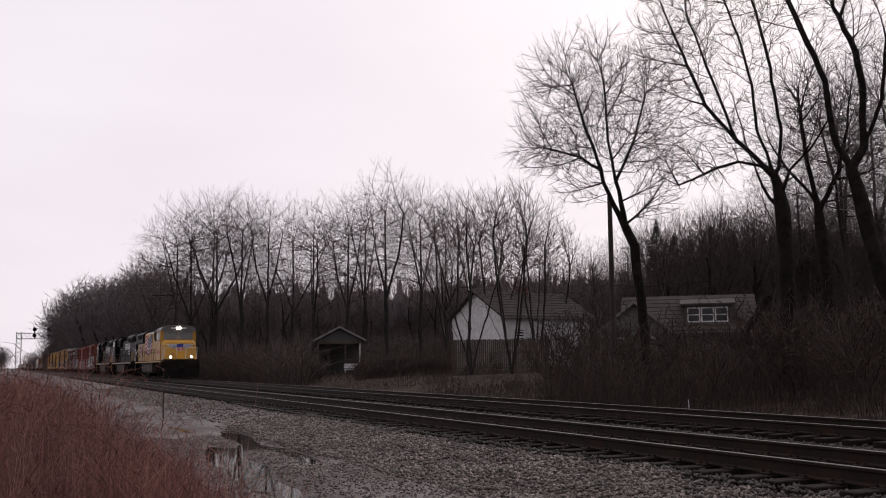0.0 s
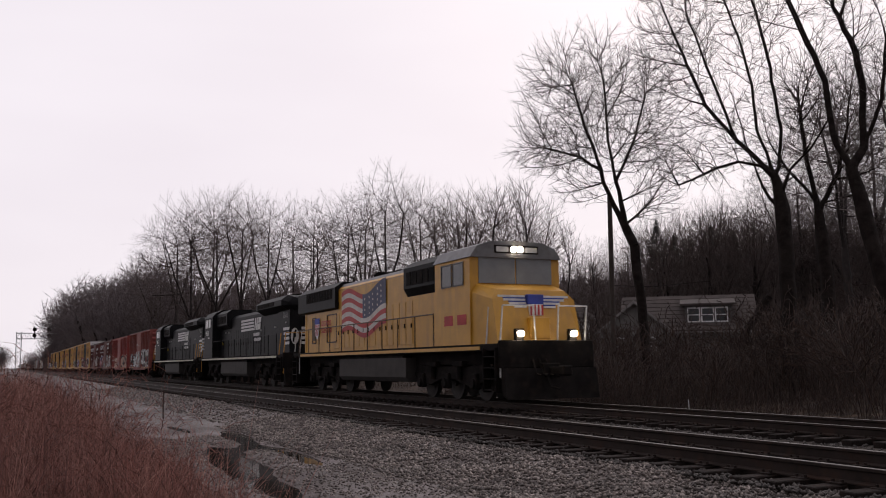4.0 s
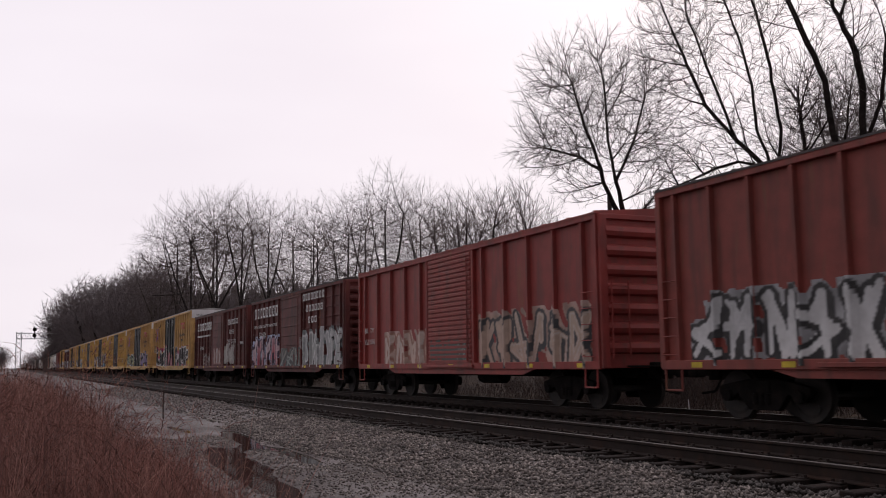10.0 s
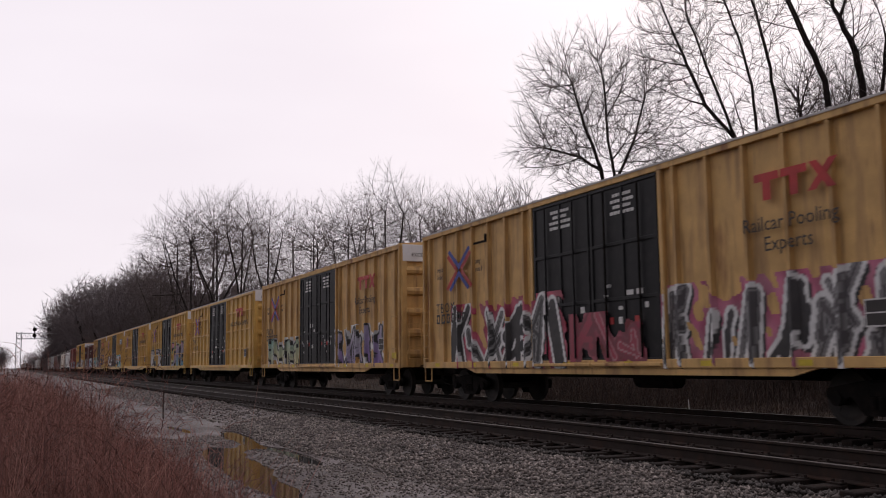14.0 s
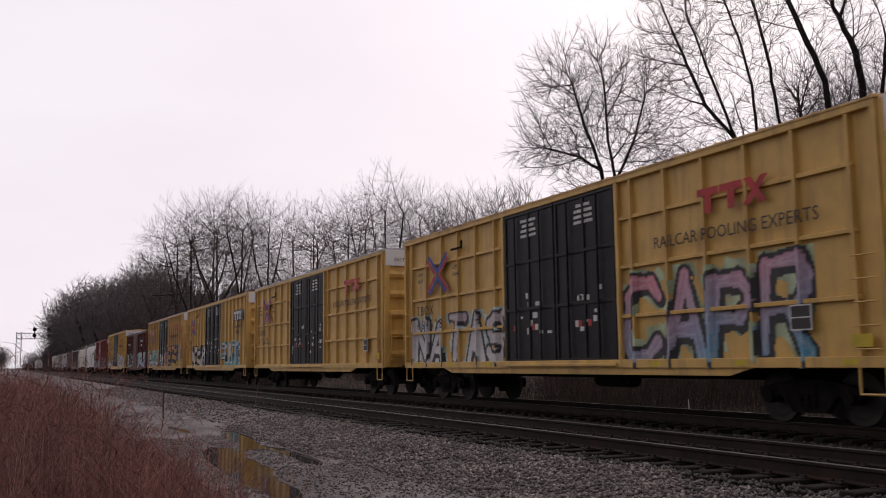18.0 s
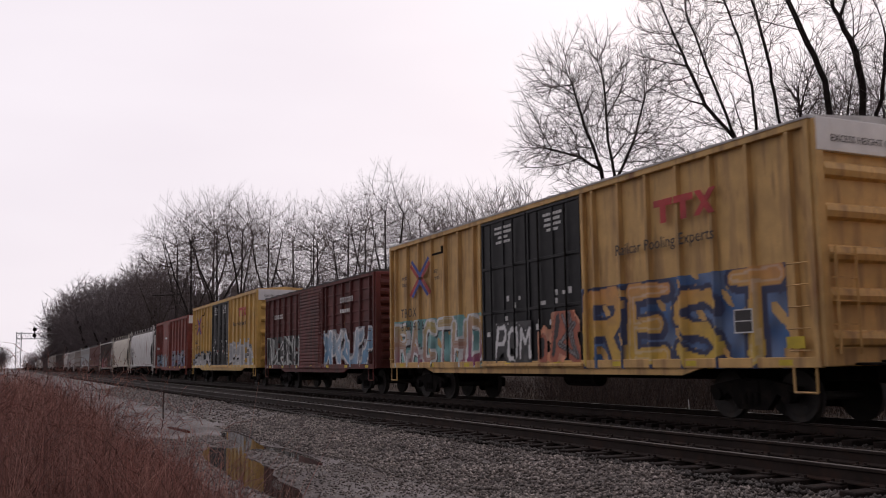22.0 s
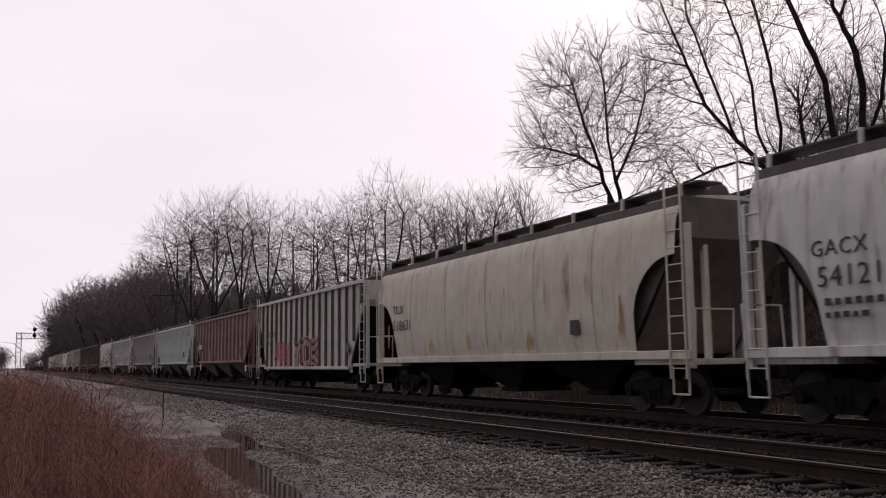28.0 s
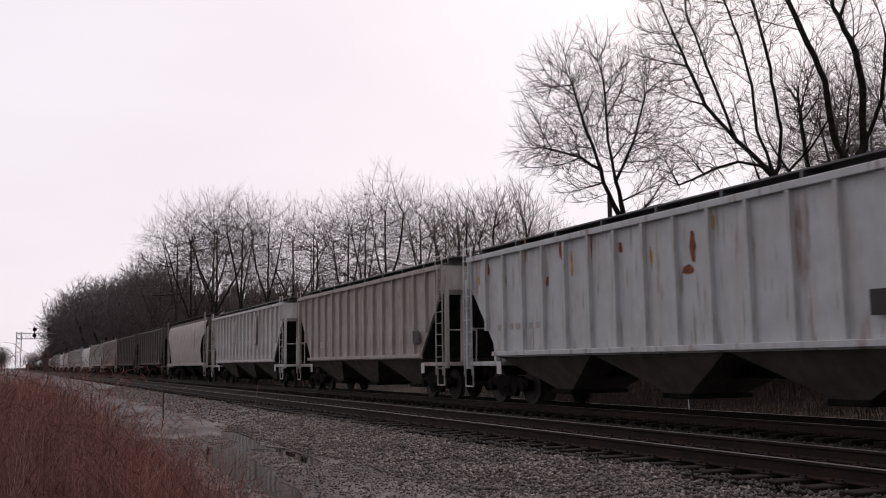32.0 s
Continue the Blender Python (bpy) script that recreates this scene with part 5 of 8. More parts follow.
    for i in range(5):
        part("grille_slat", bx(MB(), 3.3 + i * 0.5, 3.7 + i * 0.5, -wb - 0.02, -wb, 3.7, 4.15), mat_under, db)
    m = MB()
    bx(m, -1.2, 0.2, -0.4, 0.4, top, top + 0.22, 0.04)
    part("exhaust", m, mat_under, root)
    m = MB()
    for k in range(3):
        m.cyl((s * -3.0, -0.2 + k * 0.2, top + 0.25), (s * -2.5, -0.2 + k * 0.2, top + 0.28), 0.04, 0.11, n=8)
        m.cyl((s * -3.0, -0.2 + k * 0.2, top - 0.02), (s * -3.0, -0.2 + k * 0.2, top + 0.3), 0.03, n=6)
    bx(m, -3.3, -2.8, -0.3, 0.3, top, top + 0.12)
    part("horn", m, mat_under, root)
    # cab
    c0, c1 = 6.2, 8.75
    z2 = 3.5 if ns else 3.36
    m = MB()
    zc = 4.66 if ns else 4.6
    zs, zr = (4.14, 4.46) if ns else (4.1, 4.44)
    m.prism([(-1.5, 1.62), (-1.5, zs), (-1.28, zr), (-0.8, zc), (0.8, zc), (1.28, zr), (1.5, zs), (1.5, 1.62)], 0, min(s * c0, s * c1), max(s * c0, s * c1))
    cabp = part("cab", m, paint, root)
    m = MB().prism([(-1.53, zs + 0.04), (-1.3, zr + 0.03), (-0.8, zc + 0.03), (0.8, zc + 0.03), (1.3, zr + 0.03), (1.53, zs + 0.04)], 0, min(s * (c0 - 0.1), s * (c1 + 0.1)), max(s * (c0 - 0.1), s * (c1 + 0.1)))
    part("cab_roof", m, roofm, cabp)
    w0 = 3.58 if ns else 3.38
    w1 = w0 + (0.5 if ns else 0.63)
    for a, b in ((6.75, 7.45), (7.6, 8.3)):
        for y in (-1, 1):
            yy = sorted((y * 1.49, y * 1.512))
            part("side_window", bx(MB(), a, b, yy[0], yy[1], w0, w1, 0.01), mat_glass, cabp, "dark cab window")
            f = MB()
            yq = sorted((y * 1.5, y * 1.53))
            for q in ((a - 0.03, b + 0.03, w1, w1 + 0.03), (a - 0.03, b + 0.03, w0 - 0.03, w0), (a - 0.03, a, w0 - 0.03, w1 + 0.03), (b, b + 0.03, w0 - 0.03, w1 + 0.03)):
                bx(f, q[0], q[1], yq[0], yq[1], q[2], q[3])
            part("window_frame", f, mat_bar if ns else mat_upgrey, cabp)
    for y in (-0.62, 0.62):
        m = MB()
        px(m, [(c1 - 0.02, z2 + 0.03), (c1 + 0.03, z2 + 0.03), (c1 + 0.025, 4.16), (c1 - 0.02, 4.16)], y - 0.6, y + 0.6)
        part("windshield", m, mat_shield if not ns else mat_glass, cabp, "dark windshield pane")
    # nose
    m = MB()
    yb, yt = (1.45, 1.15) if ns else (1.45, 1.3)
    m.add([(s * c1, -yb, 1.62), (s * c1, yb, 1.62), (s * c1, yb, z2 - 0.25), (s * c1, yt, z2), (s * c1, -yt, z2), (s * c1, -yb, z2 - 0.25),
           (s * 10.2, -yb + 0.1, 1.62), (s * 10.2, yb - 0.1, 1.62), (s * 9.85, yb - 0.12, z2 - 0.5), (s * 9.7, yt - 0.2, z2 - 0.22), (s * 9.7, -yt + 0.2, z2 - 0.22), (s * 9.85, -yb + 0.12, z2 - 0.5)],
          [(0, 1, 2, 3, 4, 5), (6, 11, 10, 9, 8, 7), (0, 6, 7, 1), (1, 7, 8, 2), (2, 8, 9, 3), (3, 9, 10, 4), (4, 10, 11, 5), (5, 11, 6, 0)])
    nose = part("nose", m, paint, root)
    part("nose_door", bx(MB(), 9.95, 10.2, -0.32, 0.32, 1.75, 2.35, 0.02), paint, nose)
    m = MB()
    bx(m, c1 - 0.1, c1 + 0.12, -0.75, 0.75, 4.26, 4.52, 0.03)
    hb = part("number_board", m, mat_under, cabp, "dark housing above the windshield")
    lamp = mat_lamp if not ns else mat_bar
    if not ns:
        for y in (-0.48, 0.48):
            part("number_panel", bx(MB(), c1 + 0.118, c1 + 0.13, y - 0.2, y + 0.2, 4.31, 4.46), mat_bar, hb, "pale lit number panel")
    for y in (-0.11, 0.11):
        part("headlight", MB().cyl((s * (c1 + 0.12), y, 4.39), (s * (c1 + 0.16), y, 4.39), 0.09, n=12), lamp, cabp, "lit headlight" if not ns else "unlit headlight")
    for y in (-0.85, 0.85):
        part("ditch_light", MB().cyl((s * (H + 0.1), y, 1.88), (s * (H + 0.2), y, 1.88), 0.085, n=12), lamp, root, "lit ditch light" if not ns else "unlit ditch light")
        part("lamp_bracket", bx(MB(), H - 0.05, H + 0.1, y - 0.13, y + 0.13, 1.62, 2.02, 0.02), mat_under, root)
    # handrails: one post at a time
    for y in (-1.48, 1.48):
        n = 11
        for i in range(n):
            a = -9.6 + (6.0 + 9.6) * i / (n - 1)
            part("stanchion", MB().cyl((s * a, y, 1.6), (s * a, y, 2.62), 0.02, n=5), railm, root)
        part("handrail", MB().tube([(s * -9.6, y, 2.62), (s * 6.0, y, 2.62)], 0.022), railm, root)
    # lettering and bands
    y = -hw - 0.03
    if ns:
        for k in range(4):
            z = 3.04 + k * 0.18
            part("side_stripe", MB().box(-0.25, 2.85, y - 0.004, y, z + 0.02, z + 0.14), mat_bar, root, "white stripe")
        ex = -0.3
        m = MB()
        m.prism([(ex + 3.25, 3.05), (ex + 3.47, 3.05), (ex + 3.62, 3.72), (ex + 3.4, 3.72)], 1, y - 0.004, y)
        m.prism([(ex + 3.5, 3.72), (ex + 3.7, 3.72), (ex + 3.85, 3.05), (ex + 3.66, 3.05)], 1, y - 0.008, y - 0.005)
        m.prism([(ex + 3.75, 3.05), (ex + 3.95, 3.05), (ex + 4.1, 3.72), (ex + 3.9, 3.72)], 1, y - 0.004, y)
        m.prism([(ex + 4.0, 3.05), (ex + 4.62, 3.05), (ex + 4.7, 3.38), (ex + 4.1, 3.38)], 1, y - 0.008, y - 0.005)
        m.prism([(ex + 4.14, 3.42), (ex + 4.72, 3.42), (ex + 4.8, 3.72), (ex + 4.2, 3.72)], 1, y - 0.004, y)
        part("emblem", m, mat_bar, root, "white slanted block emblem")
        m = MB()
        bars(m, 2.75, 4.15, y, 2.72, 0.18, 7, rng, 0.28)
        bars(m, 2.75, 4.5, y, 2.44, 0.18, 8, rng, 0.28)
        part("stencil_lettering", m, mat_bar, root, "white block lettering")["kind"] = "stuff"
        lettering(number, 0.5, mat_bar, cabp, -8.3, -1.516, 3.04)
        part("name_plate", MB().box(-7.55, -7.1, -1.51, -1.504, 2.86, 2.94), mat_bar, cabp)
        for k in range(4):
            z = 2.17 + k * 0.22
            sl = 0.33 * (z - 1.62) / 1.1
            part("nose_stripe", MB().prism([(-10.14 + sl, z), (-9.3, z), (-9.3, z + 0.12), (-10.09 + sl, z + 0.12)], 1, -1.47, -1.2), mat_bar, nose, "white nose stripe")
        # striped rear end with cut corners
        plan = [(-8.2, -1.02), (-10.28, -1.02), (-10.62, -0.55), (-10.62, 0.55), (-10.28, 1.02), (-8.2, 1.02)]
        m = MB().prism([(s * a, y_) for a, y_ in plan], 2, 1.63, 3.9)
        rw = part("rear_cabinet", m, paint, root)
        for k in range(4):
            z = 2.1 + k * 0.235
            a0 = -9.45 + 0.1 * k
            part("rear_stripe", bx(MB(), a0, -10.27, -1.03, -1.022, z, z + 0.14), mat_bar, rw, "white stripe on the rear end")
            part("rear_stripe", bx(MB(), -10.622, -10.63, -0.52, 0.52, z, z + 0.14), mat_bar, rw, "white stripe on the rear end")
        # rounded emblem on the cut corner
        cm = MB()
        ca_, cb_ = Vector((s * -10.29, -1.035, 0)), Vector((s * -10.625, -0.57, 0))
        dv = (cb_ - ca_).normalized()
        nv = Vector((0.81 * (1 if s < 0 else -1), -0.58, 0))
        ln = (cb_ - ca_).length
        ring = [(ln * (0.5 + 0.36 * math.cos(t * 0.524)), 2.5 + 0.4 * math.sin(t * 0.524)) for t in range(12)]
        vs = [tuple(ca_ + dv * u_ + nv * o_ + Vector((0, 0, z_))) for o_ in (0.0, 0.012) for u_, z_ in ring]
        cm.add(vs, [tuple(range(12)), tuple(range(23, 11, -1))] + [(i, (i + 1) % 12, 12 + (i + 1) % 12, 12 + i) for i in range(12)])
        part("emblem", cm, mat_bar, rw, "white rounded emblem")
        fg = MB()
        ring = [(ln * q[0], q[1]) for q in ((0.3, 2.22), (0.42, 2.2), (0.5, 2.42), (0.68, 2.5), (0.72, 2.75), (0.55, 2.82), (0.36, 2.62))]
        vs = [tuple(ca_ + dv * u_ + nv * o_ + Vector((0, 0, z_))) for o_ in (0.014, 0.018) for u_, z_ in ring]
        fg.add(vs, [tuple(range(7)), tuple(range(13, 6, -1))] + [(i, (i + 1) % 7, 7 + (i + 1) % 7, 7 + i) for i in range(7)])
        part("emblem", fg, mat_nsblack, rw, "black figure on the emblem")
        lettering(number, 0.42, mat_dimletter, rw, 9.1, -1.03, 3.42)
        for a_, z_ in ((7.5, 3.0), (4.5, 2.95), (-3.6, 3.1), (-4.4, 3.1), (9.6, 3.15)):
            part("walkway_light", MB().box(a_, a_ + 0.1, -1.05, -hw - 0.02, z_, z_ + 0.08), mat_bar, root, "small pale side lamp")
        part("door_sign", MB().box(-5.3, -5.2, -1.03, -hw - 0.02, 2.4, 2.6), mat_signyel, root, "small yellow sign")
    else:
        # wavy flag panel and shield on the yellow hood
        fx0, fx1, fz0, fz1 = -4.0, 0.9, 2.35, 4.0
        nx = 40

        def fl(i, f):
            u = i / nx
            return (fx0 + (fx1 - fx0) * u, y - 0.006, fz0 + (fz1 - fz0) * f + 0.2 * math.sin(u * 7.5 + 0.5) - 0.12 * (1 - u))
        for k in range(9):
            cut = int(nx * 0.52) if k > 3 else nx
            band = MB()
            for i in range(cut):
                f0, f1 = k / 9, (k + 1) / 9
                band.add([fl(i, f0), fl(i + 1, f0), fl(i + 1, f1), fl(i, f1)], [(0, 1, 2, 3)])
            part("flag_stripe", band, FADED[k % 2], root, ("faded red flag stripe", "grimy white flag stripe")[k % 2])
        blu = MB()
        for i in range(int(nx * 0.52), nx):
            blu.add([fl(i, 4 / 9), fl(i + 1, 4 / 9), fl(i + 1, 1), fl(i, 1)], [(0, 1, 2, 3)])
        part("flag_canton", blu, FADED[2], root, "faded blue flag corner")
        st = MB()
        for i in range(5):
            for j in range(4):
                q = fl(int(nx * (0.56 + 0.09 * i)), 0.52 + 0.12 * j)
                st.box(q[0] - 0.04, q[0] + 0.04, q[1] - 0.004, q[1] - 0.001, q[2] - 0.04, q[2] + 0.04)
        part("star_field", st, FADED[1], root, "white star marks")["kind"] = "stuff"
        # framed access doors beside the shield
        for a_, b_, z_ in ((-8.55, -8.0, 3.15), (-6.35, -4.95, 3.2)):
            fr = MB()
            for q in ((a_, b_, z_ - 0.05, z_), (a_, b_, 2.0, 2.05), (a_, a_ + 0.05, 2.05, z_ - 0.05), (b_ - 0.05, b_, 2.05, z_ - 0.05)):
                bx(fr, q[0], q[1], y - 0.004, y + 0.03, q[2], q[3])
            part("access_door", fr, mat_railbrown, root, "dark frame of an access door")
        part("door_recess", bx(MB(), -8.48, -8.07, y - 0.002, y + 0.03, 2.15, 3.05), mat_railbrown, root, "dark brown recessed door")
        # shield at the rear
        sx = -7.3
        m = MB().prism([(sx - 0.35, 3.1), (sx + 0.35, 3.1), (sx + 0.33, 2.5), (sx, 2.15), (sx - 0.33, 2.5)], 1, y - 0.008, y - 0.003)
        part("emblem", m, mat_white, root, "striped shield")
        m = MB().box(sx - 0.35, sx + 0.35, y - 0.012, y - 0.009, 2.85, 3.1)
        part("emblem", m, mat_signblue, root, "blue shield top")
        m = MB()
        for k in range(4):
            m.box(sx - 0.3 + k * 0.17, sx - 0.22 + k * 0.17, y - 0.012, y - 0.009, 2.35, 2.84)
        part("emblem", m, mat_signred, root, "red shield stripes")
        m = MB()
        bars(m, sx + 0.55, sx + 1.9, y, 2.75, 0.2, 5, rng, 0.3)
        bars(m, sx + 0.55, sx + 2.0, y, 2.45, 0.2, 7, rng, 0.3)
        part("stencil_lettering", m, mat_signred, root, "dull red block lettering")
        # winged emblem on the nose
        for q in (-1, 1):
            for k in range(4):
                yy = sorted((q * 0.28, q * (1.15 - 0.16 * (3 - k))))
                m = bx(MB(), 9.6, 9.93 - 0.035 * k, yy[0], yy[1], 2.62 + 0.1 * k, 2.68 + 0.1 * k)
                part("emblem", m, mat_bar, nose, "pale wing stripe")
                if k < 3:
                    part("emblem", bx(MB(), 9.59, 9.915 - 0.035 * k, yy[0], yy[1], 2.681 + 0.1 * k, 2.719 + 0.1 * k), mat_signblue, nose, "blue wing stripe")
        part("emblem", bx(MB(), 9.6, 9.96, -0.26, 0.26, 2.72, 3.0, 0.01), mat_signblue, nose, "blue shield top")
        part("emblem", bx(MB(), 9.6, 9.99, -0.22, 0.22, 2.4, 2.72, 0.01), mat_white, nose, "white shield")
        for k in range(4):
            part("emblem", bx(MB(), 9.7, 9.995, -0.2 + k * 0.12, -0.14 + k * 0.12, 2.41, 2.71), mat_signred, nose, "red shield stripe")
        m = MB()
        for k in range(2):
            m.box(6.5 + k * 0.9, 7.1 + k * 0.9, -1.507, -1.502, 2.2, 2.5)
        part("stencil_lettering", m, mat_signred, cabp, "dull red block lettering")
    couplers(root, H0 + 0.15)
    trucks(root, (-6.3 * H0 / 10.45, 6.3 * H0 / 10.45), True)
    return root

# ---- the train, car by car: centre and length ----
TRAIN = []


def mid(a, b):
    return (a + b) / 2


def add(ob):
    TRAIN.append(ob)
    return ob


add(locomotive(193.2, 1, "yellow", "yellow six-axle diesel locomotive with grey roof and lit headlights"))
add(locomotive(170.6, -1, "black", "black six-axle diesel locomotive with white stripes, cab at its rear", "9668"))
add(locomotive(148.2, -1, "black", "black six-axle diesel locomotive with white stripes and grimy sides", "9066"))

add(boxcar(mid(120.4, 136.0), 15.6, mat_redbrown, 4.5, 0.95, "plain", (-1.6, 1.45), 6, roof=mat_roof_dark, end_n=7, seed=21,
           label="red-brown boxcar with black and white graffiti along its side",
           tags=((1.6, 7.3, 0.95, 2.75, "NLSTR", BLACK, BLACK, WHITE, (0.45, 0.5, 0.47), 3), (-7.0, -1.6, 1.0, 2.4, 6, WHITE, GREY, BLACK, GREY, 8), (-1.6, 1.4, 1.0, 2.6, 3, WHITE, SILVER, BLACK, WHITE, 12)),
           marks=marks_white(((-1.5, -0.9, 3.2, 0.18, 2, ""), (0.0, 0.5, 3.1, 0.1, 3, "")))))
add(boxcar(mid(102.6, 118.27), 15.6, mat_red, 4.42, 0.95, "corrugated", (-1.5, 1.55), 5, roof=mat_red, end_n=7, seed=22,
           label="bright red boxcar with a corrugated door and worn grey patches",
           tags=((-5.4, -1.7, 0.95, 2.2, 4, (0.6, 0.45, 0.38), (0.55, 0.42, 0.36), (0.34, 0.16, 0.12), (0.52, 0.36, 0.3), 31, 0.9), (1.8, 7.4, 0.95, 2.5, 6, (0.5, 0.34, 0.27), (0.42, 0.33, 0.25), (0.03, 0.03, 0.035), (0.42, 0.27, 0.22), 32, 0.8), (-1.3, 1.2, 1.1, 1.8, 4, (0.06, 0.05, 0.05), (0.08, 0.07, 0.06), (0.05, 0.06, 0.05), (0.12, 0.04, 0.03), 33, 0.1)),
           marks=marks_white(((-7.1, -5.6, 2.2, 0.2, 4, "BK  TY"), (-7.1, -5.6, 1.8, 0.2, 6, "152 016")))))
_sr = ((-6.9, -2.1, 3.5, 0.52, 8, ""), (-6.9, -2.1, 3.0, 0.16, 1, "GIVES A GREEN LIGHT TO INNOVATIONS"), (-5.8, -3.2, 2.5, 0.3, 6, "532436"), (2.0, 5.2, 3.9, 0.3, 8, ""), (2.5, 5.0, 3.4, 0.28, 6, ""), (2.8, 4.2, 2.9, 0.28, 3, ""))
add(boxcar(mid(85.75, 100.9), 15.2, mat_oxide, 4.42, 0.95, "plain", (-1.7, 1.6), 6, roof=mat_roof_dark, end_n=9, seed=23, seams=True,
           label="dark oxide-red boxcar with white stencils and pale graffiti",
           tags=((1.6, 7.4, 1.0, 2.7, 5, (0.36, 0.37, 0.36), GREY, (0.6, 0.6, 0.6), (0.2, 0.22, 0.22), 41), (-1.7, 1.6, 1.0, 1.9, 3, (0.05, 0.16, 0.15), (0.16, 0.1, 0.07), BLACK, (0.07, 0.07, 0.06), 42), (-7.5, -1.85, 1.0, 2.6, 6, (0.42, 0.06, 0.09), (0.62, 0.55, 0.6), (0.06, 0.03, 0.06), (0.42, 0.46, 0.62), 43)),
           marks=marks_white(_sr)))
_sr2 = ((-6.65, -1.75, 3.42, 0.5, 8, ""), (-6.6, -2.2, 3.0, 0.12, 18, ""), (-5.6, -2.6, 2.14, 0.27, 6, "531486"), (3.0, 5.75, 3.5, 0.3, 8, ""), (3.4, 5.4, 2.95, 0.27, 6, "SERVES"), (3.0, 5.9, 2.38, 0.27, 3, "THE SOUTH"), (6.3, 7.1, 2.3, 0.14, 5, ""))
add(boxcar(mid(69.1, 84.5), 15.4, mat_oxide, 4.42, 0.95, "plain", (-1.7, 1.6), 6, roof=mat_roof_dark, end_n=9, seed=24, seams=True,
           label="dark oxide-red boxcar, peeling, with white stencilled numbers",
           tags=((1.8, 4.6, 1.2, 2.4, 3, (0.4, 0.38, 0.35), (0.4, 0.36, 0.34), (0.35, 0.3, 0.28), (0.38, 0.33, 0.3), 51), (-1.2, 1.2, 1.2, 2.2, 3, (0.3, 0.2, 0.17), GREY, (0.25, 0.08, 0.06), (0.2, 0.08, 0.07), 52), (-4.8, -2.2, 1.1, 1.9, 3, (0.3, 0.25, 0.22), GREY, (0.1, 0.04, 0.04), (0.16, 0.07, 0.06), 53)),
           marks=marks_white(_sr2)))

PURPLE, PINK, TEAL, SKY, ORANGE, CREAM = (0.14, 0.02, 0.1), (0.5, 0.05, 0.12), (0.08, 0.36, 0.36), (0.12, 0.3, 0.5), (0.6, 0.22, 0.04), (0.62, 0.55, 0.3)
GRID = (2.05, 3.1, 4.15)
YELLOWS = (
    (mid(48.5, 67.2), mat_yellow_old, (), 1, "", ((2.5, 8.2, 0.95, 2.6, 6, BLACK, (0.1, 0.09, 0.1), WHITE, (0.45, 0.12, 0.2), 61, 1.0), (-7.5, -1.0, 0.95, 2.8, 6, BLACK, (0.03, 0.03, 0.03), WHITE, (0.42, 0.05, 0.1), 62, 1.0), (-0.9, 2.0, 1.1, 2.2, 3, (0.3, 0.03, 0.06), (0.4, 0.06, 0.1), (0.2, 0.03, 0.05), (0.25, 0.03, 0.06), 63)), "yellow boxcar with black doors and crowded white-and-pink graffiti"),
    (mid(27.9, 46.6), mat_yellow_old, (), 1, "", ((2.5, 7.6, 1.0, 2.6, 5, (0.25, 0.16, 0.4), SILVER, BLACK, WHITE, 71), (-8.4, -2.5, 1.0, 2.4, 5, CREAM, TEAL, BLACK, WHITE, 72)), "faded yellow boxcar with purple and cream graffiti"),
    (mid(7.3, 26.0), mat_yellow, GRID, 2, "641589", (), "clean yellow boxcar with black double doors and raised grid ribs"),
    (mid(-13.3, 5.35), mat_yellow, GRID, 2, "664528", ((2.6, 7.9, 0.95, 3.0, "CAPR", (0.1, 0.34, 0.5), (0.72, 0.2, 0.24), BLACK, (0.42, 0.5, 0.3), 81), (-8.8, -2.5, 1.0, 2.6, "NATAS", WHITE, (0.4, 0.3, 0.32), BLACK, (0.5, 0.6, 0.58), 82)), "yellow boxcar with large blue graffiti beside its black doors"),
    (mid(-33.97, -15.3), mat_yellow, GRID, 2, "672625", (), "clean yellow boxcar with black double doors and a red emblem"),
    (mid(-54.5, -35.84), mat_yellow, (), 4, "672606", ((2.6, 7.8, 0.95, 2.55, "PLUTO", (0.14, 0.5, 0.52), (0.03, 0.07, 0.28), WHITE, TEAL, 91), (-7.4, -2.3, 0.95, 2.5, "VKM", WHITE, WHITE, BLACK, (0.05, 0.05, 0.06), 92)), "yellow boxcar with white and blue block graffiti"),
    (mid(-75.2, -56.5), mat_yellow_old, (), 3, "666426", ((2.5, 8.6, 0.95, 2.75, "REST", (0.62, 0.42, 0.06), (0.62, 0.24, 0.1), (0.02, 0.03, 0.09), (0.07, 0.14, 0.3), 101, 3.0), (-8.9, -2.5, 0.98, 2.5, "RACTHD", (0.24, 0.02, 0.14), (0.6, 0.5, 0.16), WHITE, (0.2, 0.42, 0.42), 102, 2.0), (-1.7, 0.2, 1.1, 2.15, "POM", WHITE, WHITE, BLACK, BLACK, 103), (0.5, 2.4, 1.1, 2.3, 2, BLACK, (0.06, 0.02, 0.02), (0.4, 0.1, 0.05), (0.62, 0.26, 0.14), 104)), "yellow boxcar whose lower side is covered in orange and purple graffiti"),
    (mid(-112.9, -94.15), mat_yellow, (), 3, "662932", ((2.5, 8.6, 1.0, 2.6, 4, SILVER, (0.5, 0.5, 0.5), WHITE, (0.4, 0.4, 0.4), 131), (-8.9, -2.4, 1.0, 2.1, 7, WHITE, GREY, BLACK, GREY, 132)), "yellow boxcar with silver and white graffiti"),
)
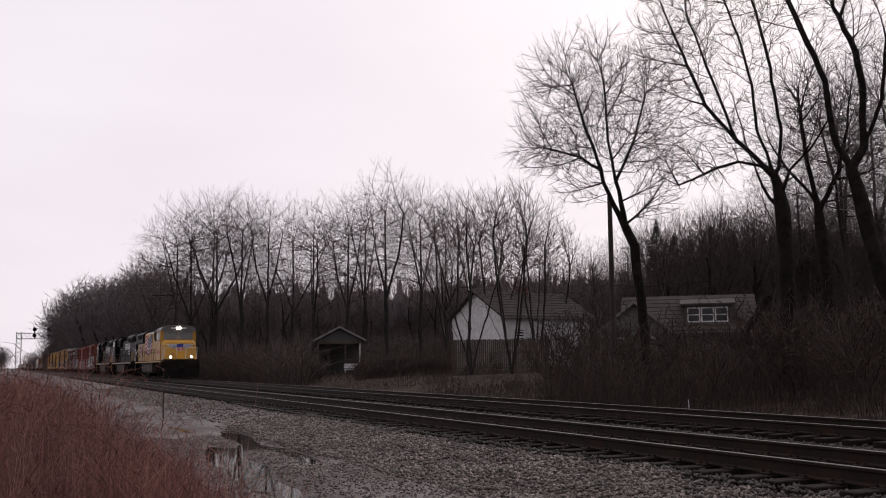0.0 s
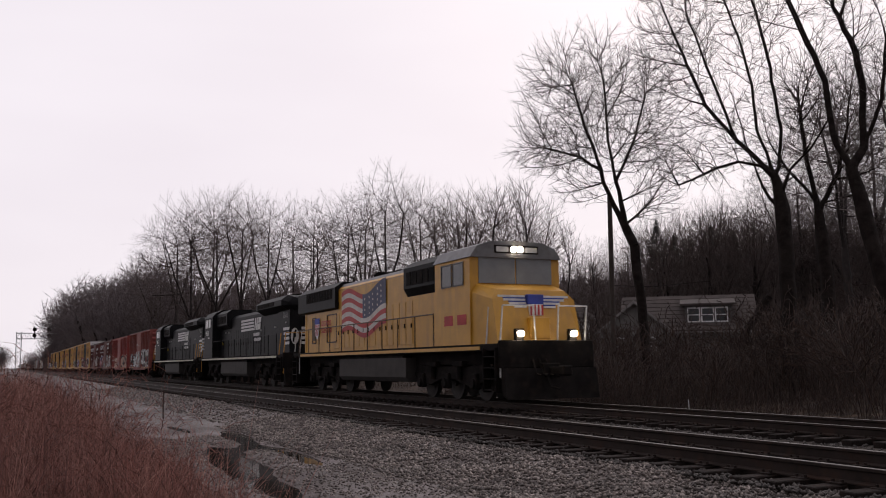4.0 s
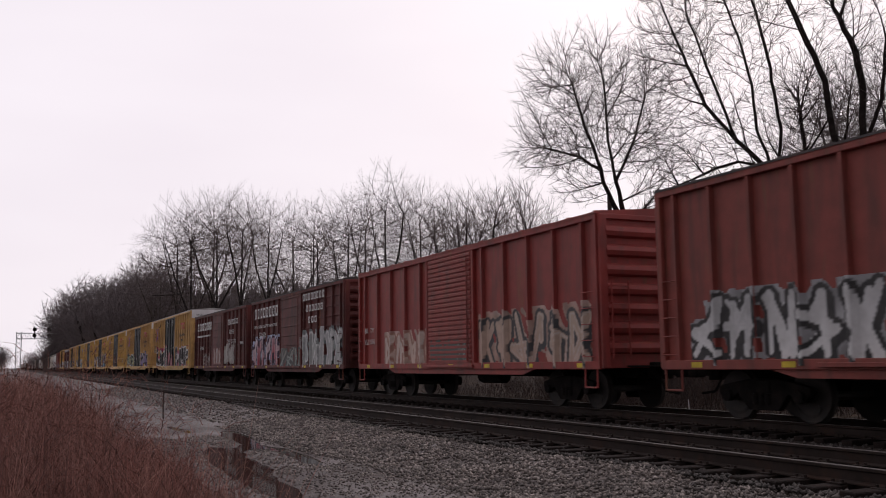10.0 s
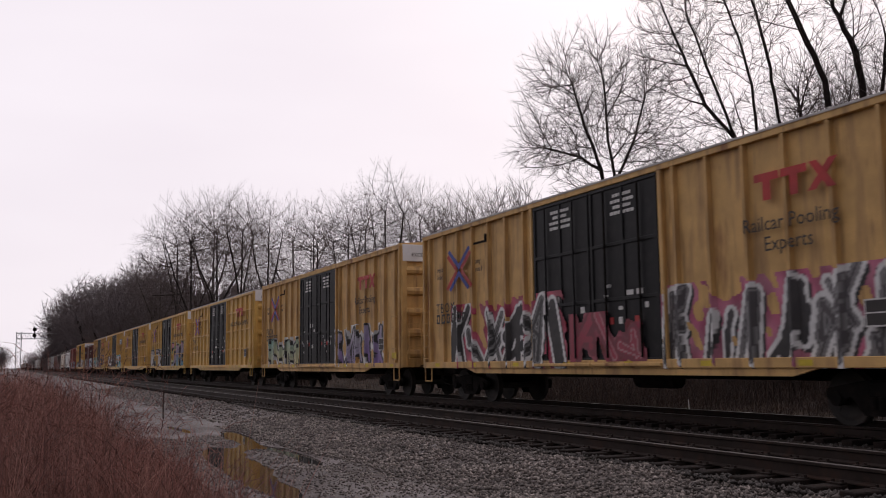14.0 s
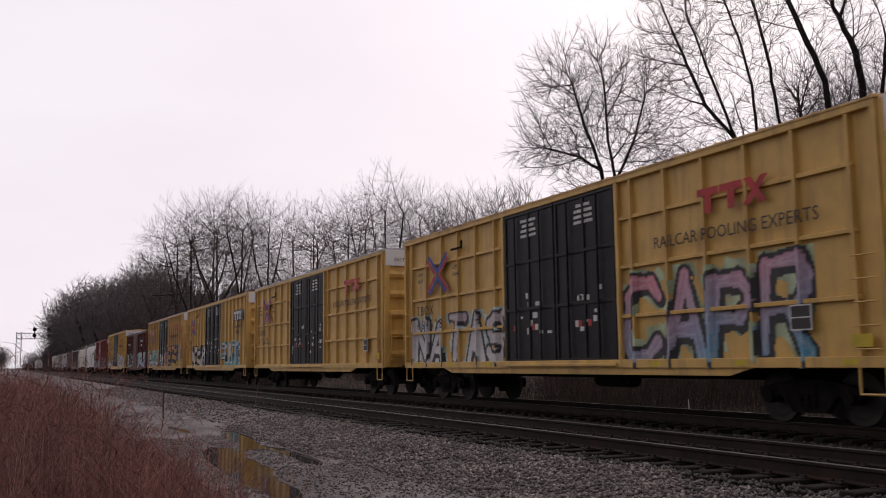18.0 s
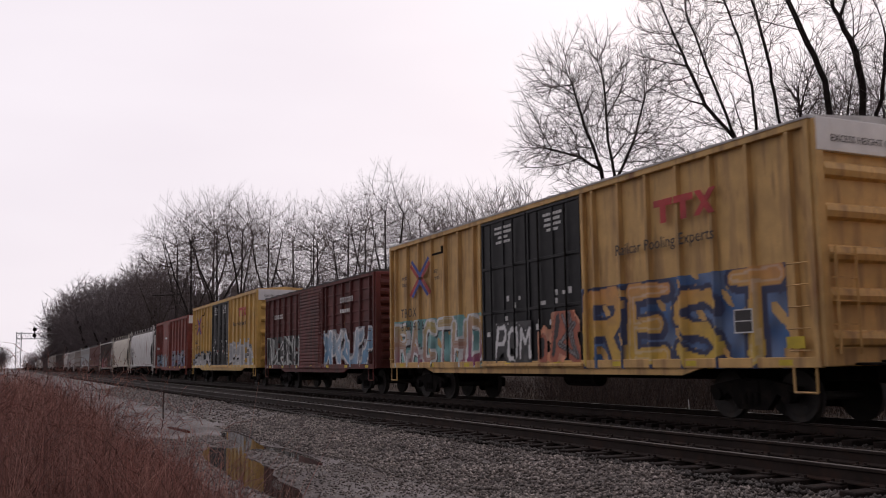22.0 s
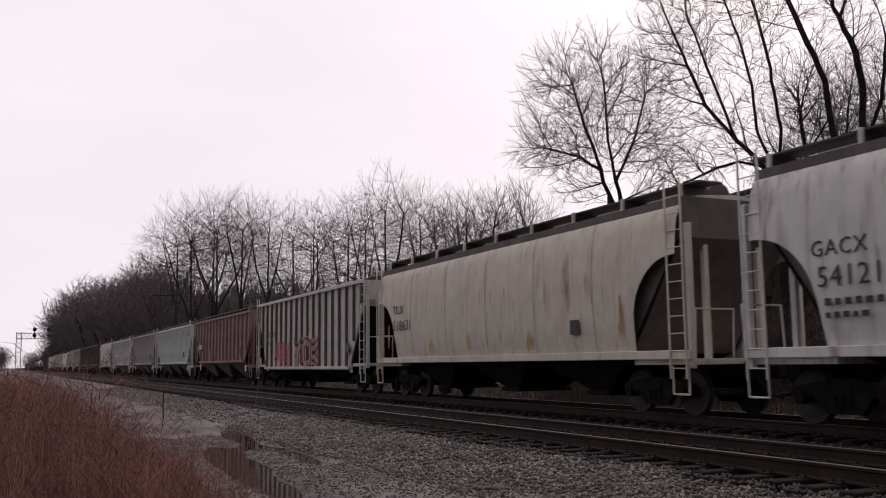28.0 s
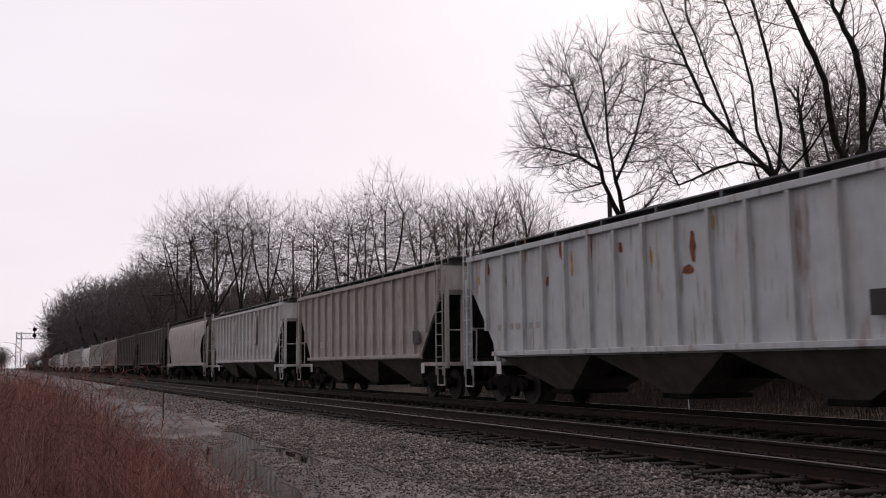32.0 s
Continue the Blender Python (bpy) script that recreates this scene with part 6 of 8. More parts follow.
for _i, (_c0, _pt, _rl, _pool, _num, _tg, _lb) in enumerate(YELLOWS):
    add(boxcar(_c0, 18.66, _pt, 5.08, 0.98, "plug", (-2.5, 2.5), 6 if _rl else 7, _rl, white_end=True, label=_lb, tags=_tg, marks=marks_yellow(_pool, True, _num), end_n=5, seed=60 + _i, roof=mat_yellow_old if _i % 2 else mat_roof))
add(boxcar(mid(-92.25, -76.7), 15.5, mat_oxide, 4.42, 0.95, "corrugated", (-1.7, 1.6), 6, roof=mat_roof_dark, end_n=9, seed=25, seams=True,
           label="dark red-brown boxcar with blue and white graffiti",
           tags=((1.7, 7.6, 1.0, 2.5, 5, SKY, (0.45, 0.5, 0.55), WHITE, (0.3, 0.3, 0.33), 121), (-7.5, -1.5, 0.95, 2.45, 6, BLACK, (0.03, 0.035, 0.03), (0.5, 0.52, 0.5), (0.025, 0.03, 0.03), 122, 2.0)),
           marks=marks_white(((4.0, 5.6, 3.5, 0.2, 6, ""), (4.0, 5.2, 3.1, 0.15, 6, ""), (-6.0, -4.4, 3.3, 0.2, 5, "")))))
add(boxcar(mid(-130.6, -115.0), 15.6, mat_redbrown, 4.75, 0.95, "plain", (-3.6, -0.6), 6, roof=mat_red, white_end=True, end_n=6, seed=26,
           label="brick-red boxcar with blue graffiti near its sill",
           tags=((0.4, 6.8, 1.0, 2.3, 7, (0.1, 0.12, 0.3), GREY, BLACK, (0.26, 0.2, 0.24), 141), (-7.2, -0.8, 1.0, 2.1, 7, (0.12, 0.2, 0.32), GREY, BLACK, (0.22, 0.13, 0.14), 142)),
           marks=marks_white(((-2.6, -1.4, 3.3, 0.16, 4, ""), (-6.8, -5.4, 2.5, 0.2, 5, "")))))

def marks_hopper(rows, mt, patches=(), y=-1.594):
    def put(root, h, top, z0, rng):
        m = MB()
        for x0, x1, z, hh, n, text in rows:
            if text:
                lettering(text, hh * 1.35, mt, root, x0, y - 0.004, z, spacing=1.1)
            else:
                bars(m, x0, x1, y, z, hh, n, rng, 0.4)
        part("stencil_lettering", m, mt, root, "stencilled characters")["kind"] = "stuff"
        for x, z, w, hh, pm, lb in patches:
            if pm in (mat_rustpatch, mat_ochre):
                # a ragged stain
                c_ = [(x + w / 2 + w * 0.5 * rng.uniform(0.55, 1.15) * math.cos(a * 0.524), z + hh / 2 + hh * 0.5 * rng.uniform(0.55, 1.15) * math.sin(a * 0.524)) for a in range(12)]
                part("patch", MB().prism(c_, 1, y - 0.006, y), pm, root, lb)
            else:
                part("patch", MB().box(x, x + w, -1.6, -1.59, z, z + hh), pm, root, lb)
    return put


mat_rustpatch = surf("rust_patch", (0.25, 0.08, 0.03), 0.85, var=0.4, scale=4)
mat_ochre = surf("ochre_stain", (0.5, 0.3, 0.07), 0.8, var=0.3, scale=4)
_plate = (5.6, 1.75, 0.5, 0.4, mat_barblk, "black data panel")
add(hopper(mid(-149.6, -132.5), 17.1, mat_hop_white, "smooth", 4.5, "white rounded covered hopper car with a dark walkway on top", marks=marks_hopper(((-6.8, -5.5, 2.75, 0.28, 4, "GACX"), (-6.7, -5.3, 2.25, 0.36, 5, "54121"), (-6.6, -5.4, 1.95, 0.12, 6, ""), (-6.6, -5.7, 1.75, 0.1, 5, "")), mat_barblk), seed=1))
add(hopper(mid(-167.9, -150.95), 16.95, mat_hop_cream, "smooth", 4.4, "cream rounded covered hopper car with rust streaks", marks=marks_hopper(((-6.7, -5.3, 2.75, 0.3, 4, "TILX"), (-6.7, -5.0, 2.2, 0.36, 6, "518631")), mat_barblk, ((4.3, 1.72, 0.36, 0.34, mat_barblk, "black data panel"), (-7.15, 1.5, 0.14, 1.0, mat_ochre, "ochre streak"), (-3.7, 1.4, 0.12, 0.45, mat_ochre, "ochre streak"), (-1.1, 1.4, 0.12, 0.5, mat_ochre, "ochre streak"), (2.3, 1.4, 0.14, 0.5, mat_ochre, "ochre streak"), (6.2, 1.45, 0.14, 1.1, mat_ochre, "ochre streak"))), seed=2))
add(hopper(mid(-185.5, -169.0), 16.6, mat_hop_grey, "ribbed", 4.25, "grey ribbed covered hopper car with dark ribs and pink graffiti", 19, rib_mat=mat_hop_brown, z0=0.88, walk_on=False, tags=((-4.6, -2.0, 1.0, 2.2, 4, (0.42, 0.13, 0.17), (0.45, 0.16, 0.19), (0.42, 0.14, 0.18), (0.44, 0.18, 0.2), 171), (-1.4, 2.6, 1.0, 2.35, "YOK", (0.46, 0.24, 0.25), (0.48, 0.27, 0.27), (0.05, 0.02, 0.03), (0.44, 0.24, 0.24), 172)), marks=marks_hopper(((-6.2, -4.7, 2.5, 0.24, 4, ""), (-6.2, -4.7, 2.05, 0.24, 4, "8136")), mat_barblk, ((-7.3, 1.15, 0.35, 0.3, mat_signyel, "yellow reflective patch"), (6.1, 1.55, 0.5, 0.36, mat_barblk, "black data panel")), y=-1.485), seed=3))
add(hopper(mid(-203.6, -186.5), 17.1, mat_hop_red, "ribbed", 4.1, "weathered oxide-red ribbed covered hopper car", 17, marks=marks_hopper(((-4.6, -2.6, 3.25, 0.42, 3, ""), (-0.3, 3.2, 3.25, 0.42, 4, ""), (4.5, 5.3, 2.4, 0.5, 2, "")), mat_barblk, (_plate, (-6.9, 1.4, 0.12, 1.0, mat_signyel, "yellow reflective strip"), (-5.05, 1.42, 0.12, 0.6, mat_signyel, "yellow reflective strip"), (-2.7, 1.42, 0.12, 0.6, mat_signyel, "yellow reflective strip"), (-6.6, 2.2, 0.34, 0.3, mat_bar, "white stencil panel"), (-5.95, 2.2, 0.4, 0.3, mat_bar, "white stencil panel")), y=-1.485), seed=4))
add(hopper(mid(-222.0, -204.9), 17.1, mat_hop_blue, "ribbed", 4.1, "pale blue-grey ribbed covered hopper car streaked with rust", 17, marks=marks_hopper(((-6.6, -3.9, 1.95, 0.17, 8, ""),), mat_hop_tan, tuple((-7.6 + 0.83 * k + 0.3 * math.sin(k * 5.1), 3.25 + 0.35 * math.sin(k * 2.7), 0.09 + 0.05 * (k % 3), 0.3 + 0.16 * (k % 4), mat_rustpatch if k % 3 else mat_ochre, "rust streak") for k in range(13)) + ((6.4, 3.1, 0.85, 0.7, mat_rustpatch, "rusty patch"), (1.1, 2.75, 0.4, 0.24, mat_rustpatch, "rusty patch"), (0.9, 1.5, 0.12, 0.6, mat_ochre, "ochre streak"), (-3.2, 1.45, 0.1, 0.5, mat_ochre, "ochre streak"), _plate), y=-1.485), seed=5))
add(hopper(mid(-239.0, -223.3), 15.9, mat_hop_tan, "ribbed", 4.1, "dull tan-grey ribbed covered hopper car", 17, marks=marks_hopper(((-5.0, -3.5, 1.8, 0.25, 4, ""),), mat_bar, (_plate,), y=-1.485), seed=6))
add(hopper(mid(-258.7, -241.3), 17.3, mat_hop_white, "ribbed", 4.1, "white ribbed covered hopper car with brown rust stains", 20, seed=7, marks=marks_hopper((), mat_bar, ((-2.0, 2.4, 0.4, 1.2, mat_hop_tan, "brown stain"), (3.0, 2.2, 0.5, 1.5, mat_hop_tan, "brown stain")), y=-1.485)))
_far = [(-276.8, -260.5, mat_hop_tan, "smooth"), (-295.8, -279.3, mat_hop_brown, "ribbed"), (-315.5, -298.0, mat_hop_brown, "ribbed"), (-333.0, -317.0, mat_hop_tan, "ribbed"), (-353.0, -335.5, mat_hop_grey, "ribbed")]
_x = -355.5
_rng = random.Random(2)
while _x > -470:
    _far.append((_x - 17.0, _x, _rng.choice((mat_hop_white, mat_hop_grey, mat_hop_tan, mat_hop_grey)), _rng.choice(("smooth", "ribbed"))))
    _x -= 18.9
for _a, _b2, _pt, _st in _far:
    add(hopper(mid(_a, _b2), _b2 - _a, _pt, _st, 4.35, "weathered covered hopper car far back in the train", 12, full=False))
_tk = tank_car(_x - 8.5, 16.5, mat_tank_black, "black tank car far back in the train")
add(_tk)
_tw = tank_car(_x - 8.5 - 18.4, 16.5, mat_hop_white, "white tank car far back in the train")
add(_tw)
CENTRES = [ob.location.x for ob in TRAIN]
_x -= 37
for _i in range(20):
    _src = (_tk, _tw, TRAIN[-4], _tk)[_i % 4]
    _cc = _x - 9.0 - 18.5 * _i
    _n0 = len(TRAIN)
    _cp = copy_thing(_src, pose(_cc, FAR_Y, 0))
    TRAIN.append(_cp)
    CENTRES.append(_cc)
    for _o in _cp.children_recursive:
        if _o.name.startswith("wheelset"):
            WHEELSETS.append(_o)

# ---- far side: trees, woods, brush ----
def bearing(u):
    """Degrees off the track's direction, for a place across a view 1568 wide."""
    return 25.038 + math.degrees(math.atan((u - 784) / 1648.7))


def spot(u, dist, turn=0.0, size=1.0, dz=-0.15):
    b = radians(bearing(u))
    x, y = -dist * math.cos(b), dist * math.sin(b)
    return pose(x, y, ground_z(x, y) + dz, 0, 0, 90 - math.degrees(b) + turn) @ Matrix.Scale(size, 4)


TREES = "trees beyond the tracks"
tree_fan = colony(7, [[(-0.1, 0, 0), (-0.15, 0, 3.0), (-0.41, 0, 6.1), (-0.78, 0, 7.0), (-1.2, 0.1, 7.9), (-1.63, 0.1, 8.9), (-1.7, 0.1, 9.5)], [(-0.75, 0, 6.9), (-0.9, -0.1, 8.0), (-1.07, -0.2, 8.9), (-1.36, -0.2, 10.7), (-1.43, -0.2, 12.7)],
                      [(-1.6, 0.1, 9.3), (-2.6, 0.2, 10.1), (-3.8, 0.2, 10.5)], [(-1.7, 0.1, 9.5), (-2.3, -0.3, 11.3), (-2.8, -0.3, 13.2)], [(-1.07, -0.2, 8.9), (-0.3, 0.4, 10.6), (0.2, 0.5, 12.4)]],
                  [(-1.9, 0, 12.3, 3.8, 3.4, 3.6, 1.0), (-4.0, 0, 10.5, 1.9, 2.0, 1.3, 0.16), (0.7, 0, 9.8, 1.7, 2.0, 1.9, 0.14), (0.7, 0.2, 8.0, 1.3, 1.4, 0.9, 0.03), (-2.6, 0, 8.6, 1.4, 1.4, 0.8, 0.04)], 4800, 0.0066, spikes=2, spike=0.5, power=2.8, bole=(8.5, 1.85))
tree_wide = colony(8, [[(0, 0, 0), (0.05, 0, 4.0), (0.0, 0, 7.0), (-0.18, 0, 8.4), (-0.8, 0.1, 10.3), (-0.88, 0.1, 12.1), (-1.2, 0.1, 13.8), (-1.87, 0.1, 16.1)], [(-0.18, 0, 8.2), (-0.9, 0.2, 9.2), (-1.6, 0.3, 10.0), (-2.7, 0.4, 11.55), (-3.85, 0.5, 14.7), (-4.4, 0.5, 16.4)],
                       [(-1.6, 0.3, 10.0), (-1.9, 0.3, 11.0), (-2.6, 0.2, 13.1), (-3.3, 0.2, 15.5)], [(-0.1, 0, 8.2), (0.1, 0.4, 10.3), (-0.16, 0.5, 12.8), (-0.58, 0.6, 15.3), (-1.0, 0.6, 16.8)], [(0.0, 0, 7.6), (0.37, -0.2, 8.5), (1.2, -0.4, 9.3), (1.9, -0.4, 10.4)],
                       [(-0.3, 0, 8.5), (-0.7, -0.3, 8.75), (-1.5, -0.5, 8.9), (-2.3, -0.7, 8.7), (-3.8, -0.8, 8.1)], [(-0.2, 0, 7.0), (-0.7, 0.3, 8.0), (-1.1, 0.5, 9.4), (-1.7, 0.7, 12.0)]],
                   [(-3.7, 0.3, 14.4, 2.2, 2.0, 3.8, 1.0), (-0.9, 0.4, 15.8, 2.0, 2.0, 4.2, 0.7), (-3.0, -0.6, 9.6, 2.4, 1.5, 1.9, 0.34), (1.8, -0.3, 11.0, 1.4, 1.4, 1.8, 0.15), (-1.5, 0.5, 11.4, 1.8, 1.6, 2.0, 0.22)], 3400, 0.0068, spikes=2, spike=0.55, power=2.65, bole=(9.0, 2.5))
tree_lean = colony(9, [[(0.15, 0, 0), (0.0, 0, 4.0), (-0.46, 0, 6.5), (-0.72, 0, 8.0), (-1.16, 0, 8.9), (-1.4, 0, 10.5), (-1.42, 0.05, 11.3), (-1.94, 0.1, 12.8), (-2.5, 0.1, 14.5), (-2.9, 0.2, 15.6), (-3.4, 0.2, 17.2)], [(-0.72, 0, 8.0), (-0.3, 0.2, 8.7), (-0.2, 0.3, 10.9), (-0.33, 0.3, 12.3), (-1.0, 0.4, 14.2)],
                       [(-1.42, 0, 10.4), (-2.0, -0.1, 11.1), (-2.5, -0.1, 11.75), (-3.0, -0.1, 12.1)], [(-2.4, -0.1, 11.6), (-2.6, -0.1, 12.7)], [(-0.3, 0.2, 8.7), (0.4, 0.2, 10.4), (0.7, 0.2, 12.6)]],
                   [(-2.4, 0, 15.9, 2.6, 2.0, 2.6, 0.7), (-0.5, 0.3, 14.0, 1.7, 1.7, 3.0, 0.7), (0.6, 0.2, 12.0, 1.4, 1.4, 2.4, 0.35)], 1100, 0.0068, spikes=2, spike=0.6, power=1.95, bole=(8.5, 1.5))
tree_knot = colony(10, [[(0, 0, 0), (0.1, 0, 4.0), (-0.1, 0, 8.0), (-0.5, 0, 10.5), (-0.7, 0, 13.0)], [(-0.1, 0, 8.0), (0.9, 0.3, 10.0), (1.4, 0.3, 12.0)], [(-0.2, 0, 8.6), (-1.4, -0.2, 10.2), (-2.2, -0.2, 11.6)]], [(0.0, 0, 13.0, 2.9, 2.6, 4.0, 1.0), (1.4, 0, 10.2, 2.2, 2.0, 2.2, 0.4), (-1.6, 0, 10.5, 1.8, 1.6, 2.2, 0.25)], 2600, 0.0075, spikes=2, spike=0.5, power=2.3, bole=(8.5, 1.9))
plant(tree_fan, spot(1143, 40), "tall bare tree with a wide fan of fine twigs", TREES)
plant(tree_wide, spot(1393, 38), "thick-trunked bare tree with long upswept limbs", TREES)
plant(tree_lean, spot(1562, 36), "leaning bare tree with a dark trunk", TREES)
plant(tree_knot, spot(1462, 48), "gnarled bare tree behind two taller ones", TREES)


def wood_tree(seed, h, levels, tip, stems=1, spread=30, shoots=0.3, up=0.04, twig=None, trunk=0.29, slim=0.78, girth=0.0105):
    """A plain bare tree, h metres high, of one or several stems."""
    rng = random.Random(seed)
    segs = []
    foot = girth * h / stems ** 0.4
    for k in range(stems):
        d = Vector((rng.uniform(-0.1, 0.1), rng.uniform(-0.1, 0.1), 1)) if stems == 1 else Vector((math.cos(k * 6.28 / stems) * 0.3, math.sin(k * 6.28 / stems) * 0.3, 1))
        fork(rng, segs, Vector((0.15 * d.x, 0.15 * d.y, 0)), d.normalized(), h * (trunk if stems == 1 else 0.25), foot, 0, levels, tip, up, spread, shoots, slim)
    high = sorted(q[1].z for q in segs)[int(len(segs) * 0.985)]
    f = h / high
    return seg_tree([(a * f, b * f, r0, r1) for a, b, r0, r1 in segs], 0.035, twig)


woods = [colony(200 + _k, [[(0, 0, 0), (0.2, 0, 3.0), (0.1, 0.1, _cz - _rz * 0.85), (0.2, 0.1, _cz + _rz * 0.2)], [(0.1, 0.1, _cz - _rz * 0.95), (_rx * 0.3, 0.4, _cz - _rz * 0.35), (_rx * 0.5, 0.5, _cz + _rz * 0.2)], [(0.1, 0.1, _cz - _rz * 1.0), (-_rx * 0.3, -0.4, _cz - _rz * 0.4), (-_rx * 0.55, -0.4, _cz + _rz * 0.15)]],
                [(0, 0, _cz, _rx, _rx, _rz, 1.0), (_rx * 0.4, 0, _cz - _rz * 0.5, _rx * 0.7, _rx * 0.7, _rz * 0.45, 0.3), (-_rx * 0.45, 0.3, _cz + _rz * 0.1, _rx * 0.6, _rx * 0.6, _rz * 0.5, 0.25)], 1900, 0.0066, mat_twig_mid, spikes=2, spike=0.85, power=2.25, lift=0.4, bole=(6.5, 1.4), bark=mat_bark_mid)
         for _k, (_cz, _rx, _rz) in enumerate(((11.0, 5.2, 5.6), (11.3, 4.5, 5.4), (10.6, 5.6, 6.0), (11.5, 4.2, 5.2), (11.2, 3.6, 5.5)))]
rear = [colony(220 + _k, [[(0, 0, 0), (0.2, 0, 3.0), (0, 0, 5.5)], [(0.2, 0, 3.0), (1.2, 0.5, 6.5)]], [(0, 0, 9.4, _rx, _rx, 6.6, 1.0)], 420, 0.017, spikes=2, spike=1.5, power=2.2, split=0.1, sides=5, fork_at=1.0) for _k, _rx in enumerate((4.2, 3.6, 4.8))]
# trees down the line take the twig colour that has haze mixed in
mound = [colony(240 + _k, [[(0, 0, 0), (0.2, 0, 2.0), (0, 0, 4.5)]], [(0, 0, 9.0, _rx, _rx, 7.0, 1.0)], 600, 0.026, mat_twig_haze, spikes=3, spike=1.5, power=2.4, split=0.15, sides=5, fork_at=1.0) for _k, _rx in enumerate((5.2, 5.8))]
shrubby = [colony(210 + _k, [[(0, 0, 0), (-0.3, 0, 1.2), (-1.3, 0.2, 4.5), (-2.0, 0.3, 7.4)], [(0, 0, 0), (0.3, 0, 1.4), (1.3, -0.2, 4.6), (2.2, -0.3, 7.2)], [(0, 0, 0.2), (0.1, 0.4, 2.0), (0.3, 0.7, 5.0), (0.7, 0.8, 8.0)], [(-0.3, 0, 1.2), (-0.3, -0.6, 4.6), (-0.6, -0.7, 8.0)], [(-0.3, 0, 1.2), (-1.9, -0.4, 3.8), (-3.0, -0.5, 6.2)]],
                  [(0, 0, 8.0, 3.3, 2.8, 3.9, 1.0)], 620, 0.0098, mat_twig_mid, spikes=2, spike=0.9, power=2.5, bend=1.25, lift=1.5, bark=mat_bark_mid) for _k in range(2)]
SHRUBS = [wood_tree(300 + k, hh, 3, 0.011, 6, 34, 0.3, 0.05)[1] for k, hh in enumerate((2.8, 3.2, 2.2))]
_rng = random.Random(77)
LBL = ("bare deciduous tree with grey-brown twigs", "slender bare tree among the woods' edge", "bare tree with an open rounded crown")


def reach(dist, top):
    """Height over the ground of what shows its top at this line."""
    return (642 - top) / 1648.7 * dist + 1.6


for _u, _d, _k, _top in ((612, 92, 0, 345), (685, 96, 4, 296), (555, 104, 2, 350), (470, 118, 3, 352), (425, 122, 4, 340), (385, 130, 0, 338), (338, 132, 2, 345), (312, 150, 1, 372), (645, 112, 1, 340), (745, 100, 3, 335), (520, 125, 0, 362), (372, 150, 1, 350), (280, 170, 0, 440), (785, 112, 2, 350),
                            (1500, 76, 1, 160), (1555, 82, 3, 190), (1425, 86, 0, 300), (1335, 88, 2, 360), (1605, 76, 4, 150), (1115, 98, 1, 425), (1160, 104, 4, 395), (1205, 96, 0, 400), (1245, 108, 3, 385), (1300, 100, 2, 390), (1375, 104, 1, 370), (1455, 98, 3, 350), (1080, 120, 0, 470), (1270, 92, 1, 410), (1510, 84, 2, 300), (1050, 110, 3, 450)):
    plant(woods[_k], spot(_u, _d, _rng.uniform(0, 360), reach(_d, _top) / 16.2), LBL[_k % 3], TREES)
for _u, _d, _k, _top in ((832, 66, 0, 330), (902, 64, 1, 318), (868, 80, 1, 335), (945, 72, 0, 350), (790, 84, 1, 350), (985, 84, 1, 400)):
    plant(shrubby[_k], spot(_u, _d, _rng.uniform(0, 360), reach(_d, _top) / 12), "many-stemmed bare tree with pale upright shoots", TREES)
for _i in range(66):
    _u = 250 + 560 * (_i + _rng.random()) / 32 if _i < 32 else 810 + 800 * (_i - 32 + _rng.random()) / 34
    _d = _rng.uniform(128, 185) if _u < 800 else _rng.uniform(100, 150)
    _top = _rng.uniform(455, 535) if _u < 800 else _rng.uniform(480, 540) if _u < 1130 else _rng.uniform(390, 460)
    if _u < 300:
        _top += 25
    plant(rear[_i % 3], spot(_u, _d, _rng.uniform(0, 360), reach(_d, _top) / 16), LBL[_i % 3], "woods behind the houses")
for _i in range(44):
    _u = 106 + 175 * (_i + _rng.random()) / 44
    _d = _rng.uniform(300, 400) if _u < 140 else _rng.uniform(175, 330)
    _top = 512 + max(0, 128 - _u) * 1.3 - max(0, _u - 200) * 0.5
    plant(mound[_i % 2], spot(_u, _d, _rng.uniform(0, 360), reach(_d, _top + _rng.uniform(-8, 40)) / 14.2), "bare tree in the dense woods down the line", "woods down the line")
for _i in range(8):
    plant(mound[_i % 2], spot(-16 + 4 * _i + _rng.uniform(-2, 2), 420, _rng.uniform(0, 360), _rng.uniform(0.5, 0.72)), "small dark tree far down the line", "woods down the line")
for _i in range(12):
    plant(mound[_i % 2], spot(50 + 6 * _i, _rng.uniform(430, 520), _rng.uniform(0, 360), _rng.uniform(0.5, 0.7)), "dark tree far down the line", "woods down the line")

# nearer woods at the houses' backs
for _i in range(38):
    _u = 990 + 640 * (_i + _rng.random()) / 38
    _d = _rng.uniform(76, 98)
    _top = _rng.uniform(470, 520) if _u < 1130 else _rng.uniform(385, 450)
    plant(rear[_i % 3], spot(_u, _d, _rng.uniform(0, 360), reach(_d, _top) / 16), LBL[_i % 3], "woods behind the houses")


